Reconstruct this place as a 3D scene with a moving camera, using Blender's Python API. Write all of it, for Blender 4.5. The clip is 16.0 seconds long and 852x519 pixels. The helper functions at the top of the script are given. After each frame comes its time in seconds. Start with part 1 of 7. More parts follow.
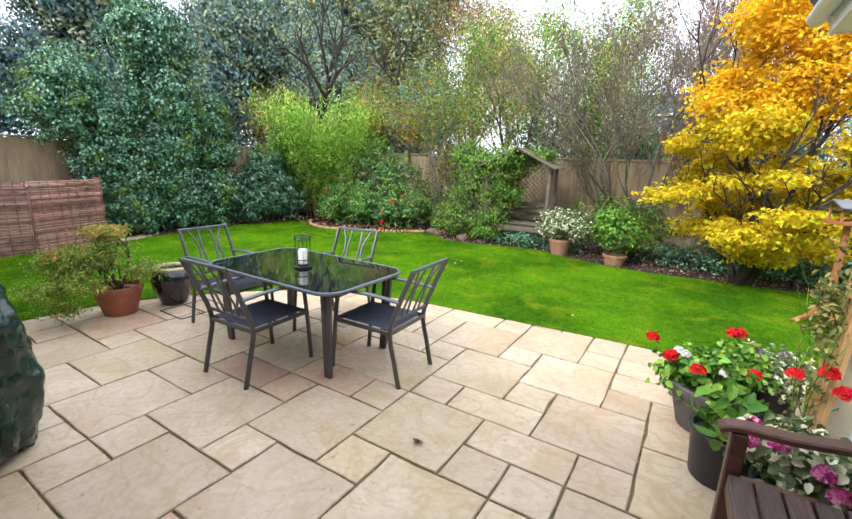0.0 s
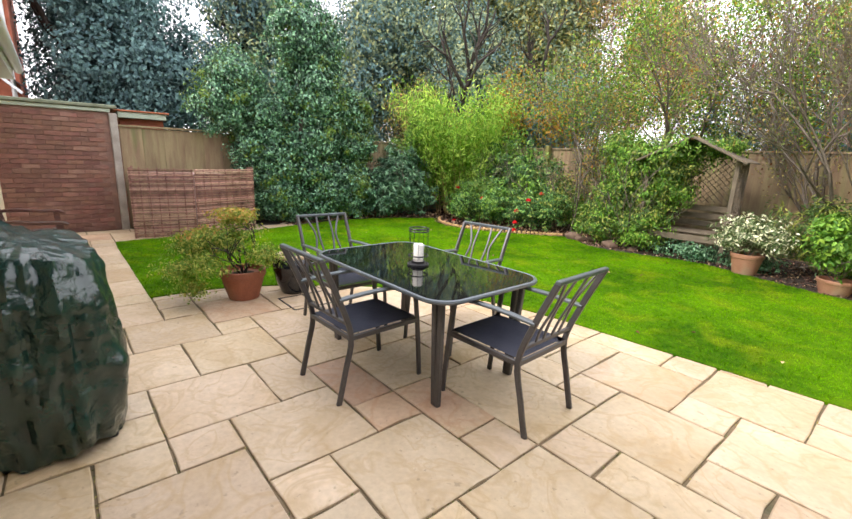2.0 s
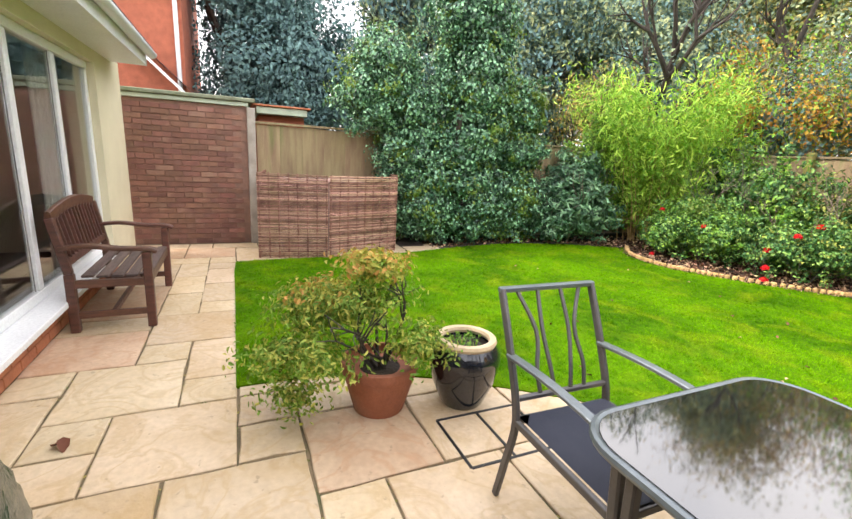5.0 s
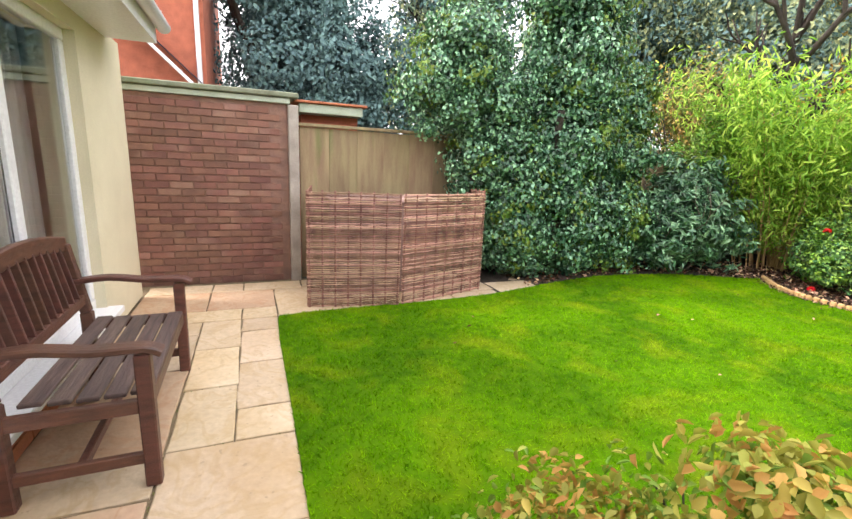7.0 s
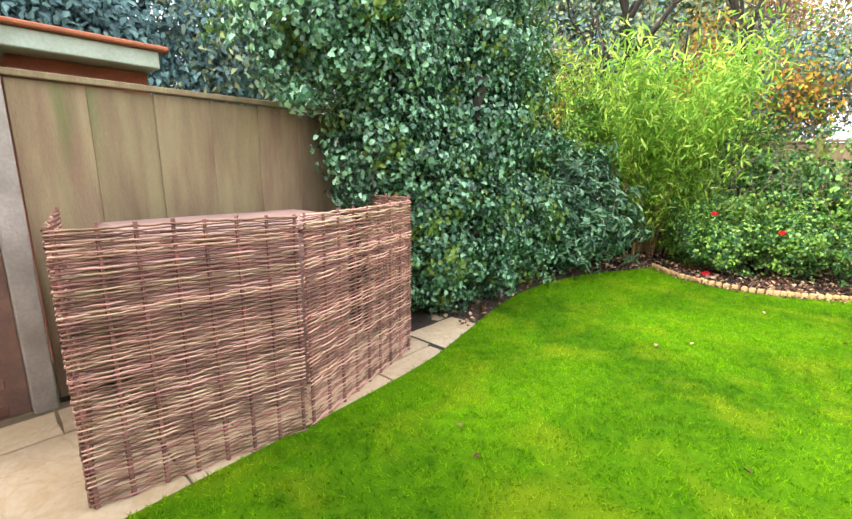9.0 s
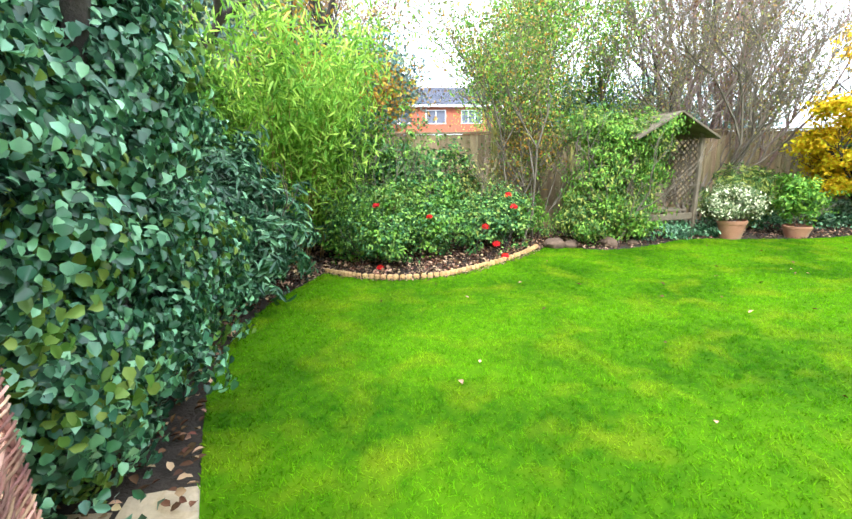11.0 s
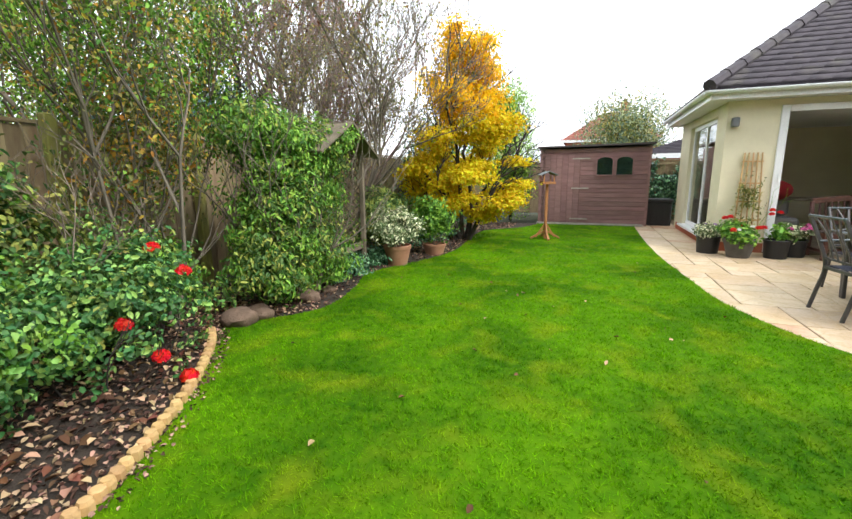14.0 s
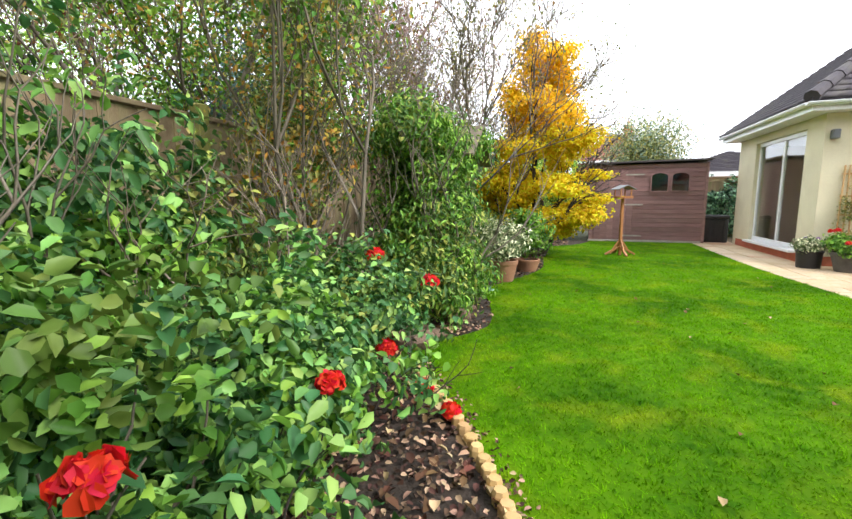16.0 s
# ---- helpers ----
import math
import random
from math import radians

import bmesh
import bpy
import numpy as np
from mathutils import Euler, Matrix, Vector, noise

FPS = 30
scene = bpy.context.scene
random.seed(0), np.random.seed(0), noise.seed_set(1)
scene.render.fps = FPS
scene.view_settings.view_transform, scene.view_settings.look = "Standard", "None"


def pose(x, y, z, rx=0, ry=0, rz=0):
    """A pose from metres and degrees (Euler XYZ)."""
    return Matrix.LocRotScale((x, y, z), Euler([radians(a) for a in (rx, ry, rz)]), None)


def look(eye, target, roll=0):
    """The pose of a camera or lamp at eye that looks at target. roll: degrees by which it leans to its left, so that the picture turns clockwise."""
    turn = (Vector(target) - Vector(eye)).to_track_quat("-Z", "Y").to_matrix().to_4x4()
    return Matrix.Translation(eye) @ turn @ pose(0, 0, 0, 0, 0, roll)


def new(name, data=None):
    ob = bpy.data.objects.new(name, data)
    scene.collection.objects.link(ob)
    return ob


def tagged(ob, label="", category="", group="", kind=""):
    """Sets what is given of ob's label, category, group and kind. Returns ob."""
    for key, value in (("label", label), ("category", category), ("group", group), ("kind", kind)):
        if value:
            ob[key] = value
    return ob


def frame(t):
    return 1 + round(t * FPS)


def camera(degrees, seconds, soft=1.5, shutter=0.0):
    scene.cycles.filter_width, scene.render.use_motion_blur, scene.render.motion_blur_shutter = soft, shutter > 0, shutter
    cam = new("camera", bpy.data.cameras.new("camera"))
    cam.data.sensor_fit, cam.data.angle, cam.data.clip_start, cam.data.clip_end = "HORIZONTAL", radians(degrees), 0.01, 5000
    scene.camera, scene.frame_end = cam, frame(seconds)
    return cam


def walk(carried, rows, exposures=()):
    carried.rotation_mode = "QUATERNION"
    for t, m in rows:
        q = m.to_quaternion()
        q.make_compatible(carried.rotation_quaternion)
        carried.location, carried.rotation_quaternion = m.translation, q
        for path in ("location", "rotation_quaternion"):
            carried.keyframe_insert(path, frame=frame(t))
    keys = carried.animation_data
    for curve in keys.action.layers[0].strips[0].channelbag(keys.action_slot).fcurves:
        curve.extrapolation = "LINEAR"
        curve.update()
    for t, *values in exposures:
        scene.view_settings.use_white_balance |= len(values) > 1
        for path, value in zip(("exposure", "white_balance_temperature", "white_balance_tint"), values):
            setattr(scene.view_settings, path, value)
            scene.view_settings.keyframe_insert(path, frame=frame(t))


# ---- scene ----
cam = camera(89.4, 16.0)
PATH = [
    (0, (1.357, 1.662, 1.641), (0.326, 3.315, 1.19), 2.1),
    (0.5, (1.282, 1.765, 1.579), (0.158, 3.355, 1.124), 2.1),
    (1, (1.198, 1.969, 1.487), (-0.045, 3.467, 1.029), 2.1),
    (1.5, (1.111, 2.084, 1.505), (-0.256, 3.469, 1.041), 2.2),
    (2, (0.893, 2.225, 1.466), (-0.584, 3.491, 1.003), 2.3),
    (2.5, (0.653, 2.384, 1.473), (-0.899, 3.558, 1.01), 2.6),
    (3, (0.336, 2.581, 1.49), (-1.266, 3.682, 1.021), 2.6),
    (3.5, (-0.029, 2.712, 1.442), (-1.675, 3.749, 0.979), 2.6),
    (4, (-0.423, 2.778, 1.44), (-2.111, 3.747, 0.981), 2.8),
    (4.5, (-0.901, 2.853, 1.422), (-2.637, 3.736, 0.966), 3.0),
    (5, (-1.344, 2.841, 1.418), (-3.121, 3.635, 0.959), 3.3),
    (5.2, (-1.535, 2.854, 1.429), (-3.33, 3.609, 0.972), 3.4),
    (7.3, (-3.477, 2.611, 1.37), (-5.287, 3.351, 0.95), 2.4),
    (7.5, (-3.647, 2.609, 1.361), (-5.439, 3.395, 0.946), 2.3),
    (8, (-4.099, 2.625, 1.375), (-5.808, 3.581, 0.966), 1.9),
    (8.2, (-4.312, 2.64, 1.344), (-5.971, 3.686, 0.949), 1.5),
    (10.3, (-6.585, 3.644, 1.342), (-6.867, 5.577, 0.914), -1.3),
    (10.5, (-6.673, 3.759, 1.336), (-6.763, 5.709, 0.9), -1.3),
    (11, (-6.811, 4.093, 1.326), (-6.415, 6.001, 0.877), -1.4),
    (11.5, (-6.897, 4.448, 1.314), (-6.038, 6.195, 0.858), -1.6),
    (12, (-6.84, 4.911, 1.29), (-5.598, 6.407, 0.826), -1.6),
    (12.5, (-6.784, 5.414, 1.29), (-5.266, 6.631, 0.826), -1.2),
    (13, (-6.706, 5.955, 1.316), (-5.019, 6.93, 0.865), -0.9),
    (13.5, (-6.558, 6.496, 1.329), (-4.777, 7.303, 0.908), -0.6),
    (14, (-6.482, 7.037, 1.281), (-4.645, 7.735, 0.906), -0.4),
    (14.5, (-6.439, 7.526, 1.237), (-4.577, 8.174, 0.902), -0.3),
    (15, (-6.545, 7.985, 1.215), (-4.674, 8.624, 0.911), -0.3),
    (15.5, (-6.626, 8.397, 1.179), (-4.752, 9.036, 0.892), -0.2),
    (16, (-6.64, 8.779, 1.129), (-4.766, 9.421, 0.853), -0.3),
]
GAPS = [(9.25, (-5.72, 3.02, 1.33), (-6.86, 4.59, 0.91), 0.3)]
PATH = sorted([*PATH, *GAPS])
walk(cam, [(t, look(eye, target, roll)) for t, eye, target, roll in PATH], [(0, 1.35, 6000, 14), (2, 1.4, 6700, 17), (3.5, 1.7, 6600, 16), (5, 1.8, 6900, 15), (8, 1.9, 6900, 18), (10.5, 2.0, 5900, 5), (11.5, 1.9, 6100, 5), (12.5, 1.42, 6400, 7), (14, 1.2, 6400, 8), (16, 1.4, 6400, 10)])

# ---- world, sun, exposure ----
world = bpy.data.worlds.new("world")
scene.world = world
world.use_nodes = True
wn, wl = world.node_tree.nodes, world.node_tree.links
wn.clear()
SUN_EL, SUN_AZ = radians(42), radians(200)
sky = wn.new("ShaderNodeTexSky")
sky.sky_type = "NISHITA"
sky.sun_disc = False
sky.sun_elevation, sky.sun_rotation = SUN_EL, SUN_AZ
sky.air_density, sky.dust_density = 1.2, 4.0
cloud = wn.new("ShaderNodeTexNoise")
cloud.inputs["Scale"].default_value = 2.2
cloud.inputs["Detail"].default_value = 5
ramp = wn.new("ShaderNodeValToRGB")
ramp.color_ramp.elements[0].position, ramp.color_ramp.elements[0].color = 0.3, (8.6, 9.2, 10.2, 1)
ramp.color_ramp.elements[1].position, ramp.color_ramp.elements[1].color = 0.65, (12.0, 12.2, 12.6, 1)
wmix = wn.new("ShaderNodeMix")
wmix.data_type = "RGBA"
wmix.inputs["Factor"].default_value = 0.88
wl.new(cloud.outputs["Fac"], ramp.inputs["Fac"])
wl.new(sky.outputs["Color"], wmix.inputs["A"])
wl.new(ramp.outputs["Color"], wmix.inputs["B"])
wbg = wn.new("ShaderNodeBackground")
wbg.inputs["Strength"].default_value = 0.1
wout = wn.new("ShaderNodeOutputWorld")
wl.new(wmix.outputs["Result"], wbg.inputs["Color"])
wl.new(wbg.outputs["Background"], wout.inputs["Surface"])
sun = new("sun", bpy.data.lights.new("sun", "SUN"))
sun.data.energy, sun.data.angle, sun.data.color = 1.3, radians(14), (1.0, 0.96, 0.9)
sun.matrix_world = look((0, 0, 0), (-math.sin(SUN_AZ) * math.cos(SUN_EL), -math.cos(SUN_AZ) * math.cos(SUN_EL), -math.sin(SUN_EL)))
scene.view_settings.exposure = 1.2

# ---- materials ----


def mat(name, a, b=None, scale=6.0, rough=0.7, bump=0.15, metal=0.0, fine=60.0, vary="none", spread=0.0,
        c=None, stretch=(1, 1, 1), spec=0.5, coat=0.0, sheen=0.0, trans=0.0):
    """A procedural surface: two scales of colour variation, fine relief, and variation from piece to piece."""
    b = b or tuple(v * 0.75 for v in a)
    m = bpy.data.materials.new(name)
    m.use_nodes = True
    n, l = m.node_tree.nodes, m.node_tree.links
    p = n["Principled BSDF"]
    co = n.new("ShaderNodeTexCoord")
    mp = n.new("ShaderNodeMapping")
    mp.inputs["Scale"].default_value = stretch
    l.new(co.outputs["Object"], mp.inputs["Vector"])
    big = n.new("ShaderNodeTexNoise")
    big.inputs["Scale"].default_value, big.inputs["Detail"].default_value = scale, 6
    small = n.new("ShaderNodeTexNoise")
    small.inputs["Scale"].default_value, small.inputs["Detail"].default_value = fine, 4
    vec = mp.outputs["Vector"]
    if vary == "object":
        info = n.new("ShaderNodeObjectInfo")
        off = n.new("ShaderNodeVectorMath")
        off.operation = "MULTIPLY_ADD"
        off.inputs[1].default_value = (37, 23, 11)
        l.new(info.outputs["Random"], off.inputs[0])
        l.new(vec, off.inputs[2])
        vec, rnd = off.outputs["Vector"], info.outputs["Random"]
    elif vary == "island":
        rnd = n.new("ShaderNodeNewGeometry").outputs["Random Per Island"]
    else:
        rnd = None
    l.new(vec, big.inputs["Vector"])
    l.new(vec, small.inputs["Vector"])
    r = n.new("ShaderNodeValToRGB")
    e = r.color_ramp.elements
    e[0].position, e[0].color = 0.32, (*b, 1)
    e[1].position, e[1].color = 0.68, (*a, 1)
    l.new(big.outputs["Fac"], r.inputs["Fac"])
    col = r.outputs["Color"]
    if c:
        r2 = n.new("ShaderNodeValToRGB")
        r2.color_ramp.elements[0].position, r2.color_ramp.elements[0].color = 0.55, (0, 0, 0, 1)
        r2.color_ramp.elements[1].position, r2.color_ramp.elements[1].color = 0.75, (1, 1, 1, 1)
        n2 = n.new("ShaderNodeTexNoise")
        n2.inputs["Scale"].default_value, n2.inputs["Detail"].default_value = scale * 0.45, 8
        l.new(vec, n2.inputs["Vector"])
        l.new((rnd if vary == "island" else n2.outputs["Fac"]), r2.inputs["Fac"])
        mx = n.new("ShaderNodeMix")
        mx.data_type = "RGBA"
        l.new(r2.outputs["Color"], mx.inputs["Factor"])
        l.new(col, mx.inputs["A"])
        mx.inputs["B"].default_value = (*c, 1)
        col = mx.outputs["Result"]
    hsv = n.new("ShaderNodeHueSaturation")
    l.new(col, hsv.inputs["Color"])
    if rnd is not None and spread:
        for out, lo, hi in (("Value", 1 - spread, 1 + spread), ("Hue", 0.5 - spread * 0.05, 0.5 + spread * 0.05)):
            mr = n.new("ShaderNodeMapRange")
            mr.inputs["To Min"].default_value, mr.inputs["To Max"].default_value = lo, hi
            src = rnd
            if out == "Hue":
                fr = n.new("ShaderNodeMath")
                fr.operation = "MULTIPLY"
                fr.inputs[1].default_value = 7.31
                fr2 = n.new("ShaderNodeMath")
                fr2.operation = "FRACT"
                l.new(rnd, fr.inputs[0])
                l.new(fr.outputs[0], fr2.inputs[0])
                src = fr2.outputs[0]
            l.new(src, mr.inputs["Value"])
            l.new(mr.outputs["Result"], hsv.inputs[out])
    mul = n.new("ShaderNodeMix")
    mul.data_type, mul.blend_type = "RGBA", "MULTIPLY"
    mul.inputs["Factor"].default_value = 0.35
    l.new(hsv.outputs["Color"], mul.inputs["A"])
    l.new(small.outputs["Fac"], mul.inputs["B"])
    gain = n.new("ShaderNodeMix")
    gain.data_type, gain.blend_type = "RGBA", "MULTIPLY"
    gain.inputs["Factor"].default_value = 1.0
    gain.inputs["B"].default_value = (1.2, 1.2, 1.2, 1)
    l.new(mul.outputs["Result"], gain.inputs["A"])
    l.new(gain.outputs["Result"], p.inputs["Base Color"])
    p.inputs["Roughness"].default_value, p.inputs["Metallic"].default_value = rough, metal
    p.inputs["Specular IOR Level"].default_value = spec
    p.inputs["Coat Weight"].default_value = coat
    if bump:
        bm_ = n.new("ShaderNodeBump")
        bm_.inputs["Strength"].default_value, bm_.inputs["Distance"].default_value = bump, 0.01
        l.new(small.outputs["Fac"], bm_.inputs["Height"])
        bm2 = n.new("ShaderNodeBump")
        bm2.inputs["Strength"].default_value, bm2.inputs["Distance"].default_value = bump, 0.03
        l.new(big.outputs["Fac"], bm2.inputs["Height"])
        l.new(bm_.outputs["Normal"], bm2.inputs["Normal"])
        l.new(bm2.outputs["Normal"], p.inputs["Normal"])
    if trans:
        tr = n.new("ShaderNodeBsdfTranslucent")
        l.new(gain.outputs["Result"], tr.inputs["Color"])
        ms = n.new("ShaderNodeMixShader")
        ms.inputs[0].default_value = trans
        l.new(p.outputs[0], ms.inputs[1])
        l.new(tr.outputs[0], ms.inputs[2])
        l.new(ms.outputs[0], n["Material Output"].inputs["Surface"])
    return m


def leafmat(name, a, b, spread=0.35, c=None, rough=0.5, trans=0.25):
    return mat(name, a, b, 1.2, rough, 0, 0, 30, "island", spread, c, trans=trans, spec=0.5 if rough < 0.35 else 0.25)


M = {}
M["soil"] = mat("soil", (0.05, 0.035, 0.025), (0.025, 0.018, 0.013), 5, 0.95, 0.8)
M["ground"] = mat("rough_ground", (0.06, 0.07, 0.03), (0.03, 0.035, 0.018), 1.5, 0.95, 0.5)


def turf(name, gain=1.0, trans=0.0):
    """Mown turf: deep green, vivid green and yellowed patches at two scales."""
    m = bpy.data.materials.new(name)
    m.use_nodes = True
    n, l = m.node_tree.nodes, m.node_tree.links
    p = n["Principled BSDF"]
    co = n.new("ShaderNodeTexCoord")
    vec = n.new("ShaderNodeMapping")
    vec.inputs["Scale"].default_value = (1, 1, 0.05)
    l.new(co.outputs["Object"], vec.inputs["Vector"])

    def noise_at(scale, detail, lo, hi, dist=0.0):
        t = n.new("ShaderNodeTexNoise")
        t.inputs["Scale"].default_value, t.inputs["Detail"].default_value, t.inputs["Distortion"].default_value = scale, detail, dist
        l.new(vec.outputs["Vector"], t.inputs["Vector"])
        r = n.new("ShaderNodeMapRange")
        r.inputs["From Min"].default_value, r.inputs["From Max"].default_value = lo, hi
        l.new(t.outputs["Fac"], r.inputs["Value"])
        return r.outputs["Result"]

    def mixed(fac, a, b, kind="MIX"):
        x = n.new("ShaderNodeMix")
        x.data_type, x.blend_type = "RGBA", kind
        for sock, v in (("Factor", fac), ("A", a), ("B", b)):
            if isinstance(v, tuple):
                x.inputs[sock].default_value = (*[q * gain for q in v], 1)
            elif isinstance(v, float):
                x.inputs[sock].default_value = v
            else:
                l.new(v, x.inputs[sock])
        return x.outputs["Result"]

    base = mixed(noise_at(0.9, 6, 0.36, 0.62, 0.4), (0.032, 0.145, 0.001), (0.19, 0.46, 0.002))
    fine_ = mixed(noise_at(14, 5, 0.3, 0.7), (0.05, 0.2, 0.001), (0.22, 0.46, 0.003))
    col = mixed(0.45, base, fine_)
    col = mixed(noise_at(2.4, 7, 0.5, 0.85, 0.5), col, (0.36, 0.48, 0.012))
    info = n.new("ShaderNodeNewGeometry")
    hsv = n.new("ShaderNodeHueSaturation")
    v = n.new("ShaderNodeMapRange")
    v.inputs["To Min"].default_value, v.inputs["To Max"].default_value = 0.72, 1.28
    l.new(info.outputs["Random Per Island"], v.inputs["Value"])
    l.new(v.outputs["Result"], hsv.inputs["Value"])
    l.new(col, hsv.inputs["Color"])
    l.new(hsv.outputs["Color"], p.inputs["Base Color"])
    p.inputs["Roughness"].default_value = 0.95
    p.inputs["Specular IOR Level"].default_value = 0.08
    if trans:
        tr = n.new("ShaderNodeBsdfTranslucent")
        l.new(hsv.outputs["Color"], tr.inputs["Color"])
        ms = n.new("ShaderNodeMixShader")
        ms.inputs[0].default_value = trans
        l.new(p.outputs[0], ms.inputs[1])
        l.new(tr.outputs[0], ms.inputs[2])
        l.new(ms.outputs[0], n["Material Output"].inputs["Surface"])
    return m


M["lawn"] = turf("lawn_turf", 0.5)
M["grass"] = turf("grass_blades", 0.86, 0.3)
M["slab"] = mat("sandstone", (0.61, 0.49, 0.345), (0.50, 0.38, 0.24), 2.4, 0.55, 0.45, 0, 30, "object", 0.12, (0.52, 0.37, 0.21))
M["slab_pink"] = mat("rosy_sandstone", (0.56, 0.41, 0.28), (0.47, 0.31, 0.2), 3.0, 0.58, 0.45, 0, 30, "object", 0.10, (0.52, 0.4, 0.25))


def riven(m, tone):
    """Brown veins and rusty clouds in split stone, and small dark specks."""
    n, l = m.node_tree.nodes, m.node_tree.links
    p = n["Principled BSDF"]
    col = p.inputs["Base Color"].links[0].from_socket
    co = n.new("ShaderNodeTexCoord")
    info = n.new("ShaderNodeObjectInfo")
    off = n.new("ShaderNodeVectorMath")
    off.operation = "MULTIPLY_ADD"
    off.inputs[1].default_value = (41, 17, 29)
    l.new(info.outputs["Random"], off.inputs[0])
    l.new(co.outputs["Object"], off.inputs[2])
    for scale, dist, stops, share, shade in ((2.6, 1.6, ((0.455, 0), (0.5, 1), (0.545, 0)), 0.42, tone), (1.5, 0.6, ((0.52, 0), (0.74, 1)), 0.6, tone), (26, 0.2, ((0.66, 0), (0.72, 1)), 0.4, (0.16, 0.12, 0.07))):
        t = n.new("ShaderNodeTexNoise")
        t.inputs["Scale"].default_value, t.inputs["Detail"].default_value, t.inputs["Distortion"].default_value = scale, 8, dist
        l.new(off.outputs["Vector"], t.inputs["Vector"])
        r = n.new("ShaderNodeValToRGB")
        while len(r.color_ramp.elements) < len(stops):
            r.color_ramp.elements.new(0.5)
        for e, (at, v) in zip(r.color_ramp.elements, stops):
            e.position, e.color = at, (v * share, v * share, v * share, 1)
        l.new(t.outputs["Fac"], r.inputs["Fac"])
        x = n.new("ShaderNodeMix")
        x.data_type = "RGBA"
        l.new(r.outputs["Color"], x.inputs["Factor"])
        l.new(col, x.inputs["A"])
        x.inputs["B"].default_value = (*shade, 1)
        col = x.outputs["Result"]
    l.new(col, p.inputs["Base Color"])


riven(M["slab"], (0.40, 0.27, 0.12))
riven(M["slab_pink"], (0.42, 0.22, 0.11))
M["mortar"] = mat("mortar", (0.23, 0.17, 0.10), (0.10, 0.08, 0.045), 8, 0.95, 0.6, c=(0.07, 0.09, 0.035))
M["render"] = mat("cream_render", (0.74, 0.68, 0.49), (0.67, 0.61, 0.43), 2.5, 0.85, 0.35, fine=140)
M["brick"] = mat("brick", (0.26, 0.125, 0.09), (0.17, 0.085, 0.065), 5, 0.9, 0.5, 0, 70, "object", 0.2, (0.33, 0.2, 0.15))
M["brick_red"] = mat("red_brick", (0.42, 0.13, 0.07), (0.32, 0.1, 0.055), 6, 0.9, 0.4, 0, 70, "island", 0.2)
M["brickjoint"] = mat("brick_joint", (0.30, 0.17, 0.125), (0.19, 0.115, 0.09), 6, 0.95, 0.5)
M["upvc"] = mat("white_frame", (0.82, 0.83, 0.84), (0.76, 0.77, 0.78), 3, 0.3, 0.02)
M["stone_cap"] = mat("mossy_concrete", (0.24, 0.27, 0.19), (0.13, 0.14, 0.09), 5, 0.9, 0.5, c=(0.15, 0.2, 0.08))
M["concrete"] = mat("grey_concrete", (0.42, 0.38, 0.33), (0.30, 0.27, 0.23), 7, 0.9, 0.4)
M["fascia"] = mat("pale_green_fascia", (0.5, 0.58, 0.47), (0.38, 0.45, 0.35), 5, 0.7, 0.2)
M["fence"] = mat("weathered_fence", (0.32, 0.26, 0.14), (0.22, 0.15, 0.09), 2.2, 0.85, 0.4, 0, 50, "object", 0.2, (0.15, 0.17, 0.06), stretch=(5, 5, 0.8))
M["wicker"] = mat("willow_withies", (0.46, 0.24, 0.17), (0.21, 0.1, 0.07), 9, 0.7, 0.4, 0, 60, "island", 0.55, (0.48, 0.3, 0.22))
M["teak"] = mat("dark_stained_wood", (0.135, 0.052, 0.034), (0.07, 0.03, 0.022), 4, 0.42, 0.25, 0, 50, "object", 0.2, stretch=(2, 2, 9))
M["slatwood"] = mat("worn_slat_wood", (0.13, 0.085, 0.07), (0.06, 0.04, 0.036), 6, 0.55, 0.3, 0, 50, "object", 0.2, stretch=(1, 9, 9))
M["shedwood"] = mat("brown_stained_boards", (0.27, 0.15, 0.14), (0.20, 0.108, 0.1), 4, 0.75, 0.3, 0, 60, "object", 0.14, stretch=(1, 0.6, 5))
M["rooffelt"] = mat("roof_felt", (0.09, 0.075, 0.075), (0.06, 0.05, 0.05), 5, 0.9, 0.4)
M["orangewood"] = mat("orange_pine", (0.46, 0.2, 0.07), (0.36, 0.14, 0.045), 6, 0.55, 0.2, stretch=(4, 4, 0.7))
M["palewood"] = mat("pale_softwood", (0.56, 0.36, 0.16), (0.46, 0.28, 0.11), 6, 0.7, 0.2, 0, 50, "object", 0.15)
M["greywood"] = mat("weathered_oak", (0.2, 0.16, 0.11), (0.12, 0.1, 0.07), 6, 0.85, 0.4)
M["mosswood"] = mat("mossy_wood", (0.30, 0.29, 0.07), (0.19, 0.17, 0.06), 6, 0.9, 0.5, stretch=(3, 3, 0.7))
M["bark"] = mat("bark", (0.24, 0.2, 0.155), (0.13, 0.11, 0.085), 8, 0.95, 0.7, stretch=(1, 1, 0.3))
M["bark_dark"] = mat("dark_bark", (0.07, 0.055, 0.045), (0.035, 0.03, 0.025), 8, 0.95, 0.6)
M["bark_pale"] = mat("pale_twigs", (0.32, 0.25, 0.19), (0.18, 0.14, 0.11), 5, 0.9, 0.4)
M["twig_red"] = mat("reddish_twigs", (0.36, 0.25, 0.22), (0.22, 0.16, 0.15), 5, 0.9, 0.3)
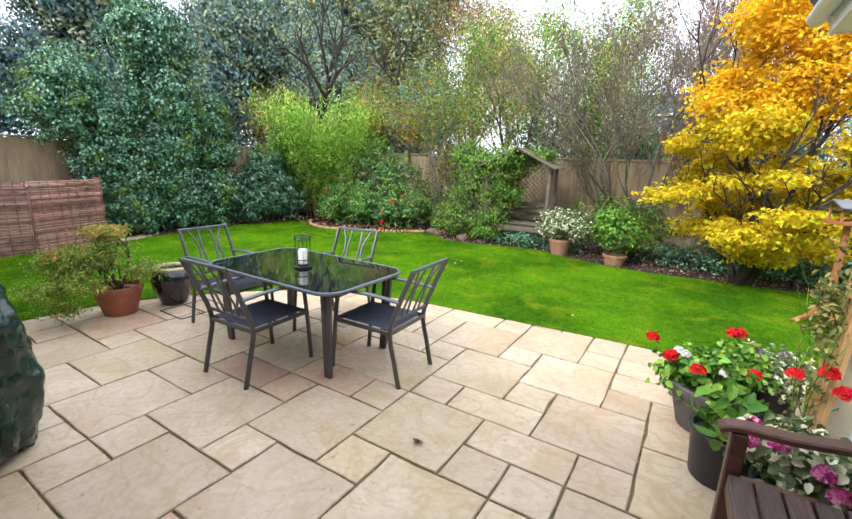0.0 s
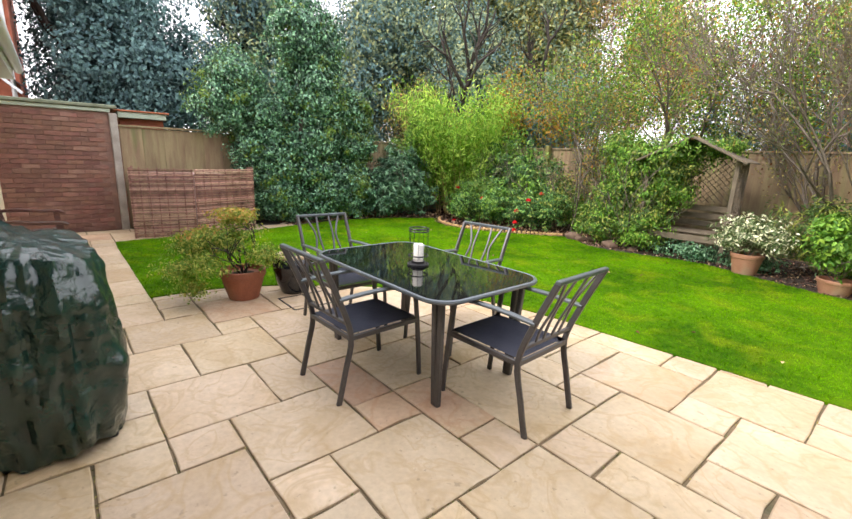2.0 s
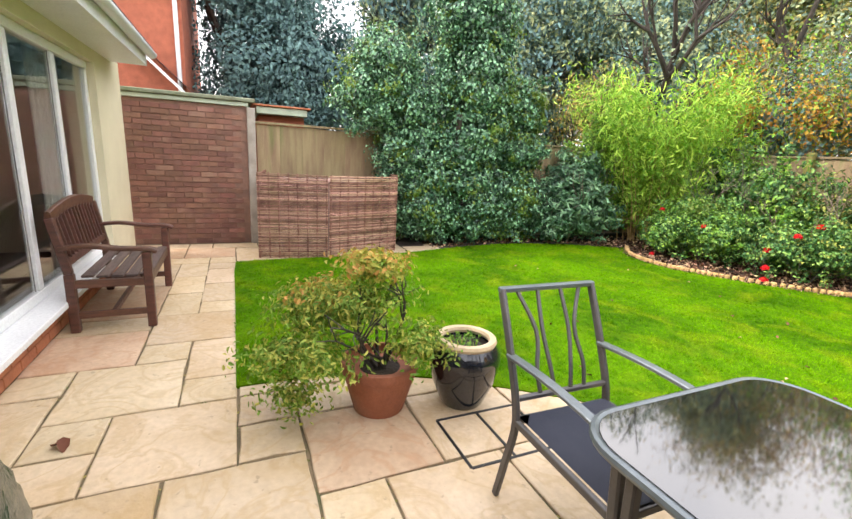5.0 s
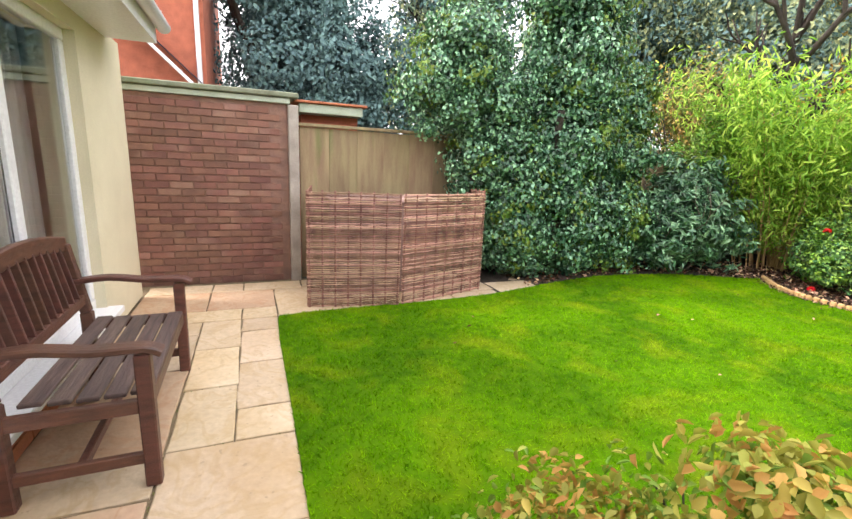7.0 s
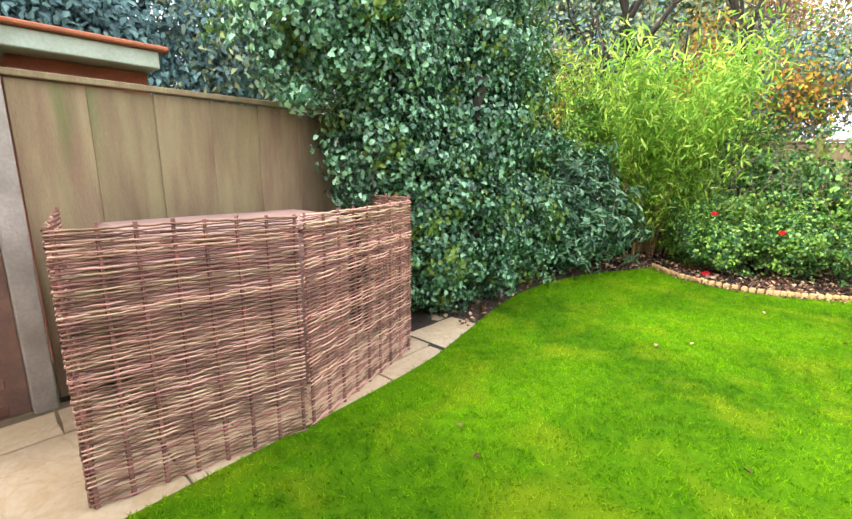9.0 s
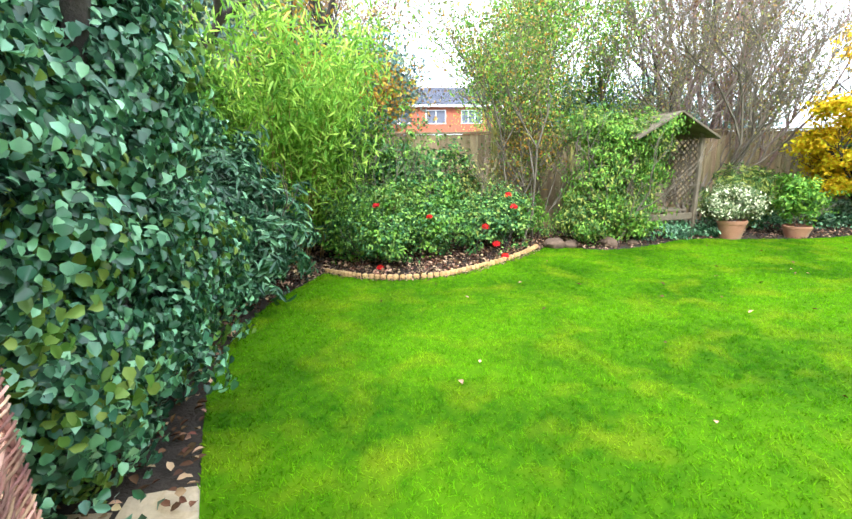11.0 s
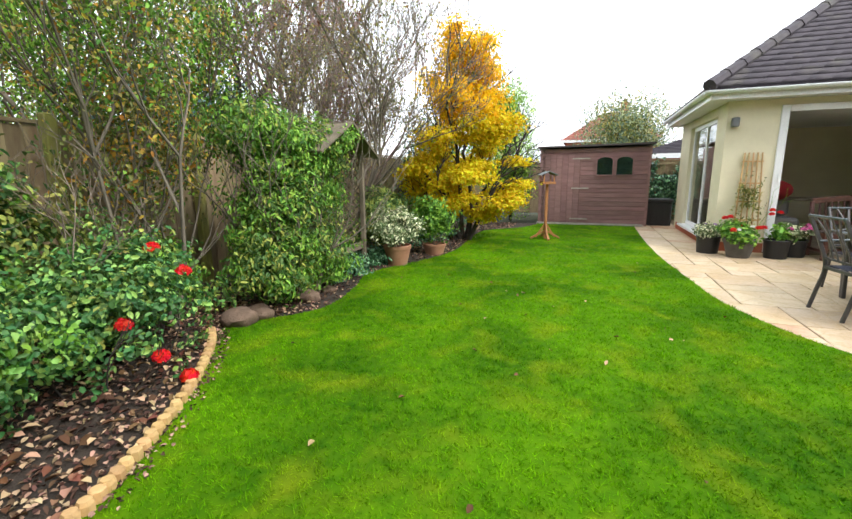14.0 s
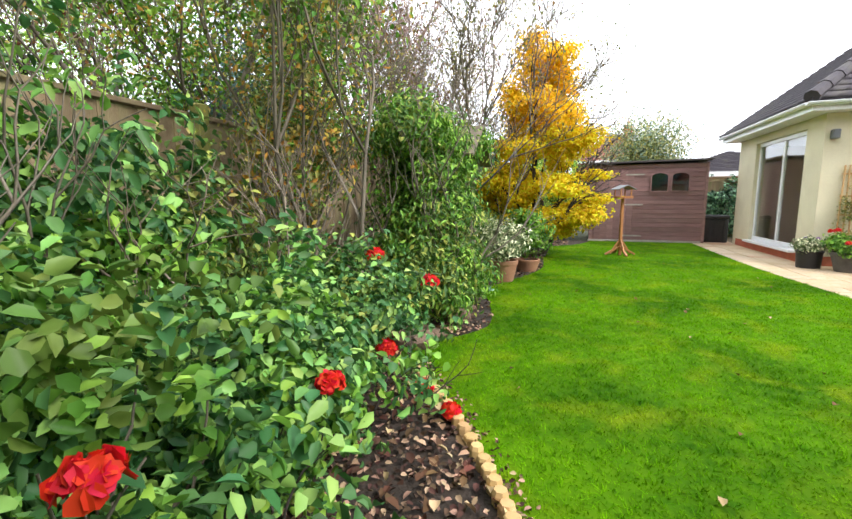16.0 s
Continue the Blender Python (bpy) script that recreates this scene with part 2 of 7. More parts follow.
M["metal"] = mat("grey_painted_metal", (0.11, 0.105, 0.105), (0.08, 0.077, 0.08), 5, 0.38, 0.03, 0.4)
M["metal_pale"] = mat("pale_grey_metal", (0.15, 0.175, 0.19), (0.11, 0.13, 0.14), 5, 0.35, 0.03, 0.5)
M["fabric"] = mat("dark_mesh_fabric", (0.075, 0.083, 0.12), (0.05, 0.057, 0.088), 4, 0.7, 0.3, fine=300)
M["blackglass"] = mat("black_table_glass", (0.006, 0.007, 0.008), (0.004, 0.005, 0.006), 4, 0.045, 0.0, spec=0.9)
M["terracotta"] = mat("terracotta", (0.36, 0.125, 0.065), (0.25, 0.085, 0.045), 5, 0.7, 0.25, c=(0.34, 0.19, 0.13))
M["terracotta_pale"] = mat("pale_terracotta", (0.42, 0.22, 0.13), (0.32, 0.15, 0.09), 5, 0.75, 0.25, c=(0.3, 0.25, 0.17))
M["glaze"] = mat("black_glaze", (0.012, 0.014, 0.02), (0.008, 0.009, 0.013), 3, 0.1, 0.03, coat=0.5)
M["buff"] = mat("buff_rim", (0.55, 0.43, 0.28), (0.42, 0.32, 0.2), 6, 0.7, 0.2)
M["blackpot"] = mat("black_plastic", (0.022, 0.022, 0.024), (0.014, 0.014, 0.016), 4, 0.45, 0.1)
M["greypot"] = mat("grey_planter", (0.12, 0.11, 0.10), (0.07, 0.065, 0.06), 6, 0.75, 0.3)
M["cover"] = mat("green_tarpaulin", (0.010, 0.042, 0.03), (0.006, 0.026, 0.02), 7, 0.2, 0.9, spec=0.8, fine=16)
M["blackmetal"] = mat("black_metal", (0.02, 0.02, 0.022), (0.012, 0.012, 0.014), 5, 0.4, 0.05, 0.3)
M["candle"] = mat("white_wax", (0.85, 0.84, 0.78), (0.8, 0.78, 0.7), 5, 0.5, 0.02)
M["rooftile"] = mat("dark_roof_tile", (0.075, 0.062, 0.075), (0.05, 0.042, 0.052), 5, 0.75, 0.3, 0, 60, "object", 0.25, (0.11, 0.10, 0.085))
M["rooftile_red"] = mat("red_roof_tile", (0.36, 0.13, 0.09), (0.27, 0.1, 0.07), 5, 0.85, 0.3, 0, 40, "island", 0.15)
M["slate"] = mat("blue_grey_slate", (0.13, 0.14, 0.19), (0.10, 0.105, 0.145), 4, 0.6, 0.2, 0, 40, "island", 0.12)
M["rock"] = mat("brown_rock", (0.2, 0.13, 0.09), (0.12, 0.08, 0.055), 8, 0.9, 0.8)
M["litter"] = leafmat("fallen_leaves", (0.22, 0.10, 0.045), (0.10, 0.05, 0.03), 0.6, (0.38, 0.25, 0.15), 0.8, 0.05)
M["chips"] = leafmat("bark_chips", (0.13, 0.07, 0.045), (0.06, 0.035, 0.025), 0.6, (0.3, 0.2, 0.13), 0.9, 0.0)
M["ivy"] = leafmat("ivy_leaf", (0.085, 0.235, 0.115), (0.03, 0.105, 0.055), 0.55, (0.19, 0.38, 0.21), 0.28, 0.12)
M["ivy_young"] = leafmat("young_ivy_leaf", (0.19, 0.32, 0.05), (0.10, 0.2, 0.035), 0.4, (0.17, 0.24, 0.05), 0.42, 0.25)
M["laurel"] = leafmat("laurel_leaf", (0.075, 0.22, 0.095), (0.04, 0.13, 0.06), 0.45, (0.17, 0.33, 0.17), 0.3, 0.12)
# The next two leaf colours carry distant haze: lightened and turned bluish.
M["dark_leaf"] = leafmat("hazed_conifer_leaf", (0.13, 0.24, 0.23), (0.085, 0.16, 0.17), 0.2, (0.16, 0.28, 0.26), 0.6, 0.08)
M["wood_leaf"] = leafmat("hazed_woodland_leaf", (0.24, 0.34, 0.22), (0.15, 0.23, 0.17), 0.3, (0.36, 0.4, 0.2), 0.6, 0.25)
M["bamboo"] = leafmat("bamboo_leaf", (0.34, 0.62, 0.07), (0.2, 0.42, 0.05), 0.3, (0.5, 0.68, 0.12), 0.45, 0.35)
M["rose_leaf"] = leafmat("rose_leaf", (0.10, 0.26, 0.075), (0.05, 0.15, 0.045), 0.45, (0.22, 0.38, 0.09), 0.42, 0.2)
M["green"] = leafmat("fresh_green_leaf", (0.15, 0.34, 0.04), (0.08, 0.21, 0.028), 0.3, (0.25, 0.44, 0.06), 0.45, 0.3)
M["midgreen"] = leafmat("mid_green_leaf", (0.13, 0.25, 0.06), (0.07, 0.15, 0.04), 0.35, (0.3, 0.34, 0.07), 0.5, 0.25)
M["maple_y"] = leafmat("yellow_maple_leaf", (0.85, 0.62, 0.012), (0.75, 0.5, 0.01), 0.18, (0.68, 0.66, 0.02), 0.55, 0.4)
M["maple_o"] = leafmat("orange_maple_leaf", (0.88, 0.64, 0.014), (0.85, 0.58, 0.012), 0.1, (0.87, 0.5, 0.018), 0.55, 0.4)
M["birch"] = leafmat("birch_autumn_leaf", (0.42, 0.27, 0.12), (0.27, 0.18, 0.09), 0.4, (0.5, 0.35, 0.1), 0.6, 0.3)
M["orange_leaf"] = leafmat("orange_autumn_leaf", (0.65, 0.34, 0.05), (0.48, 0.26, 0.05), 0.4, (0.5, 0.36, 0.06), 0.6, 0.35)
M["russet"] = leafmat("russet_leaf", (0.24, 0.10, 0.04), (0.14, 0.06, 0.03), 0.4, (0.32, 0.18, 0.07), 0.6, 0.3)
M["olive_leaf"] = leafmat("olive_leaf", (0.22, 0.25, 0.07), (0.13, 0.17, 0.05), 0.35, (0.34, 0.3, 0.09), 0.6, 0.3)
M["variegated"] = leafmat("variegated_leaf", (0.22, 0.3, 0.12), (0.13, 0.2, 0.08), 0.35, (0.75, 0.75, 0.52), 0.45, 0.2)
M["acer"] = leafmat("acer_leaf", (0.26, 0.42, 0.06), (0.16, 0.29, 0.045), 0.3, (0.42, 0.42, 0.09), 0.5, 0.35)
M["acer_top"] = leafmat("yellowing_acer_leaf", (0.5, 0.46, 0.08), (0.33, 0.36, 0.06), 0.3, (0.5, 0.28, 0.08), 0.5, 0.35)
M["red"] = leafmat("red_petal", (0.75, 0.012, 0.012), (0.6, 0.008, 0.01), 0.2, None, 0.6, 0.2)
M["pink"] = leafmat("pink_petal", (0.75, 0.13, 0.42), (0.65, 0.08, 0.33), 0.2, (0.85, 0.4, 0.6), 0.6, 0.2)
M["white_petal"] = leafmat("white_petal", (0.82, 0.82, 0.78), (0.75, 0.75, 0.7), 0.1, None, 0.6, 0.2)
M["lilac"] = leafmat("lilac_petal", (0.5, 0.28, 0.6), (0.4, 0.2, 0.5), 0.2, None, 0.6, 0.2)
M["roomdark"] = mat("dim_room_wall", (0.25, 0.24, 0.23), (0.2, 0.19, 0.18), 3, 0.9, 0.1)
M["curtain"] = mat("pale_curtain", (0.6, 0.58, 0.52), (0.5, 0.48, 0.43), 3, 0.9, 0.1, stretch=(12, 12, 0.3))
M["redcloth"] = mat("red_cloth", (0.4, 0.02, 0.03), (0.3, 0.015, 0.02), 5, 0.9, 0.2)
M["faded"] = mat("faded_brown_plastic", (0.36, 0.23, 0.2), (0.27, 0.17, 0.15), 4, 0.6, 0.1)
M["lead"] = mat("lead_grey", (0.2, 0.21, 0.22), (0.14, 0.15, 0.16), 5, 0.5, 0.1, 0.3)

M["blackglass"].node_tree.nodes["Principled BSDF"].inputs["IOR"].default_value = 1.85
glass = bpy.data.materials.new("window_glass")
glass.use_nodes = True
gp = glass.node_tree.nodes["Principled BSDF"]
gp.inputs["Base Color"].default_value = (0.93, 0.96, 0.96, 1)
gp.inputs["Roughness"].default_value, gp.inputs["Transmission Weight"].default_value, gp.inputs["IOR"].default_value = 0.02, 1.0, 1.5
M["glass"] = glass

# ---- mesh helpers ----


def part(name, bm, material, parent=None, label="", smooth=False, kind=""):
    me = bpy.data.meshes.new(name)
    bmesh.ops.recalc_face_normals(bm, faces=bm.faces[:])
    bm.to_mesh(me)
    bm.free()
    if smooth:
        me.shade_smooth()
        me.set_sharp_from_angle(angle=radians(40))
    for one in (material if isinstance(material, (list, tuple)) else [material]):
        me.materials.append(M[one])
    ob = new(name, me)
    ob.parent = parent
    return tagged(ob, label, kind=kind)


def thing(name, at, turn, label, category, group=""):
    ob = new(name)
    ob.empty_display_size = 0.1
    ob.location, ob.rotation_euler = at, (0, 0, radians(turn))
    return tagged(ob, label, category, group)


def bx(bm, lo, hi, bev=0.0, m=None, mi=0):
    """Adds a box from lo to hi, its edges bevelled, turned by m."""
    lo, hi = Vector(lo), Vector(hi)
    r = bmesh.ops.create_cube(bm, size=1, matrix=Matrix.Translation((lo + hi) / 2) @ Matrix.Diagonal((*(hi - lo), 1)))
    vs = r["verts"]
    if bev:
        es = list({e for v in vs for e in v.link_edges})
        r = bmesh.ops.bevel(bm, geom=es, offset=bev, segments=1, affect="EDGES", profile=0.5)
        vs = list({v for f in r["faces"] for v in f.verts} | {v for v in vs if v.is_valid})
    if m is not None:
        bmesh.ops.transform(bm, matrix=m, verts=vs)
    if mi:
        for f in {f for v in vs for f in v.link_faces}:
            f.material_index = mi
    return vs


def beam(bm, p, q, w, h, bev=0.004, up=(0, 0, 1)):
    """Adds a bar from p to q, w across and h deep."""
    p, q = Vector(p), Vector(q)
    d = (q - p)
    z = d.normalized()
    u = Vector(up)
    if abs(z.dot(u)) > 0.97:
        u = Vector((0, 1, 0))
    x = u.cross(z).normalized()
    y = z.cross(x)
    m = Matrix((x, y, z)).transposed().to_4x4()
    m.translation = p
    return bx(bm, (-w / 2, -h / 2, 0), (w / 2, h / 2, d.length), bev, m)


def tube(bm, pts, r, sides=8, closed=False):
    """Adds a round bar along pts; r is one radius or one a point."""
    pts = [Vector(p) for p in pts]
    n = len(pts)
    rs = r if isinstance(r, (list, tuple)) else [r] * n
    rings = []
    for i, p in enumerate(pts):
        if closed:
            d = pts[(i + 1) % n] - pts[i - 1]
        else:
            d = pts[min(i + 1, n - 1)] - pts[max(i - 1, 0)]
        d.normalize()
        u = Vector((0, 0, 1)) if abs(d.z) < 0.9 else Vector((0, 1, 0))
        x = u.cross(d).normalized()
        y = d.cross(x)
        rings.append([bm.verts.new(p + (x * math.cos(a) + y * math.sin(a)) * rs[i]) for a in [2 * math.pi * k / sides for k in range(sides)]])
    for i in range(n if closed else n - 1):
        a, b = rings[i], rings[(i + 1) % n]
        for k in range(sides):
            bm.faces.new((a[k], a[(k + 1) % sides], b[(k + 1) % sides], b[k]))
    if not closed:
        bm.faces.new(rings[0])
        bm.faces.new(rings[-1])


def lathe(bm, prof, sides=28, wob=0.0):
    """Adds a turned body from a profile of (radius, height)."""
    rings = []
    for r, z in prof:
        rings.append([bm.verts.new((r * math.cos(a) * (1 + wob * math.sin(3 * a)), r * math.sin(a), z)) for a in [2 * math.pi * k / sides for k in range(sides)]])
    for a, b in zip(rings, rings[1:]):
        for k in range(sides):
            bm.faces.new((a[k], a[(k + 1) % sides], b[(k + 1) % sides], b[k]))
    bm.faces.new(rings[0])
    bm.faces.new(rings[-1])


def sheet(bm, outline, z0, z1):
    """Adds a flat plate with an outline in plan, from z0 up to z1."""
    top = [bm.verts.new((x, y, z1)) for x, y in outline]
    bot = [bm.verts.new((x, y, z0)) for x, y in outline]
    f = bm.faces.new(top)
    bm.faces.new(bot[::-1])
    n = len(top)
    for i in range(n):
        bm.faces.new((bot[i], bot[(i + 1) % n], top[(i + 1) % n], top[i]))
    return f


def inside(x, y, poly):
    """Which of the places lie inside an outline."""
    x, y = np.asarray(x), np.asarray(y)
    res = np.zeros(x.shape, bool)
    n = len(poly)
    for i in range(n):
        (x1, y1), (x2, y2) = poly[i], poly[(i + 1) % n]
        if y1 == y2:
            continue
        c = (y1 > y) != (y2 > y)
        res ^= c & (x < (x2 - x1) * (y - y1) / (y2 - y1) + x1)
    return res


def spline(pts, steps=6):
    out = []
    n = len(pts)
    for i in range(n - 1):
        p0, p1, p2, p3 = (np.array(pts[max(i - 1, 0)]), np.array(pts[i]), np.array(pts[i + 1]), np.array(pts[min(i + 2, n - 1)]))
        for k in range(steps):
            t = k / steps
            out.append(tuple(0.5 * (2 * p1 + (p2 - p0) * t + (2 * p0 - 5 * p1 + 4 * p2 - p3) * t * t + (3 * p1 - p0 - 3 * p2 + p3) * t ** 3)))
    out.append(tuple(pts[-1]))
    return out


def raw(name, verts, faces_n, idx, material, parent=None, label="", kind="", midx=None):
    """A mesh straight from arrays: vertices, corners a face, and corner indices."""
    me = bpy.data.meshes.new(name)
    me.vertices.add(len(verts))
    me.vertices.foreach_set("co", np.asarray(verts, np.float32).ravel())
    idx = np.asarray(idx, np.int32).ravel()
    me.loops.add(len(idx))
    me.loops.foreach_set("vertex_index", idx)
    nf = len(idx) // faces_n
    me.polygons.add(nf)
    me.polygons.foreach_set("loop_start", np.arange(nf, dtype=np.int32) * faces_n)
    me.polygons.foreach_set("loop_total", np.full(nf, faces_n, np.int32))
    for one in (material if isinstance(material, (list, tuple)) else [material]):
        me.materials.append(M[one])
    if midx is not None:
        me.polygons.foreach_set("material_index", np.asarray(midx, np.int32))
    me.update(calc_edges=True)
    ob = new(name, me)
    ob.parent = parent
    return tagged(ob, label, kind=kind)


def unit(v):
    return v / np.maximum(np.linalg.norm(v, axis=1, keepdims=True), 1e-9)


def leaves(name, pts, nrm, length, width, material, parent=None, label="", droop=0.5, jitter=0.6, seed=1, fold=0.25, kind="stuff", oval=True):
    """Many small folded leaves at pts, facing about along nrm, their tips hanging by droop."""
    g = np.random.default_rng(seed)
    n = len(pts)
    nr = unit(nrm + g.normal(0, jitter, (n, 3)))
    ax = g.normal(0, 1, (n, 3))
    ax[:, 2] -= droop * 2
    ax = unit(ax - nr * (ax * nr).sum(1, keepdims=True))
    side = np.cross(nr, ax)
    L = (length * g.uniform(0.6, 1.25, n))[:, None]
    W = (width * g.uniform(0.7, 1.2, n))[:, None]
    if oval:
        v = np.empty((n, 6, 3))
        v[:, 0] = pts - ax * L * 0.5
        v[:, 1] = pts + side * W * 0.44 + nr * fold * W - ax * L * 0.22
        v[:, 2] = pts + side * W * 0.40 + nr * fold * W * 0.8 + ax * L * 0.16
        v[:, 3] = pts + ax * L * 0.5 - nr * fold * L * 0.4
        v[:, 4] = pts - side * W * 0.40 + nr * fold * W * 0.8 + ax * L * 0.16
        v[:, 5] = pts - side * W * 0.44 + nr * fold * W - ax * L * 0.22
        base = (np.arange(n) * 6)[:, None]
        f = np.stack([base + [0, 1, 2], base + [0, 2, 3], base + [0, 3, 4], base + [0, 4, 5]], 1).reshape(-1, 3)
        return raw(name, v.reshape(-1, 3), 3, f, material, parent, label, kind)
    v = np.empty((n, 4, 3))
    v[:, 0] = pts - ax * L * 0.5
    v[:, 1] = pts + side * W * 0.5 + nr * fold * W - ax * L * 0.05
    v[:, 2] = pts + ax * L * 0.5 - nr * fold * L * 0.4
    v[:, 3] = pts - side * W * 0.5 + nr * fold * W - ax * L * 0.05
    base = (np.arange(n) * 4)[:, None]
    f = np.stack([base + [0, 1, 2], base + [0, 2, 3]], 1).reshape(-1, 3)
    return raw(name, v.reshape(-1, 3), 3, f, material, parent, label, kind)


def blob_points(blobs, n, seed=1, shell=0.35, rough=0.25, gap=0.0, gscale=1.2, low=0.02):
    """Places and outward directions in the outer layer of lumpy ellipsoids; gap thins them by a noise."""
    g = np.random.default_rng(seed)
    vol = np.array([(b[3] * b[4] * b[5]) ** (2 / 3) for b in blobs])
    k = g.choice(len(blobs), int(n * (1.6 if gap else 1.0)), p=vol / vol.sum())
    b = np.array(blobs)[k]
    d = unit(g.normal(0, 1, (len(k), 3)))
    ph = g.uniform(0, 6, 6)
    lump = 1 + rough * (np.sin(d[:, 0] * 5 + ph[0] + k) * np.sin(d[:, 1] * 6 + ph[1]) + 0.6 * np.sin(d[:, 2] * 9 + ph[2] + d[:, 0] * 7))
    r = (1 - shell * g.random(len(k)) ** 1.3) * lump
    p = b[:, :3] + d * r[:, None] * b[:, 3:6]
    if gap:
        q = p * gscale * 2.2
        w = np.sin(q[:, 0] * 1.7 + ph[3]) * np.sin(q[:, 1] * 1.9 + ph[4]) * np.sin(q[:, 2] * 2.3 + ph[5]) + 0.5 * np.sin(q[:, 0] * 4.1 + q[:, 2] * 3.3) * np.sin(q[:, 1] * 3.7 + 1)
        keep = w > (gap - 1) * 0.55
        p, d = p[keep], d[keep]
    ok = p[:, 2] > low
    p, d = p[ok][:n], d[ok][:n]
    return p, d


def clumped(blobs, n, per, r, seed=1, shell=0.25, rough=0.3, gap=0.2, gscale=1.0, low=0.02):
    """Leaves gathered in tufts over lumpy ellipsoids, with dark hollows between the tufts."""
    c, d = blob_points(blobs, max(1, n // per), seed, shell, rough, gap, gscale, low + 0.05)
    g = np.random.default_rng(seed + 77)
    k = np.repeat(np.arange(len(c)), per)
    size = (r * g.uniform(0.55, 1.5, len(c)))[k][:, None]
    o = unit(g.normal(0, 1, (len(k), 3))) * g.random((len(k), 1)) ** 0.45
    p = c[k] + o * size * [1, 1, 0.75]
    nr = d[k] * 0.7 + o * 0.9 + [0, 0, 0.15]
    ok = p[:, 2] > low
    return p[ok], nr[ok]


def branches(start, direction, length, radius, depth, spread=0.5, kids=3, seed=1, bend=0.15, rise=0.1, shrink=0.66, segs=3):
    """A branching skeleton: tapered segments (p, q, r0, r1) and the points near the tips."""
    g = random.Random(seed)
    out, tips = [], []

    def go(p, d, ln, r, k):
        pts = [p]
        for i in range(segs):
            d = (d + Vector((g.gauss(0, bend), g.gauss(0, bend), g.gauss(0, bend) + rise))).normalized()
            q = pts[-1] + d * (ln / segs)
            r1 = r * (1 - 0.42 * (i + 1) / segs)
            out.append((pts[-1], q, r * (1 - 0.42 * i / segs), r1))
            pts.append(q)
            if k <= 1:
                tips.append(q)
        if k > 0:
            for j in range(kids):
                at = pts[-1] if j == 0 else pts[g.randint(1, segs)]
                s = Vector((g.gauss(0, 1), g.gauss(0, 1), g.gauss(0, 0.5)))
                s = (s - d * s.dot(d)).normalized()
                go(at, (d + s * spread * g.uniform(0.6, 1.4)).normalized(), ln * shrink * g.uniform(0.75, 1.2), r * 0.58, k - 1)

    go(Vector(start), Vector(direction).normalized(), length, radius, depth)
    return out, tips


def limbs(name, segs, material, parent, label="", kind="", least=0.0):
    """The mesh of a branching skeleton: five-sided tubes where thick, three-sided where thin."""
    verts, idx = [], []
    for p, q, r0, r1 in segs:
        r0, r1 = max(r0, least), max(r1, least)
        n = 6 if r0 > 0.03 else 3
        d = (q - p).normalized()
        u = Vector((0, 0, 1)) if abs(d.z) < 0.9 else Vector((1, 0, 0))
        x = u.cross(d).normalized()
        y = d.cross(x)
        b = len(verts)
        for c, r in ((p, r0), (q + d * r1 * 0.3, r1)):
            for k in range(n):
                a = 2 * math.pi * k / n
                verts.append(c + (x * math.cos(a) + y * math.sin(a)) * r)
        for k in range(n):
            idx += [b + k, b + (k + 1) % n, b + n + (k + 1) % n, b + n + k]
    return raw(name, [tuple(v) for v in verts], 4, idx, material, parent, label, kind)


def near_tips(tips, n, spread, seed=1):
    g = np.random.default_rng(seed)
    t = np.array([tuple(p) for p in tips])
    k = g.integers(0, len(t), n)
    off = g.normal(0, 1, (n, 3)) * spread
    nr = unit(off + [0, 0, spread * 0.7])
    return t[k] + off, nr

# ---- ground, lawn, paving ----
GX, GY, PX, PY = -4.13, 1.58, 0.301, 0.305
LAWN_EDGE = spline([(5.72, 5.95), (3.0, 5.98), (1.2, 5.94), (0.2, 5.87), (-0.5, 5.81), (-1.2, 5.75), (-1.85, 5.6),
                    (-2.45, 5.34), (-2.95, 4.95), (-3.35, 4.47), (-3.68, 3.98), (-3.87, 3.5), (-3.93, 3.1), (-3.94, 2.79)])
BED_EDGE = spline([(-6.98, 9.38), (-6.56, 8.98), (-6.15, 8.8), (-5.68, 8.78), (-5.32, 8.92), (-4.94, 9.12), (-4.5, 9.41), (-4.12, 9.72), (-3.9, 9.95)])
BACK_EDGE = spline([(-3.9, 9.95), (-3.6, 9.86), (-2.95, 9.47), (-2.1, 9.6), (-1.3, 9.78), (0.4, 9.25), (2.2, 9.35), (3.7, 9.4), (4.6, 8.7), (5.4, 8.4), (5.72, 8.38)])
LEFT_EDGE = spline([(-3.94, 2.79), (-5.4, 2.79), (-6.95, 2.79), (-7.14, 2.9), (-7.18, 3.4), (-7.2, 4.2), (-7.26, 5.0), (-7.42, 5.7), (-7.62, 6.6), (-7.66, 7.4), (-7.48, 8.3), (-7.15, 9.0), (-6.98, 9.38)], 4)
LAWN = LAWN_EDGE + LEFT_EDGE[1:] + BED_EDGE[1:] + BACK_EDGE[1:]

bm = bmesh.new()
bmesh.ops.create_grid(bm, x_segments=24, y_segments=24, size=400)
ground = part("ground", bm, "ground", label="rough dark earth and grass ground", kind="structure")
ground.location.z = -0.06

bm = bmesh.new()
sheet(bm, LAWN, -0.05, 0.008)
bmesh.ops.triangulate(bm, faces=bm.faces[:])
lawn = part("lawn", bm, "lawn", label="bright green mown garden lawn", kind="structure")

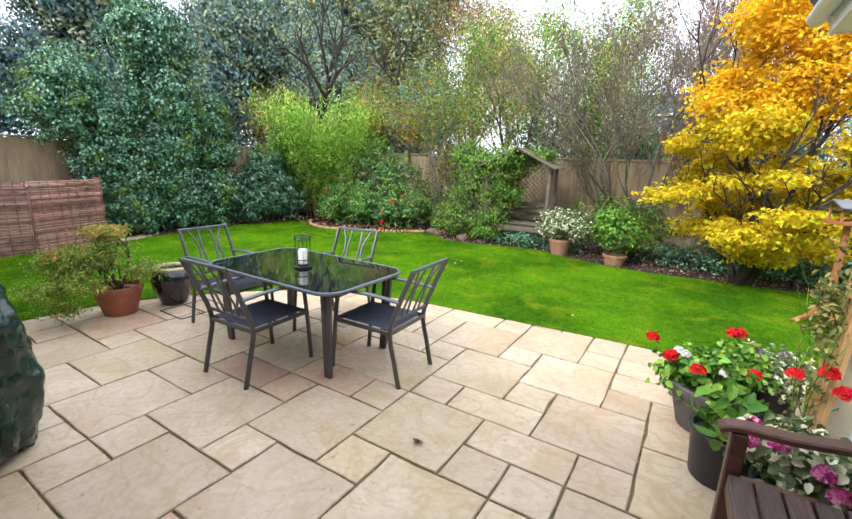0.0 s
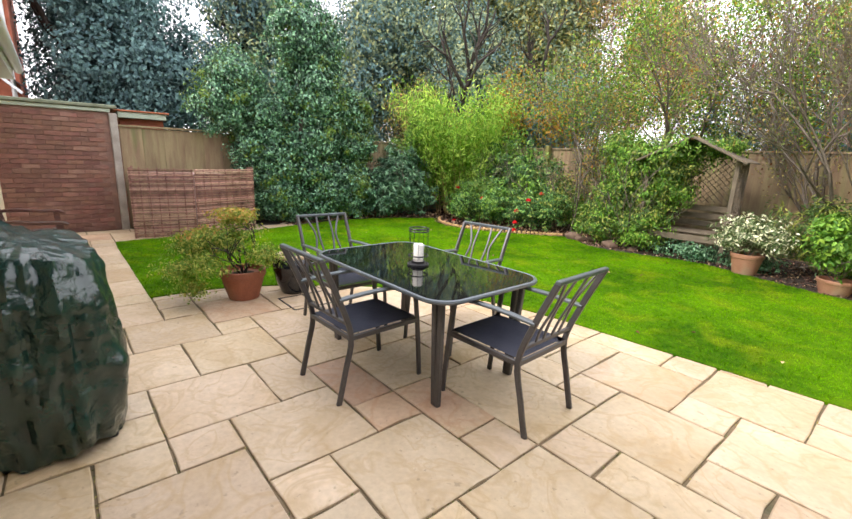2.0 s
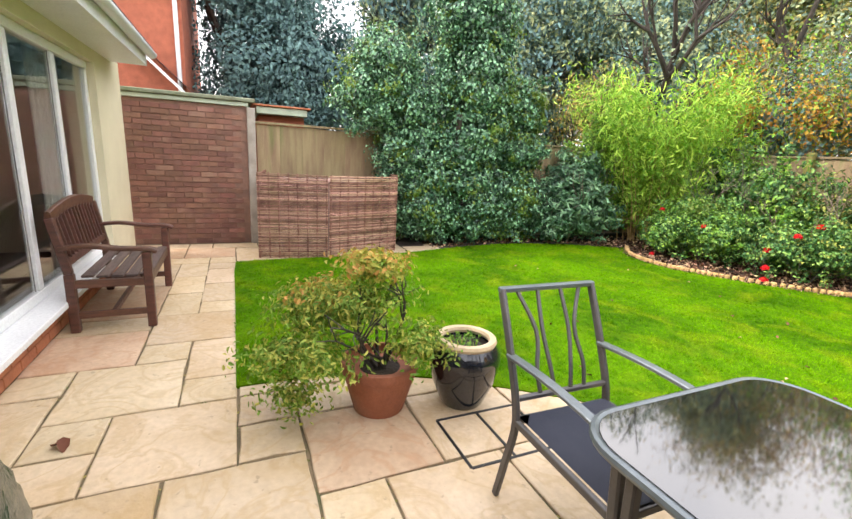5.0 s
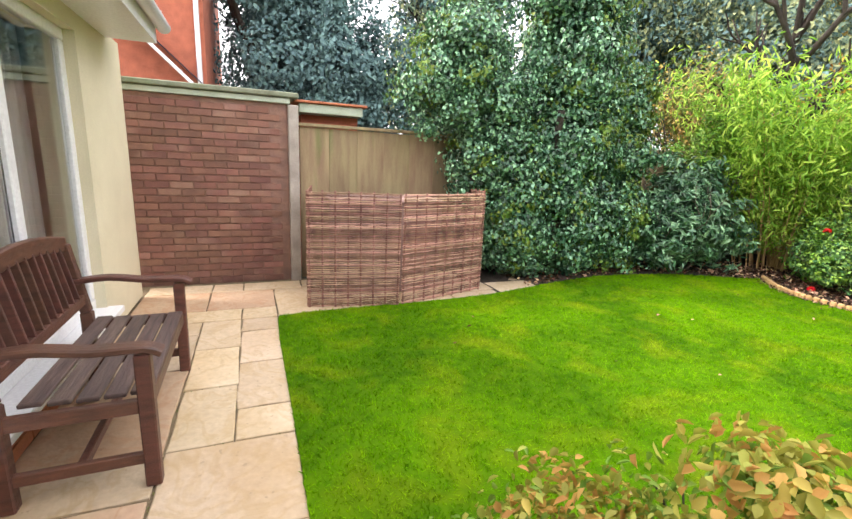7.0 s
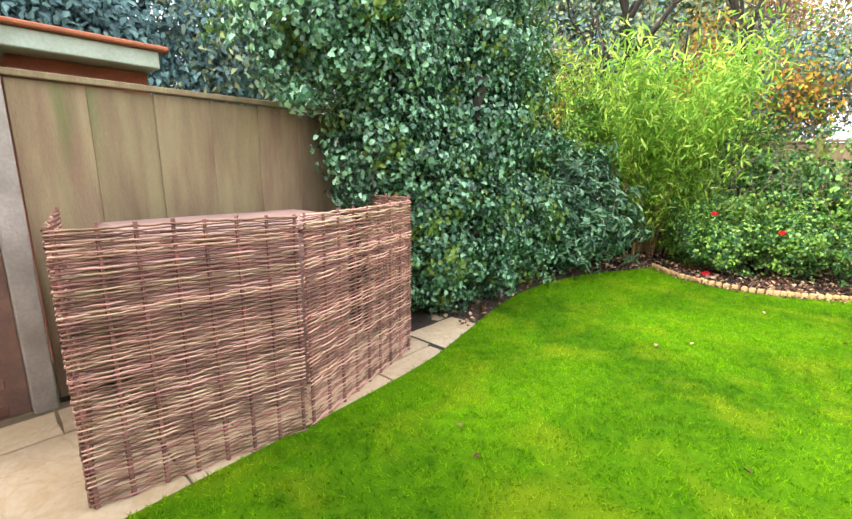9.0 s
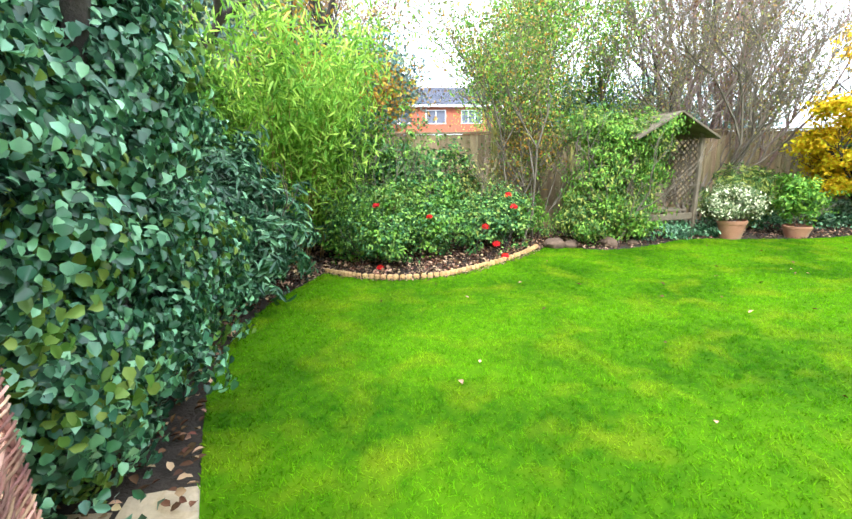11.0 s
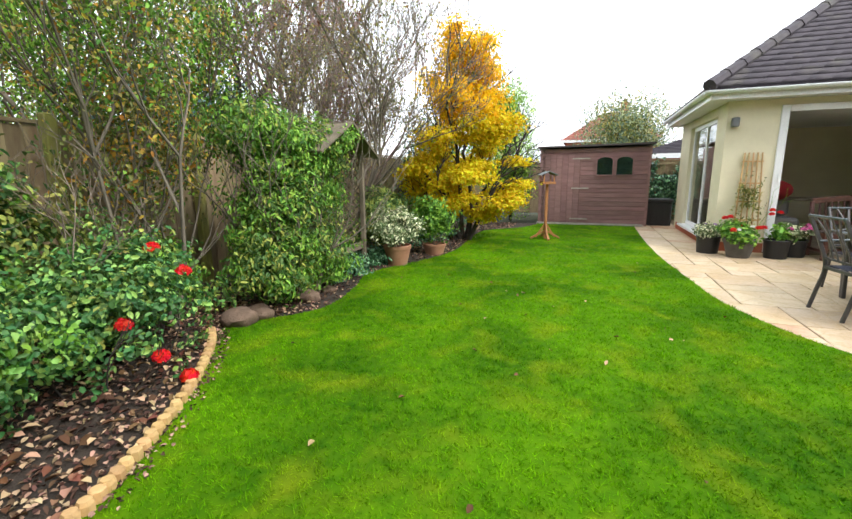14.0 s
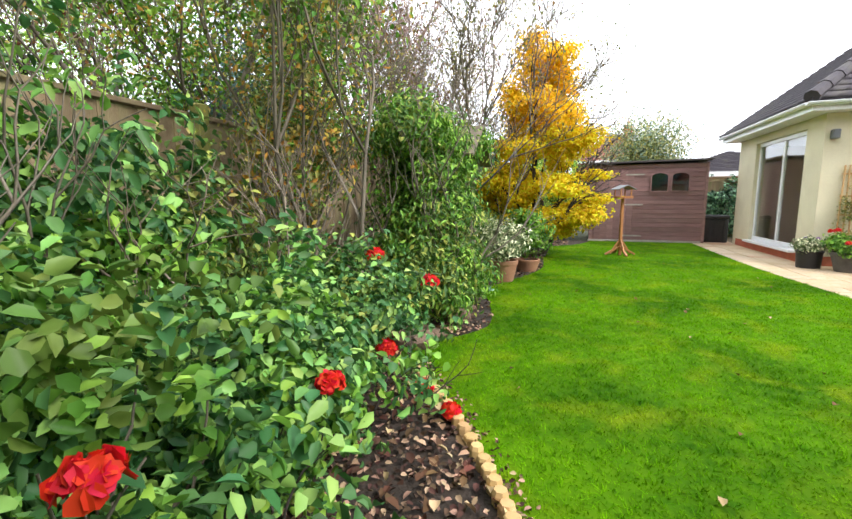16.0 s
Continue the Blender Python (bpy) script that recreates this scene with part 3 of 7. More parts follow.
bm = bmesh.new()
sheet(bm, [(-8.5, 5.2), (-6.9, 5.2), (-6.9, 8.7), (-4.0, 8.6), (-3.2, 9.2), (0.5, 8.8), (4.0, 8.9), (5.0, 8.0), (5.8, 8.0), (5.8, 12.4), (-8.5, 12.4)], -0.05, 0.0)
bed = part("flower_bed", bm, "soil", label="dark soil flower bed with bark chips and fallen leaves", kind="structure")

bm = bmesh.new()
sheet(bm, [(-8.45, 1.3), (-8.45, 5.9), (-6.9, 5.75), (-3.6, 5.75), (0, 6.4), (5.85, 6.3), (5.85, 5.7), (9.5, 5.7), (9.5, 0.0), (-8.45, 0.0)], -0.055, -0.014)
patio = part("patio", bm, "mortar", label="sandstone slab patio with dirty mortar joints", kind="structure")

g = np.random.default_rng(5)
n = 620000
u = g.random((n, 2))
gx, gy = -7.7 + u[:, 0] * 13.5, 2.75 + u[:, 1] * 7.3
near = g.random(n) < np.clip(1.5 - np.hypot(gx + 6.2, gy - 5.5) / 9.0, 0.25, 1.0)
keep = inside(gx, gy, LAWN) & near
gx, gy = gx[keep], gy[keep]
n = len(gx)
hh = g.uniform(0.012, 0.03, n) * (1 + 0.35 * np.sin(gx * 23 + 2 * np.sin(gy * 9)) * np.sin(gy * 21 + 2 * np.sin(gx * 11)))
an, le = g.uniform(0, 6.283, n), g.normal(0, 0.016, (n, 2))
v = np.empty((n, 3, 3))
v[:, 0] = np.stack([gx - np.cos(an) * 0.004, gy - np.sin(an) * 0.004, np.full(n, 0.005)], 1)
v[:, 1] = np.stack([gx + np.cos(an) * 0.004, gy + np.sin(an) * 0.004, np.full(n, 0.005)], 1)
v[:, 2] = np.stack([gx + le[:, 0], gy + le[:, 1], hh], 1)
raw("grass", v.reshape(-1, 3), 3, np.arange(n * 3), "grass", label="short bright green blades of mown lawn grass", kind="stuff")


def litter(name, xs, ys, n, size, material, label, seed, z=0.01):
    g = np.random.default_rng(seed)
    x, y = g.uniform(*xs, n), g.uniform(*ys, n)
    k = ~inside(x, y, LAWN)
    p = np.stack([x[k], y[k], z + g.uniform(0, 0.02, k.sum())], 1)
    return leaves(name, p, np.tile([0, 0, 1.0], (len(p), 1)), size, size * 0.7, material, label=label, droop=0, jitter=0.35, seed=seed, kind="stuff")


litter("bark_chips", (-7.6, -3.0), (8.7, 11.3), 12000, 0.035, "chips", "dark bark chips covering the flower bed", 3)
litter("fallen_leaves", (-7.9, -3.2), (8.8, 10.6), 1300, 0.06, "litter", "brown fallen leaves on the flower bed", 4, 0.03)
litter("fallen_leaves", (-8.2, -7.4), (5.7, 8.6), 600, 0.05, "litter", "brown fallen leaves under the ivy", 6, 0.02)
litter("bark_chips", (-3.2, 5.7), (8.9, 11.3), 8000, 0.04, "chips", "dark leaf mould under the shrubs", 7)
g = np.random.default_rng(8)
p = np.stack([g.uniform(-7.2, 4.5, 70), g.uniform(4, 9.4, 70), np.full(70, 0.03)], 1)
p = p[inside(p[:, 0], p[:, 1], LAWN)]
leaves("fallen_leaves", p, np.tile([0, 0, 1.0], (len(p), 1)), 0.04, 0.03, "litter", label="a few pale fallen leaves scattered on the lawn", droop=0, jitter=0.3, seed=3)

g = np.random.default_rng(12)
k = g.integers(0, len(BED_EDGE) - 1, 420)
e = np.array(BED_EDGE)
t = g.random((420, 1))
p = e[k] * (1 - t) + e[k + 1] * t
w = np.stack([e[k + 1][:, 1] - e[k][:, 1], -(e[k + 1][:, 0] - e[k][:, 0])], 1)
p = p + unit(w) * (0.04 + 0.09 * g.random((420, 1)) ** 2)
leaves("bark_chips", np.column_stack([p, g.uniform(0.015, 0.035, 420)]), np.tile([0, 0, 1.0], (420, 1)), 0.03, 0.018, "chips", label="bark chips and dry clippings along the lawn side of the edging", droop=0, jitter=0.5, seed=12)

# log edging round the bed
bm = bmesh.new()
pts = [Vector((*p, 0)) for p in BED_EDGE]
edge_logs = new("log_edging")
tagged(edge_logs, "low edging of pale half-round logs round the flower bed", "edging")
acc, last = 0.0, pts[0]
random.seed(9)
for a_, b_ in zip(pts, pts[1:]):
    n = max(1, round((b_ - a_).length / 0.07))
    for i in range(n):
        c = a_.lerp(b_, (i + 0.5) / n)
        lean = random.uniform(-0.006, 0.006)
        bm = bmesh.new()
        tube(bm, [c + Vector((0, 0, -0.04)), c + Vector((lean, lean, 0.05 + random.uniform(-0.008, 0.008))), c + Vector((lean, lean, 0.062))], [0.033, 0.033, 0.026], 7)
        part("log", bm, "palewood", edge_logs)

# ---- house ----
def wallbox(name, lo, hi, material, label, parent=None):
    bm = bmesh.new()
    bx(bm, lo, hi)
    return part(name, bm, material, parent, label, kind="structure" if parent is None else "")


HA, HB, HC = 1.58, 2.16, 5.02
WIN_A = (-6.95, -3.45)
wallbox("wall_north", (-8.02, HA - 0.28, 0.02), (WIN_A[0], HA, 2.32), "render", "cream rendered house wall")
bm = bmesh.new()
bx(bm, (WIN_A[0], HA - 0.28, -0.02), (WIN_A[1], HA - 0.02, 0.2))
bx(bm, (WIN_A[0], HA - 0.28, 2.16), (WIN_A[1], HA, 2.32))
bx(bm, (WIN_A[1], HA - 0.28, 0.02), (-2.75, HA, 2.32))
bx(bm, (-3.03, 0.3, 0.02), (-2.75, HA - 0.28, 2.32))
bx(bm, (-2.75, 0.3, 0.02), (HB + 0.02, 0.58, 2.32))
part("wall_south", bm, "render", label="cream rendered house wall under the eaves", kind="structure")
DOOR_B = (1.2, 4.3)
bm = bmesh.new()
bx(bm, (HB, 0.58, 0.02), (HB + 0.28, DOOR_B[0], 2.42))
bx(bm, (HB, DOOR_B[0], 2.36), (HB + 0.28, DOOR_B[1], 2.46))
bx(bm, (HB, DOOR_B[1], 0.16), (HB + 0.28, HC, 2.46))
part("wall_west", bm, "render", label="cream rendered house wall beside the open doorway", kind="structure")
WIN_C = (2.75, 4.95)
bm = bmesh.new()
bx(bm, (HB + 0.28, HC - 0.28, 0.16), (WIN_C[0], HC, 2.46))
bx(bm, (WIN_C[0], HC - 0.28, 2.3), (WIN_C[1], HC, 2.46))
bx(bm, (WIN_C[1], HC - 0.28, 0.16), (5.75, HC, 2.46))
part("wall_garden", bm, "render", label="cream rendered house wall with a sliding door", kind="structure")
bm = bmesh.new()
bx(bm, (HB + 0.004, DOOR_B[1], -0.02), (HB + 0.3, HC - 0.004, 0.16))
bx(bm, (HB + 0.3, HC - 0.3, -0.02), (5.75, HC - 0.004, 0.16))
part("wall_plinth", bm, "brick_red", label="low red brick plinth of the house", kind="structure")
bm = bmesh.new()
bx(bm, (5.75, 0.3, 0.0), (5.95, HC, 2.46))
bx(bm, (-8.02, -3.0, 0.0), (-7.8, HA - 0.28, 2.32))
bx(bm, (-8.02, -3.2, 0.0), (5.95, -3.0, 2.4))
bx(bm, (5.75, -3.0, 0.0), (5.95, 0.3, 2.46))
part("wall_far", bm, "render", label="cream rendered far wall of the house", kind="structure")
bm = bmesh.new()
bx(bm, (-7.8, -2.98, 2.2), (HB + 0.28, HA - 0.3, 2.3))
bx(bm, (HB + 0.3, -2.98, 2.3), (5.75, HC - 0.3, 2.4))
part("ceiling", bm, "upvc", label="plain white room ceiling", kind="structure")
bm = bmesh.new()
bx(bm, (-7.8, -2.98, -0.02), (HB + 0.26, HA - 0.3, 0.06))
bx(bm, (HB + 0.3, -2.98, -0.02), (5.75, HC - 0.3, 0.07))
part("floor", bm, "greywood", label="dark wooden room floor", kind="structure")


def frame_bars(bm, axis, at, a, b, z0, z1, mull, w=0.06, d=0.07):
    """The outer frame and mullions of a glazed opening that runs along x or y."""
    def put(a0, a1, zz0, zz1, dd=d):
        if axis == "x":
            bx(bm, (a0, at - dd / 2, zz0), (a1, at + dd / 2, zz1), 0.006)
        else:
            bx(bm, (at - dd / 2, a0, zz0), (at + dd / 2, a1, zz1), 0.006)
    put(a, b, z0, z0 + w)
    put(a, b, z1 - w, z1)
    for m_ in (a, *[q - w / 2 for q in mull], b - w):
        put(m_, m_ + w, z0 + w + 0.002, z1 - w - 0.002, d * 0.9)


def glazed(name, axis, at, a, b, z0, z1, mull, label, sill=0.0, out=1, w=0.06):
    bm = bmesh.new()
    frame_bars(bm, axis, at, a, b, z0, z1, mull, w)
    top = part(name, bm, "upvc", label=label, kind="structure")
    edges = [a, *mull, b]
    for e0, e1 in zip(edges, edges[1:]):
        bm = bmesh.new()
        if axis == "x":
            bx(bm, (e0 + w * 0.7, at - 0.012, z0 + w * 0.8), (e1 - w * 0.7, at + 0.012, z1 - w * 0.8))
        else:
            bx(bm, (at - 0.012, e0 + w * 0.7, z0 + w * 0.8), (at + 0.012, e1 - w * 0.7, z1 - w * 0.8))
        pane = part("pane", bm, "glass", top)
        pane.visible_shadow = False
    if sill:
        bm = bmesh.new()
        if axis == "x":
            bx(bm, (a - 0.04, at - 0.03, z0 - 0.05), (b + 0.04, at + out * sill, z0 - 0.003), 0.006)
        part("window_sill", bm, "upvc", top, "white plastic sill")
    return top


for r_ in range(2):
    for c_ in range(22):
        bm = bmesh.new()
        x_ = -6.98 + c_ * 0.225 - 0.11 * (r_ % 2)
        if x_ > -3.0:
            continue
        bx(bm, (x_, HA - 0.018, 0.005 + r_ * 0.077), (x_ + 0.215, HA + 0.012, 0.072 + r_ * 0.077), 0.003)
        part("brick", bm, "brick_red", bpy.data.objects["wall_south"])
glazed("window_1", "x", HA - 0.1, WIN_A[0], WIN_A[1], 0.25, 2.16, [-6.05, -5.2, -4.35], "white framed sliding patio doors with dark glass", 0.2, w=0.075)
glazed("window_2", "x", HC - 0.1, WIN_C[0], WIN_C[1], 0.2, 2.3, [3.75], "white framed sliding doors beside the shed", 0.2, w=0.08)
bm = bmesh.new()
bx(bm, (HB - 0.03, DOOR_B[1] - 0.11, 0.02), (HB + 0.1, DOOR_B[1], 2.36), 0.006)
bx(bm, (HB - 0.03, DOOR_B[0], 2.26), (HB + 0.1, DOOR_B[1] - 0.112, 2.36), 0.006)
bx(bm, (HB - 0.02, DOOR_B[0], 0.02), (HB + 0.1, DOOR_B[0] + 0.08, 2.258), 0.006)
door = part("door_1", bm, "upvc", label="white door frame of a wide open doorway", kind="structure")
bm = bmesh.new()
bx(bm, (HB - 0.045, DOOR_B[1] - 0.09, 1.15), (HB - 0.032, DOOR_B[1] - 0.06, 1.3), 0.004)
part("door_handle", bm, "upvc", door, "white door handle")
for i, (a0, a1) in enumerate(((-7.0, -6.3), (-4.2, -3.5))):
    bm = bmesh.new()
    n = 24
    vs = [[bm.verts.new((a0 + (a1 - a0) * k / n, HA - 0.36 + 0.03 * math.sin(k * 1.7), z)) for k in range(n + 1)] for z in (0.1, 2.15)]
    for k in range(n):
        bm.faces.new((vs[0][k], vs[0][k + 1], vs[1][k + 1], vs[1][k]))
    cu = part("curtain", bm, "curtain", smooth=True)
    cu.modifiers.new("thick", "SOLIDIFY").thickness = 0.006
    tagged(cu, "pale beige curtain hanging behind the glass", "curtain", "curtains")

# eaves and roof
EX, EY = HB - 0.3, HC + 0.32
ZE = 2.6
bm = bmesh.new()
sheet(bm, [(EX + 0.02, -3.2), (EX + 0.02, EY - 0.02), (6.2, EY - 0.02), (6.2, HC - 0.3), (HB + 0.28, HC - 0.3), (HB + 0.28, -3.2)], ZE - 0.135, ZE - 0.115)
bx(bm, (EX - 0.0, -3.2, ZE - 0.14), (EX + 0.02, EY, ZE + 0.0))
bx(bm, (EX + 0.02, EY - 0.02, ZE - 0.14), (6.2, EY, ZE + 0.0))
part("trim_fascia", bm, "upvc", label="white fascia and soffit boards", kind="structure")


def gutter(name, p, q, side, z):
    bm = bmesh.new()
    p, q = Vector(p), Vector(q)
    d = (q - p).normalized()
    s = Vector(side)
    rows = []
    for e in (p, q):
        rows.append([bm.verts.new(e + s * (0.055 + 0.055 * math.cos(a)) + Vector((0, 0, z + 0.055 * math.sin(a)))) for a in [math.pi + math.pi * k / 8 for k in range(9)]])
    for k in range(8):
        bm.faces.new((rows[0][k], rows[0][k + 1], rows[1][k + 1], rows[1][k]))
    ob = part(name, bm, "upvc", smooth=True)
    ob.modifiers.new("thick", "SOLIDIFY").thickness = 0.005
    n = int((q - p).length / 0.9)
    for i in range(n + 1):
        c = p.lerp(q, (i + 0.5) / (n + 1))
        bm = bmesh.new()
        beam(bm, c + Vector((0, 0, z + 0.003)), c + s * 0.112 + Vector((0, 0, z + 0.003)), 0.03, 0.006, 0.001)
        part("bracket", bm, "upvc", ob)
    return tagged(ob, "white half-round plastic gutter along the eaves", "gutter", "gutters")


gutter("gutter", (EX, 0.3, 0), (EX, EY + 0.11, 0), (-1, 0, 0), ZE - 0.01)
gutter("gutter", (EX, EY, 0), (6.2, EY, 0), (0, 1, 0), ZE - 0.01)
ZA, YA = 2.42, HA + 0.36
bm = bmesh.new()
bx(bm, (-7.62, HA + 0.002, ZA - 0.14), (-2.4, YA, ZA - 0.12))
bx(bm, (-7.62, YA - 0.02, ZA - 0.119), (-2.4, YA, ZA + 0.02))
bx(bm, (-7.64, -3.2, ZA - 0.14), (-7.622, YA, ZA + 0.02))
part("trim_soffit", bm, "upvc", label="white soffit and fascia boards above the patio doors", kind="structure")
gutter("gutter", (-7.66, YA, 0), (-2.4, YA, 0), (0, 1, 0), ZA)


def roof_plane(name, corners, courses, label, material="rooftile", along=0.3, part_name="roof_tile", limit=300):
    """A tiled slope: a deck under overlapping courses of separate tiles. corners: eave left, eave right, top right, top left."""
    a, b, c, d = [Vector(p) for p in corners]
    up = ((d - a) + (c - b)).normalized()
    nrm = (b - a).cross(d - a).normalized()
    if nrm.z < 0:
        nrm = -nrm
    bm = bmesh.new()
    lo = [bm.verts.new(p - nrm * 0.05) for p in (a, b, c, d)]
    hi = [bm.verts.new(p - nrm * 0.0) for p in (a, b, c, d)]
    bm.faces.new(lo)
    bm.faces.new(hi)
    for i in range(4):
        bm.faces.new((lo[i], lo[(i + 1) % 4], hi[(i + 1) % 4], hi[i]))
    deck = part(name, bm, material, label=label, kind="structure")
    verts, idx = [], []
    for k in range(courses):
        t0, t1 = k / courses, min((k + 1.08) / courses, 1)
        l0, r0, l1, r1 = a.lerp(d, t0), b.lerp(c, t0), a.lerp(d, t1), b.lerp(c, t1)
        n = max(1, int((r0 - l0).length / along))
        for i in range(n):
            u0, u1 = (i + 0.01) / n, (i + 0.99) / n
            o = len(verts)
            for p_, h in ((l0.lerp(r0, u0), 0.035), (l0.lerp(r0, u1), 0.035), (l1.lerp(r1, u1), 0.012), (l1.lerp(r1, u0), 0.012)):
                verts.append(tuple(p_ + nrm * h))
            for p_ in (l0.lerp(r0, u0), l0.lerp(r0, u1)):
                verts.append(tuple(p_ + nrm * 0.008))
            idx += [o, o + 1, o + 2, o + 3, o + 4, o + 5, o + 1, o]
    raw(part_name, verts, 4, idx, material, deck, kind="stuff")
    return deck


RZ = 5.5
roof_plane("roof_1", [(EX - 0.05, EY + 0.05, ZE + 0.03), (EX - 0.05, -3.4, ZE + 0.03), (5.6, -3.4, RZ), (5.6, 1.6, RZ)][:4], 26, "dark brown tiled hipped roof slope")
roof_plane("roof_2", [(EX - 0.05, EY + 0.05, ZE + 0.03), (6.35, EY + 0.05, ZE + 0.03), (6.35, 1.6, RZ), (5.6, 1.6, RZ)], 26, "dark brown tiled hipped roof slope above the sliding doors")
roof_plane("roof_3", [(-7.7, YA + 0.05, ZA + 0.04), (EX - 0.1, YA + 0.05, ZA + 0.04), (EX - 0.1, -1.0, 3.9), (-7.7, -1.0, 3.9)], 16, "dark tiled roof slope above the patio doors")
bm = bmesh.new()
p, q = Vector((EX - 0.05, EY + 0.05, ZE + 0.06)), Vector((5.6, 1.6, RZ + 0.03))
for k in range(15):
    a_, b_ = p.lerp(q, k / 15), p.lerp(q, (k + 1.05) / 15)
    tube(bm, [a_, b_], [0.11, 0.095], 8)
part("roof_ridge", bm, "rooftile", label="dark hip ridge tiles", kind="structure")

# ---- boundary: brick garage wall, post, fences ----
BX = -8.48
bm = bmesh.new()
bx(bm, (BX - 0.22, 0.9, -0.03), (BX - 0.012, 3.022, 1.99))
brick_wall = part("wall_brick", bm, "brickjoint", label="reddish brown brick garage wall", kind="structure")
bm = bmesh.new()
bx(bm, (BX - 0.25, 0.9, 1.995), (BX + 0.03, 3.05, 2.05), 0.004)
part("trim_garage_fascia", bm, "fascia", label="pale green painted garage fascia board", kind="structure")
bm = bmesh.new()
bx(bm, (BX - 3.2, 0.7, 2.055), (BX + 0.07, 3.14, 2.11), 0.01)
part("garage_roof", bm, "stone_cap", label="flat mossy garage roof edge", kind="structure")
bm = bmesh.new()
bx(bm, (BX - 3.0, 3.16, 1.93), (BX - 0.1, 3.9, 2.03), 0.006)
part("garage_roof_edge", bm, "fascia", label="pale painted roof edge of the second garage", kind="structure")
bm = bmesh.new()
bx(bm, (BX - 3.1, 3.1, 2.035), (BX - 0.06, 3.95, 2.06), 0.006)
bx(bm, (BX - 3.0, 3.2, 0), (BX - 0.3, 3.88, 1.925))
part("garage_wall", bm, "brick_red", label="red brick neighbouring garage", kind="structure")
bm = bmesh.new()
bx(bm, (BX - 0.12, 3.025, -0.03), (BX + 0.08, 3.135, 1.98), 0.008)
post = part("concrete_post", bm, "concrete")
tagged(post, "grey concrete fence post with lichen stains", "post")


def fence_run(p, q, h, boards, label, name="fence", rail=True, gravel=0.0):
    """A close-boarded fence from p to q: overlapping boards, a capping rail and back rails."""
    p, q = Vector((*p, 0)), Vector((*q, 0))
    ln = (q - p).length
    ang = math.degrees(math.atan2(q.y - p.y, q.x - p.x))
    top = thing(name, p, ang, label, "fence", "garden fences")
    bw = ln / boards
    for i in range(boards):
        g = random.uniform(-0.006, 0.006)
        bm = bmesh.new()
        bx(bm, (0, -0.008, gravel), (bw + 0.008, 0.008, h + g), 0.002, Matrix.Translation((i * bw, 0.004 * (i % 2), 0)) @ pose(0, 0, 0, 0, 0, 2.0))
        part("board", bm, "fence", top)
    bm = bmesh.new()
    bx(bm, (-0.02, -0.035, h + 0.01), (ln + 0.02, 0.045, h + 0.045), 0.004)
    part("capping_rail", bm, "fence", top)
    for z in (0.35, h - 0.3):
        bm = bmesh.new()
        bx(bm, (0, 0.022, z), (ln, 0.06, z + 0.07), 0.004)
        part("rail", bm, "fence", top)
    return top


fence_run((BX - 0.02, 3.15), (BX - 0.02, 5.15), 1.76, 6, "weathered wooden panel fence with brown and green stains")
fence_run((BX - 0.04, 5.2), (BX - 0.04, 12.0), 1.76, 40, "green-stained boarded fence behind the ivy")
for i, x0 in enumerate((-8.5, -5.5, -2.5, 0.5, 3.5, 6.5)):
    fence_run((x0, 11.6), (x0 + 3.0, 11.6), 1.75, 22, "weathered close-boarded garden fence with a capping rail")
fence_run((9.5, 11.6), (9.5, 3.2), 1.75, 40, "weathered boarded side fence")
fence_run((7.9, 5.7), (7.9, 3.2), 1.6, 18, "low boarded fence beside the house")
for k, x0 in enumerate((-5.5, -4.0, -2.5)):
    bm = bmesh.new()
    bx(bm, (x0 - 0.05, 11.44, -0.03), (x0 + 0.05, 11.54, 1.85), 0.01)
    ob = part("fence_post", bm, "mosswood")
    tagged(ob, "mossy wooden fence post", "post", "fence posts")

# ---- garden furniture ----


def strip(bm, pts, side, w, h):
    """Adds one bent bar of chamfered section along pts: w along side, h across."""
    pts = [Vector(p) for p in pts]
    side = Vector(side)
    c = min(w, h) * 0.22
    sec = [(-w / 2 + c, -h / 2), (w / 2 - c, -h / 2), (w / 2, -h / 2 + c), (w / 2, h / 2 - c), (w / 2 - c, h / 2), (-w / 2 + c, h / 2), (-w / 2, h / 2 - c), (-w / 2, -h / 2 + c)]
    rings = []
    for i, p in enumerate(pts):
        d = (pts[min(i + 1, len(pts) - 1)] - pts[max(i - 1, 0)]).normalized()
        x = (side - d * side.dot(d)).normalized()
        y = d.cross(x)
        rings.append([bm.verts.new(p + x * a + y * b) for a, b in sec])
    for a, b in zip(rings, rings[1:]):
        for k in range(8):
            bm.faces.new((a[k], a[(k + 1) % 8], b[(k + 1) % 8], b[k]))
    bm.faces.new(rings[0])
    bm.faces.new(rings[-1])


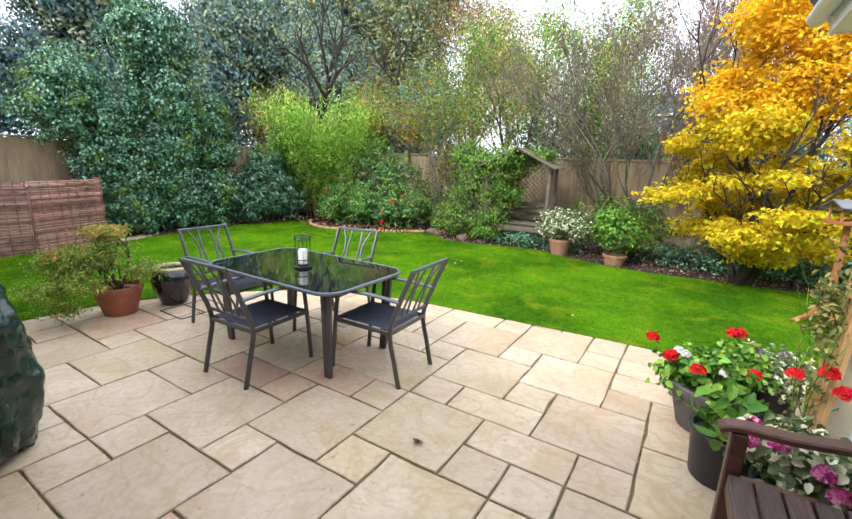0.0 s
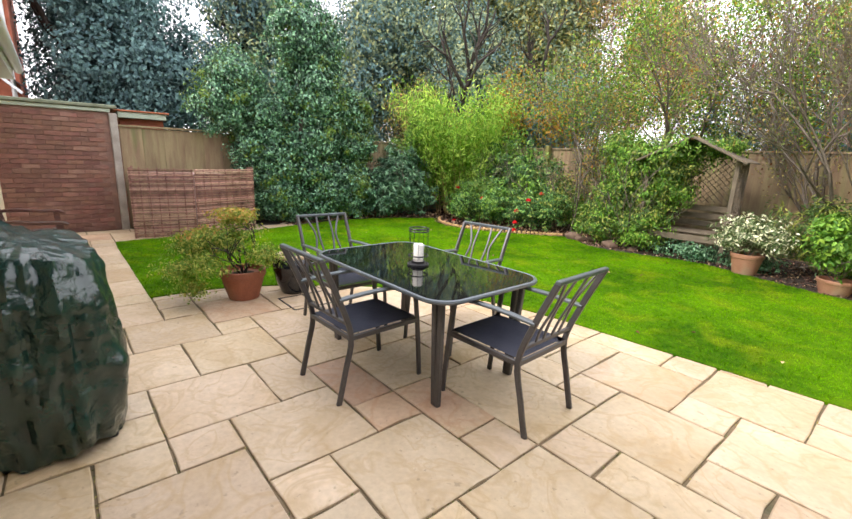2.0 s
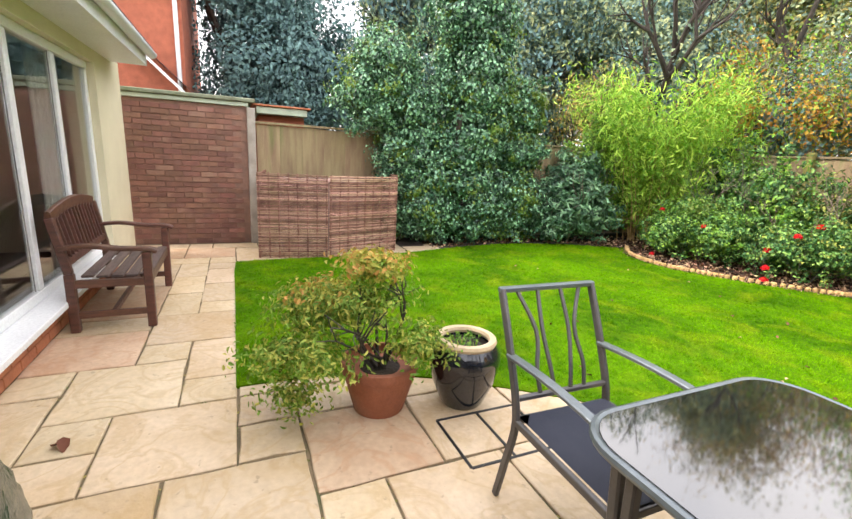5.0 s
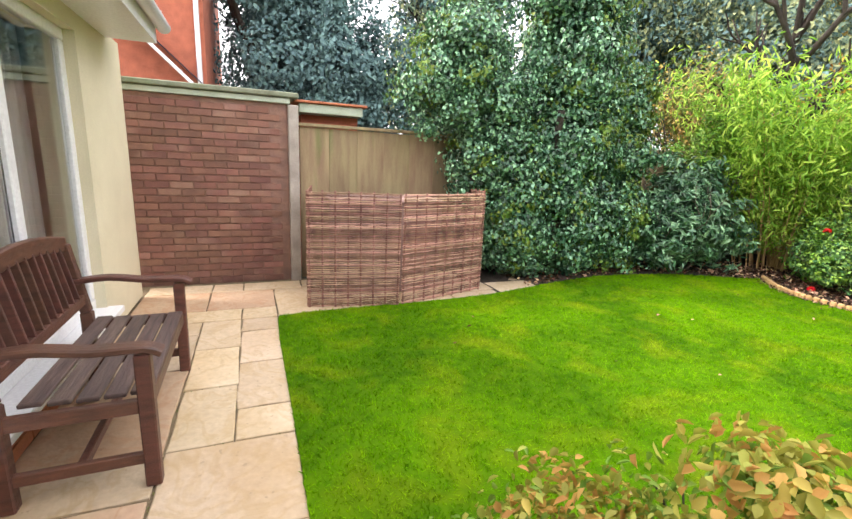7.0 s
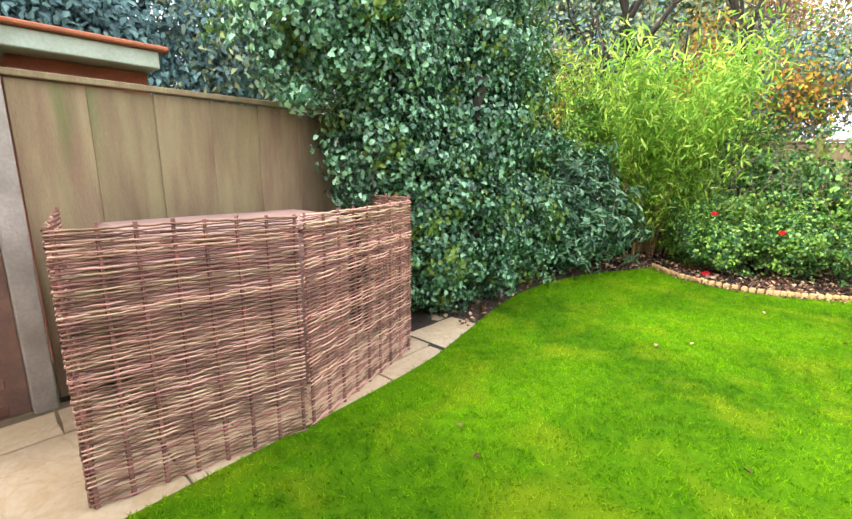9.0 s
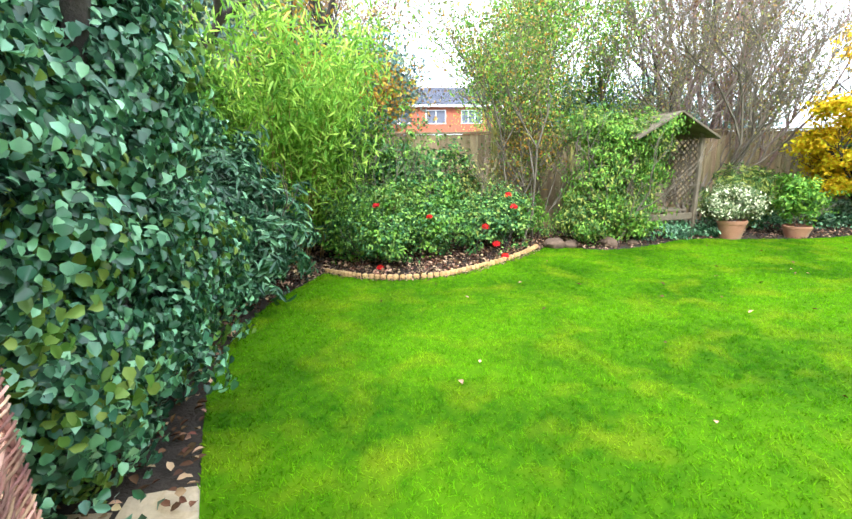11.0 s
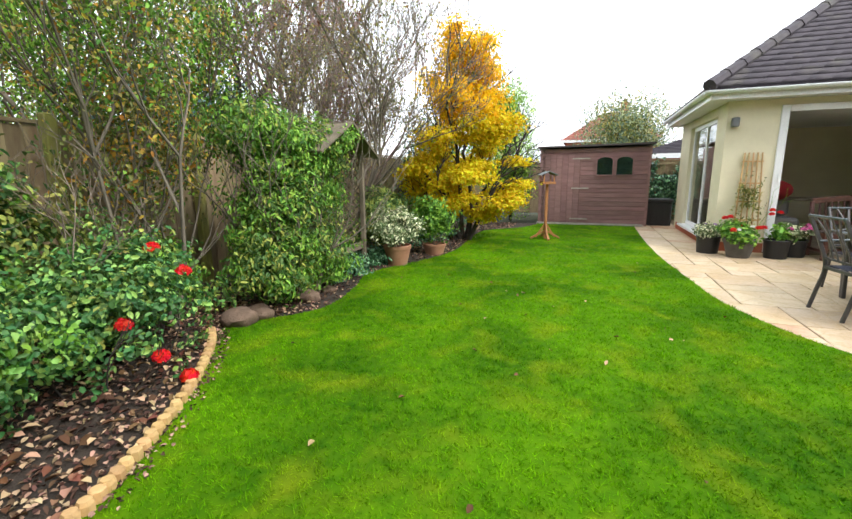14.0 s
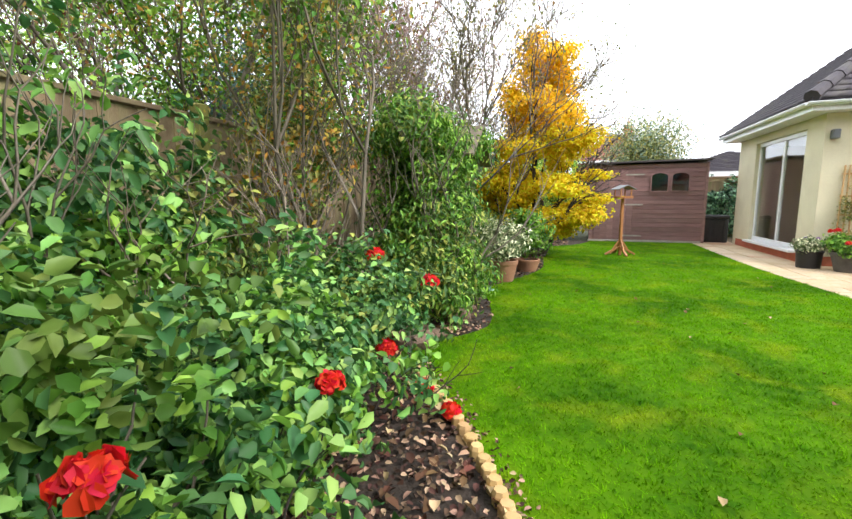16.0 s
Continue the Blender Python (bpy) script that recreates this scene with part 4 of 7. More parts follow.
def patio_chair(at, turn, label):
    top = thing("garden_chair", (*at, 0), turn, label, "chair", "chairs round the garden table")
    for s in (-1, 1):
        bm = bmesh.new()
        x = s * 0.235
        strip(bm, spline([(x, -0.335, 0.0), (x, -0.29, 0.2), (x, -0.25, 0.42), (x, -0.33, 0.66), (x, -0.44, 0.905)], 4), (1, 0, 0), 0.022, 0.034)
        part("back_leg", bm, "metal", top)
        bm = bmesh.new()
        strip(bm, spline([(x, 0.30, 0.0), (x, 0.275, 0.3), (x, 0.24, 0.6), (x, 0.21, 0.655)], 4), (1, 0, 0), 0.022, 0.032)
        part("front_leg", bm, "metal", top)
        bm = bmesh.new()
        strip(bm, spline([(x, -0.335, 0.66), (x * 1.02, -0.1, 0.672), (x * 1.04, 0.12, 0.665), (x * 1.02, 0.26, 0.64)], 4), (1, 0, 0), 0.038, 0.018)
        part("arm", bm, "metal_pale", top)
    bm = bmesh.new()
    for p, q in (((-0.235, -0.25, 0.41), (-0.235, 0.26, 0.41)), ((0.235, -0.25, 0.41), (0.235, 0.26, 0.41)), ((-0.235, -0.255, 0.41), (0.235, -0.255, 0.41)), ((-0.235, 0.262, 0.41), (0.235, 0.262, 0.41))):
        beam(bm, p, q, 0.022, 0.03, 0.003)
    part("seat_frame", bm, "metal", top)
    bm = bmesh.new()
    vs = [[bm.verts.new((-0.225 + 0.45 * i / 8, -0.25 + 0.51 * k / 8, 0.432 - 0.014 * math.sin(math.pi * i / 8) * math.sin(math.pi * k / 8))) for i in range(9)] for k in range(9)]
    for k in range(8):
        for i in range(8):
            bm.faces.new((vs[k][i], vs[k][i + 1], vs[k + 1][i + 1], vs[k + 1][i]))
    bmesh.ops.solidify(bm, geom=bm.faces[:], thickness=0.006)
    part("seat", bm, "fabric", top, "dark blue-grey mesh fabric seat")
    bm = bmesh.new()
    beam(bm, (-0.247, -0.44, 0.905), (0.247, -0.44, 0.905), 0.03, 0.022, 0.004)
    part("top_rail", bm, "metal_pale", top)
    bm = bmesh.new()
    beam(bm, (-0.235, -0.268, 0.5), (0.235, -0.268, 0.5), 0.022, 0.02, 0.003)
    part("lower_rail", bm, "metal", top)
    for k, b in ((-1, -0.05), (-0.36, 0.014), (0.36, -0.014), (1, 0.05)):
        bm = bmesh.new()
        x = k * 0.15
        strip(bm, spline([(x * 0.75, -0.268, 0.5), (x * 0.9 - b * 0.3, -0.3, 0.6), (x - b, -0.36, 0.74), (x * 1.1, -0.438, 0.9)], 5), (1, 0, 0), 0.017, 0.012)
        part("back_bar", bm, "metal", top)
    return top


patio_chair((-1.415, 3.68), 2, "grey metal garden chair with dark mesh seat, beside the table")
patio_chair((-0.64, 4.22), 92, "grey metal garden chair with dark mesh seat, at the table end")
patio_chair((-2.33, 4.06), -91, "grey metal garden chair with dark mesh seat, near the urn")
patio_chair((-1.54, 4.61), 188, "grey metal garden chair with dark mesh seat, backing on the lawn")


def rounded(x0, y0, x1, y1, r, k=7):
    out = []
    for cx, cy, a0 in ((x1 - r, y1 - r, 0), (x0 + r, y1 - r, 90), (x0 + r, y0 + r, 180), (x1 - r, y0 + r, 270)):
        for i in range(k + 1):
            a = radians(a0 + 90 * i / k)
            out.append((cx + r * math.cos(a), cy + r * math.sin(a)))
    return out


TX0, TX1, TY0, TY1, TZ = -2.17, -0.68, 3.69, 4.62, 0.715
tcx, tcy = (TX0 + TX1) / 2, (TY0 + TY1) / 2
table = thing("garden_table", (tcx, tcy, 0), 0, "garden table with a glossy black glass top and grey metal legs", "table")
w, d = (TX1 - TX0) / 2, (TY1 - TY0) / 2
bm = bmesh.new()
f = sheet(bm, rounded(-w + 0.012, -d + 0.012, w - 0.012, d - 0.012, 0.15), TZ - 0.012, TZ - 0.002)
part("glass_top", bm, "blackglass", table, "glossy black glass top with a few rain marks")
bm = bmesh.new()
tube(bm, [(x, y, TZ - 0.014) for x, y in rounded(-w, -d, w, d, 0.16)], 0.0145, 8, True)
part("rim", bm, "metal_pale", table, smooth=True)
bm = bmesh.new()
for p, q in (((-w + .1, -d + .12, TZ - .04), (w - .1, -d + .12, TZ - .04)), ((-w + .1, d - .12, TZ - .04), (w - .1, d - .12, TZ - .04)), ((-w + .12, -d + .1, TZ - .04), (-w + .12, d - .1, TZ - .04)), ((w - .12, -d + .1, TZ - .04), (w - .12, d - .1, TZ - .04))):
    beam(bm, p, q, 0.03, 0.025, 0.003)
part("apron", bm, "metal", table)
for sx in (-1, 1):
    for sy in (-1, 1):
        bm = bmesh.new()
        for o in ((0, 0), (-sx * 0.055, 0)):
            beam(bm, (sx * (w - 0.13) + o[0] * 0.5, sy * (d - 0.13), 0.0), (sx * (w - 0.1) + o[0], sy * (d - 0.1), TZ - 0.03), 0.036, 0.036, 0.006, up=(1, 0, 0))
        part("leg", bm, "metal", table)
lan = thing("candle_lantern", (-1.415, 4.13, TZ - 0.001), 20, "black wire lantern holding a white candle, on the glass table", "lantern")
bm = bmesh.new()
lathe(bm, [(0.075, 0.0), (0.078, 0.012), (0.05, 0.02), (0.05, 0.03)])
part("base", bm, "blackmetal", lan, smooth=True)
for z in (0.07, 0.245, 0.262):
    bm = bmesh.new()
    tube(bm, [(0.068 * math.cos(a), 0.068 * math.sin(a), z) for a in [2 * math.pi * k / 24 for k in range(24)]], 0.005, 6, True)
    part("ring", bm, "blackmetal", lan, smooth=True)
for k in range(12):
    a = 2 * math.pi * k / 12
    bm = bmesh.new()
    tube(bm, [(0.07 * math.cos(a), 0.07 * math.sin(a), 0.012), (0.066 * math.cos(a), 0.066 * math.sin(a), 0.262)], 0.0014, 5)
    part("wire", bm, "blackmetal", lan)
bm = bmesh.new()
lathe(bm, [(0.038, 0.03), (0.039, 0.145), (0.034, 0.152), (0.01, 0.147)])
part("candle", bm, "candle", lan, smooth=True)


def wood_bench(at, turn, length, label, depth=0.52):
    top = thing("garden_bench", (*at, 0), turn, label, "bench", "wooden benches")
    h = length / 2
    for s in (-1, 1):
        bm = bmesh.new()
        pts = [(s * h, -depth / 2, 0), (s * h, -depth / 2, 0.45), (s * h, -depth / 2 - 0.07, 0.86)]
        beam(bm, pts[0], pts[1], 0.06, 0.06, 0.006, up=(1, 0, 0))
        beam(bm, pts[1], pts[2], 0.055, 0.05, 0.006, up=(1, 0, 0))
        part("back_leg", bm, "teak", top)
        bm = bmesh.new()
        beam(bm, (s * h, depth / 2 - 0.03, 0), (s * h, depth / 2 - 0.03, 0.6), 0.06, 0.06, 0.006, up=(1, 0, 0))
        part("front_leg", bm, "teak", top)
        bm = bmesh.new()
        strip(bm, spline([(s * h, -depth / 2 - 0.04, 0.64), (s * h, -depth / 4, 0.655), (s * h, depth / 8, 0.63), (s * h, depth / 2 - 0.02, 0.625), (s * h, depth / 2 + 0.04, 0.6)], 4), (1, 0, 0), 0.075, 0.03)
        part("arm", bm, "teak", top)
        bm = bmesh.new()
        beam(bm, (s * h, -depth / 2, 0.13), (s * h, depth / 2 - 0.03, 0.13), 0.03, 0.05, 0.004)
        beam(bm, (s * h, -depth / 2, 0.37), (s * h, depth / 2 - 0.03, 0.37), 0.035, 0.06, 0.004)
        part("side_rail", bm, "teak", top)
    bm = bmesh.new()
    beam(bm, (-h, depth / 2 - 0.03, 0.37), (h, depth / 2 - 0.03, 0.37), 0.03, 0.07, 0.004)
    part("front_rail", bm, "teak", top)
    bm = bmesh.new()
    beam(bm, (-h, -0.02, 0.13), (h, -0.02, 0.13), 0.03, 0.045, 0.004)
    part("stretcher", bm, "teak", top)
    n = 5
    for i in range(n):
        y = -depth / 2 + 0.05 + (depth - 0.06) * (i + 0.5) / n
        bm = bmesh.new()
        beam(bm, (-h + 0.035, y, 0.417 - 0.01 * math.sin(math.pi * i / n)), (h - 0.035, y, 0.417 - 0.01 * math.sin(math.pi * i / n)), 0.078, 0.02, 0.004)
        part("seat_slat", bm, "slatwood", top)
    bm = bmesh.new()
    pts = [(x, -depth / 2 - 0.075, 0.86 + 0.06 * math.cos(x / h * math.pi / 2)) for x in np.linspace(-h, h, 13)]
    strip(bm, pts, (0, 1, 0), 0.035, 0.09)
    part("crest_rail", bm, "teak", top)
    bm = bmesh.new()
    beam(bm, (-h, -depth / 2 - 0.01, 0.53), (h, -depth / 2 - 0.01, 0.53), 0.03, 0.06, 0.004)
    part("back_rail", bm, "teak", top)
    m = int(length / 0.085)
    for i in range(m):
        x = -h + 0.06 + (length - 0.12) * (i + 0.5) / m
        bm = bmesh.new()
        beam(bm, (x, -depth / 2 - 0.012, 0.55), (x, -depth / 2 - 0.072, 0.84 + 0.05 * math.cos(x / h * math.pi / 2)), 0.038, 0.014, 0.003, up=(1, 0, 0))
        part("back_slat", bm, "teak", top)
    return top


wood_bench((-5.68, 1.95), 1.0, 1.1, "dark stained wooden bench with a slatted back, against the patio doors")
wood_bench((1.89, 3.10), 92, 1.2, "dark stained wooden bench with worn grey slats, beside the potted flowers")

# covered barbecue
bbq = thing("covered_barbecue", (-2.05, 2.07, 0), 3, "barbecue under a dark green plastic cover, wrinkled and shiny", "barbecue cover")
g = random.Random(4)
bm = bmesh.new()
prof = [(0.0, 1.0, 1.05), (0.12, 1.06, 1.05), (0.3, 1.04, 1.02), (0.5, 1.0, 1.0), (0.7, 0.95, 0.97), (0.84, 0.9, 0.92), (0.93, 0.8, 0.8), (1.0, 0.6, 0.55), (1.03, 0.25, 0.2)]
rows, sides = [], 120
zs = [0.03 + (1.06 - 0.03) * t / 53 for t in range(27 * 2)]
for z in zs:
    t = z / 1.06
    kx = np.interp(t, [0, .12, .45, .75, .9, .97, 1.0], [0.92, 0.96, 1.06, .97, .88, .8, .42])
    row = []
    for k in range(sides):
        a = 2 * math.pi * k / sides
        c, s = math.cos(a), math.sin(a)
        sq = (abs(c) ** 4 + abs(s) ** 4) ** (-1 / 4)
        wr = 0.022 * math.sin(7 * a + 3 * t) * (1 - t) + 0.012 * math.sin(13 * a - 9 * t) + 0.012 * math.sin(23 * a + 5 * t) * (1 - t * 0.6) + 0.05 * noise.noise(Vector((c * 2.2, s * 2.2, z * 3))) + 0.035 * abs(noise.noise(Vector((c * 6, s * 6, z * 8)))) + 0.02 * abs(noise.noise(Vector((c * 15, s * 15, z * 17))))
        r = sq * kx + wr * 1.6
        zz = z * (1 - 0.05 * s * t) + 0.03 * math.sin(5 * a) * (1 - t) * (t < 0.1) + 0.05 * noise.noise(Vector((c * 2, s * 2, 5)))
        row.append(bm.verts.new((0.58 * r * c, 0.29 * r * s, max(zz * 0.95, 0.012))))
    rows.append(row)
for r0, r1 in zip(rows, rows[1:]):
    for k in range(sides):
        bm.faces.new((r0[k], r0[(k + 1) % sides], r1[(k + 1) % sides], r1[k]))
bm.faces.new(rows[-1])
part("cover", bm, "cover", bbq, smooth=True)
bm = bmesh.new()
for sx in (-1, 1):
    for sy in (-1, 1):
        tube(bm, [(sx * 0.45, sy * 0.2, 0), (sx * 0.45, sy * 0.2, 0.3)], 0.02, 8)
part("frame_legs", bm, "blackmetal", bbq)


def pot(name, at, r, h, material, label, group="", rim=0.03, flare=0.74, belly=False, soil=True, turn=0):
    top = thing(name, (*at, 0), turn, label, "plant pot", group)
    bm = bmesh.new()
    if belly:
        prof = [(r * 0.55, 0.0), (r * 0.62, 0.02), (r * 0.86, h * 0.35), (r, h * 0.68), (r * 0.97, h * 0.8), (r * 0.8, h * 0.92), (r * 0.76, h * 0.94), (r * 0.7, h * 0.94), (r * 0.7, h * 0.88)]
    else:
        prof = [(r * flare, 0.0), (r * (flare + 0.02), 0.01), (r * 0.96, h - rim * 1.6), (r * 1.0, h - rim * 1.5), (r * 1.03, h - rim), (r * 1.03, h - 0.006), (r * 1.0, h), (r * 0.92, h), (r * 0.9, h - 0.05)]
    lathe(bm, prof, 36)
    part("body", bm, material, top, smooth=True)
    if soil:
        bm = bmesh.new()
        rr = r * (0.7 if belly else 0.9)
        lathe(bm, [(rr, h * 0.86 if belly else h - 0.06), (rr * 0.6, (h * 0.88 if belly else h - 0.05)), (rr * 0.2, (h * 0.89 if belly else h - 0.045))], 20, 0.02)
        part("compost", bm, "soil", top)
    return top


def plant(parent_at, name, label, material, blobs, n, size, seed, stems=5, stem_r=0.008, z0=0.3, reach=0.4, stem_mat="bark", shell=0.55, gap=0.45, droop=0.4, width=0.5, jit=0.7, group="", depth=2, cat="potted plant", extra=None, spread=0.7, bends=0.2):
    top = thing(name, (*parent_at, 0), 0, label, cat, group)
    segs, tips = [], []
    for i in range(stems):
        a = 2 * math.pi * i / stems + seed
        s, t = branches((0.02 * math.cos(a), 0.02 * math.sin(a), z0), (math.cos(a) * 0.6, math.sin(a) * 0.6, 0.8), reach, stem_r, depth, spread, 3, seed * 10 + i, bends, 0.12)
        segs += s
        tips += t
    limbs("stem", segs, stem_mat, top, kind="stuff")
    p, d = blob_points(blobs, n, seed, shell, 0.3, gap, 2.2, z0 * 0.3)
    leaves("foliage", p, d + [0, 0, 0.4], size, size * width, material, top, droop=droop, jitter=jit, seed=seed)
    if extra:
        for nm, mt, bl, nn, sz in extra:
            p, d = blob_points(bl, nn, seed + 5, 0.5, 0.3, 0.2, 2.2)
            leaves(nm, p, d + [0, 0, 0.3], sz, sz * 0.6, mt, top, droop=0.2, jitter=0.6, seed=seed + 3)
    return top


def blooms(top, name, places, r, material, seed=1, label=""):
    """Each flower head is a small ball of petals."""
    for i, c in enumerate(places):
        g = np.random.default_rng(seed + i)
        d = unit(g.normal(0, 1, (46, 3)))
        d[:, 2] = abs(d[:, 2]) * 0.8
        leaves(name, np.array(c) + d * r * 0.75, d, r * 0.8, r * 0.75, material, top, label, droop=0.0, jitter=0.3, seed=seed + i, kind="")


pot("terracotta_pot", (-3.49, 3.55), 0.215, 0.30, "terracotta", "large round terracotta pot with a rolled rim, holding a small maple", "", 0.045, 0.66)
plant((-3.49, 3.55), "potted_maple", "small spreading green maple with yellowing tips, in a terracotta pot", "acer",
      [(-0.12, -0.1, 0.6, 0.34, 0.36, 0.13), (-0.3, -0.34, 0.5, 0.28, 0.3, 0.15), (-0.1, -0.52, 0.36, 0.22, 0.22, 0.14), (0.18, 0.16, 0.45, 0.22, 0.2, 0.12), (-0.08, -0.02, 0.8, 0.2, 0.2, 0.08), (0.16, -0.34, 0.42, 0.2, 0.2, 0.12), (0.12, -0.5, 0.2, 0.16, 0.18, 0.1)],
      7600, 0.036, 3, 6, 0.014, 0.24, 0.3, "bark_dark", 0.8, 0.55, 0.5, 0.45, extra=[("young_foliage", "acer_top", [(-0.08, -0.03, 0.84, 0.22, 0.22, 0.07), (-0.32, -0.26, 0.62, 0.24, 0.24, 0.07)], 1100, 0.036)])
urn = pot("glazed_urn", (-3.39, 4.04), 0.215, 0.42, "glaze", "black glazed ceramic urn with a buff rim", "", belly=True)
bm = bmesh.new()
tube(bm, [(0.158 * math.cos(a), 0.158 * math.sin(a), 0.399) for a in [2 * math.pi * k / 32 for k in range(32)]], 0.024, 8, True)
part("rim", bm, "buff", urn, "unglazed buff rim", smooth=True)
plant((-3.39, 4.04), "seedlings", "a few small green seedlings in the black urn", "green", [(0, 0, 0.39, 0.1, 0.1, 0.03)], 110, 0.03, 7, 3, 0.003, 0.385, 0.03, depth=1, gap=0, cat="seedlings")

C1, C2, C3, C4 = (1.59, 4.79), (1.67, 4.28), (1.93, 5.14), (1.94, 3.98)
pot("planter", C1, 0.22, 0.3, "greypot", "large mottled grey planter full of red geraniums", "flower pots", 0.04, 0.68)
t_ = plant(C1, "geranium", "red geranium with white flowers in a grey planter", "green", [(0, 0, 0.36, 0.24, 0.24, 0.14), (0.12, 0.08, 0.44, 0.2, 0.2, 0.12), (-0.14, 0.02, 0.33, 0.18, 0.18, 0.12)], 1500, 0.05, 11, 6, 0.006, 0.26, 0.14, "green", 0.6, 0.1, 0.1, 0.9, 0.5)
blooms(t_, "bloom", [(-0.37, 0.2, 0.46), (-0.24, -0.16, 0.49), (-0.09, -0.27, 0.48), (0.08, 0.14, 0.62), (0.2, -0.06, 0.45), (0.12, 0.2, 0.6)], 0.048, "red", 20)
blooms(t_, "white_bloom", [(-0.16, -0.1, 0.5), (0.06, -0.06, 0.42), (-0.2, 0.08, 0.45)], 0.033, "white_petal", 40)
pot("flower_pot", C2, 0.175, 0.29, "blackpot", "round black plastic pot with a young leafy shrub", "flower pots", 0.02, 0.82)
plant(C2, "young_shrub", "young broad-leaved shrub in a black plastic pot", "green", [(0, 0, 0.42, 0.16, 0.16, 0.14), (-0.05, -0.05, 0.34, 0.14, 0.14, 0.07)], 60, 0.13, 12, 3, 0.006, 0.24, 0.14, "green", 0.7, 0, 0.3, 0.5, 0.5)
pot("flower_pot", C3, 0.18, 0.28, "blackpot", "black square-shouldered pot with trailing winter bedding", "flower pots", 0.02, 0.85)
t_ = plant(C3, "winter_bedding", "low bedding plants with small pale flowers in a black pot", "variegated", [(0, 0, 0.36, 0.22, 0.22, 0.13)], 1100, 0.04, 13, 6, 0.004, 0.22, 0.12, "green", 0.6, 0.1, 0.2, 0.6, 0.6)
blooms(t_, "lilac_bloom", [(-0.1, -0.05, 0.48), (0.06, 0.05, 0.47)], 0.03, "lilac", 50)
pot("flower_pot", C4, 0.19, 0.27, "blackpot", "black plastic pot overflowing with pink flowers", "flower pots", 0.02, 0.85)
t_ = plant(C4, "pink_geranium", "pink geranium with variegated leaves in a black pot", "variegated", [(0, 0, 0.38, 0.26, 0.26, 0.14)], 900, 0.055, 14, 6, 0.005, 0.22, 0.14, "green", 0.6, 0.1, 0.2, 0.8, 0.6)
blooms(t_, "pink_bloom", [(-0.3, 0.0, 0.46), (-0.24, -0.1, 0.47), (-0.14, -0.12, 0.5), (0.0, -0.2, 0.47), (0.05, -0.24, 0.42), (-0.2, 0.12, 0.45)], 0.045, "pink", 60)
blooms(t_, "red_bloom", [(-0.05, 0.34, 0.66), (0.06, 0.3, 0.72), (0.1, 0.18, 0.68)], 0.045, "red", 70)
trl = thing("fan_trellis", (HB - 0.05, 4.6, 0.0), 0, "pale wooden fan trellis leaning on the cream wall", "trellis")
for k in range(5):
    bm = bmesh.new()
    beam(bm, (-0.05, (k - 2) * 0.085, 0.3), (0.02, (k - 2) * 0.06, 1.64), 0.018, 0.022, 0.002, up=(1, 0, 0))
    part("upright", bm, "palewood", trl)
for z, hw in ((0.55, 0.18), (0.85, 0.17), (1.15, 0.16), (1.5, 0.15)):
    bm = bmesh.new()
    beam(bm, (-0.045 + 0.05 * (z - 0.3), -hw, z), (-0.045 + 0.05 * (z - 0.3), hw, z), 0.012, 0.022, 0.002)
    part("crossbar", bm, "palewood", trl)
plant((HB - 0.14, 4.6), "climbing_rose", "thin climber with small green leaves on the fan trellis", "olive_leaf", [(0, 0, 0.7, 0.1, 0.2, 0.4), (0, 0.03, 1.1, 0.09, 0.17, 0.25)], 700, 0.04, 15, 3, 0.006, 0.25, 0.5, "green", 0.9, 0.5, 0.4, 0.6, 0.7, cat="climber")

pot("terracotta_pot", (-0.72, 9.68), 0.20, 0.30, "terracotta_pale", "pale weathered terracotta pot beside the arbour", "pots by the bed", 0.04, 0.7)
plant((-0.72, 9.68), "variegated_shrub", "variegated shrub with creamy leaf edges in a terracotta pot", "variegated", [(0, 0, 0.62, 0.42, 0.36, 0.26), (-0.2, 0, 0.48, 0.28, 0.26, 0.18), (0.22, 0, 0.5, 0.28, 0.26, 0.2)], 3200, 0.062, 16, 7, 0.008, 0.26, 0.26, "bark", 0.7, 0.25, 0.5, 0.4, 0.7)
pot("terracotta_pot", (0.28, 9.45), 0.19, 0.19, "terracotta_pale", "low terracotta pot at the lawn edge", "pots by the bed", 0.03, 0.75)
plant((0.28, 9.45), "camellia", "glossy green camellia in a terracotta pot", "green", [(0, 0, 0.58, 0.42, 0.36, 0.34), (-0.15, 0.05, 0.8, 0.26, 0.26, 0.18)], 1900, 0.075, 17, 6, 0.008, 0.16, 0.3, "bark", 0.7, 0.2, 0.4, 0.5, 0.6)

# bird table
bt = thing("bird_table", (2.72, 7.88, 0.01), 20, "orange-stained wooden bird table with a pitched roof on a post", "bird table")
for k in range(4):
    a = math.pi / 2 * k
    bm = bmesh.new()
    beam(bm, (0.03 * math.cos(a), 0.03 * math.sin(a), 0.16), (0.3 * math.cos(a), 0.3 * math.sin(a), 0.012), 0.045, 0.035, 0.004)
    beam(bm, (0.2 * math.cos(a), 0.2 * math.sin(a), 0.03), (0.02 * math.cos(a), 0.02 * math.sin(a), 0.3), 0.03, 0.03, 0.003)
    part("foot", bm, "orangewood", bt)
bm = bmesh.new()
beam(bm, (0, 0, 0.0), (0, 0, 1.12), 0.05, 0.05, 0.004, up=(1, 0, 0))
part("post", bm, "orangewood", bt)
bm = bmesh.new()
bx(bm, (-0.16, -0.13, 1.12), (0.16, 0.13, 1.135), 0.003)
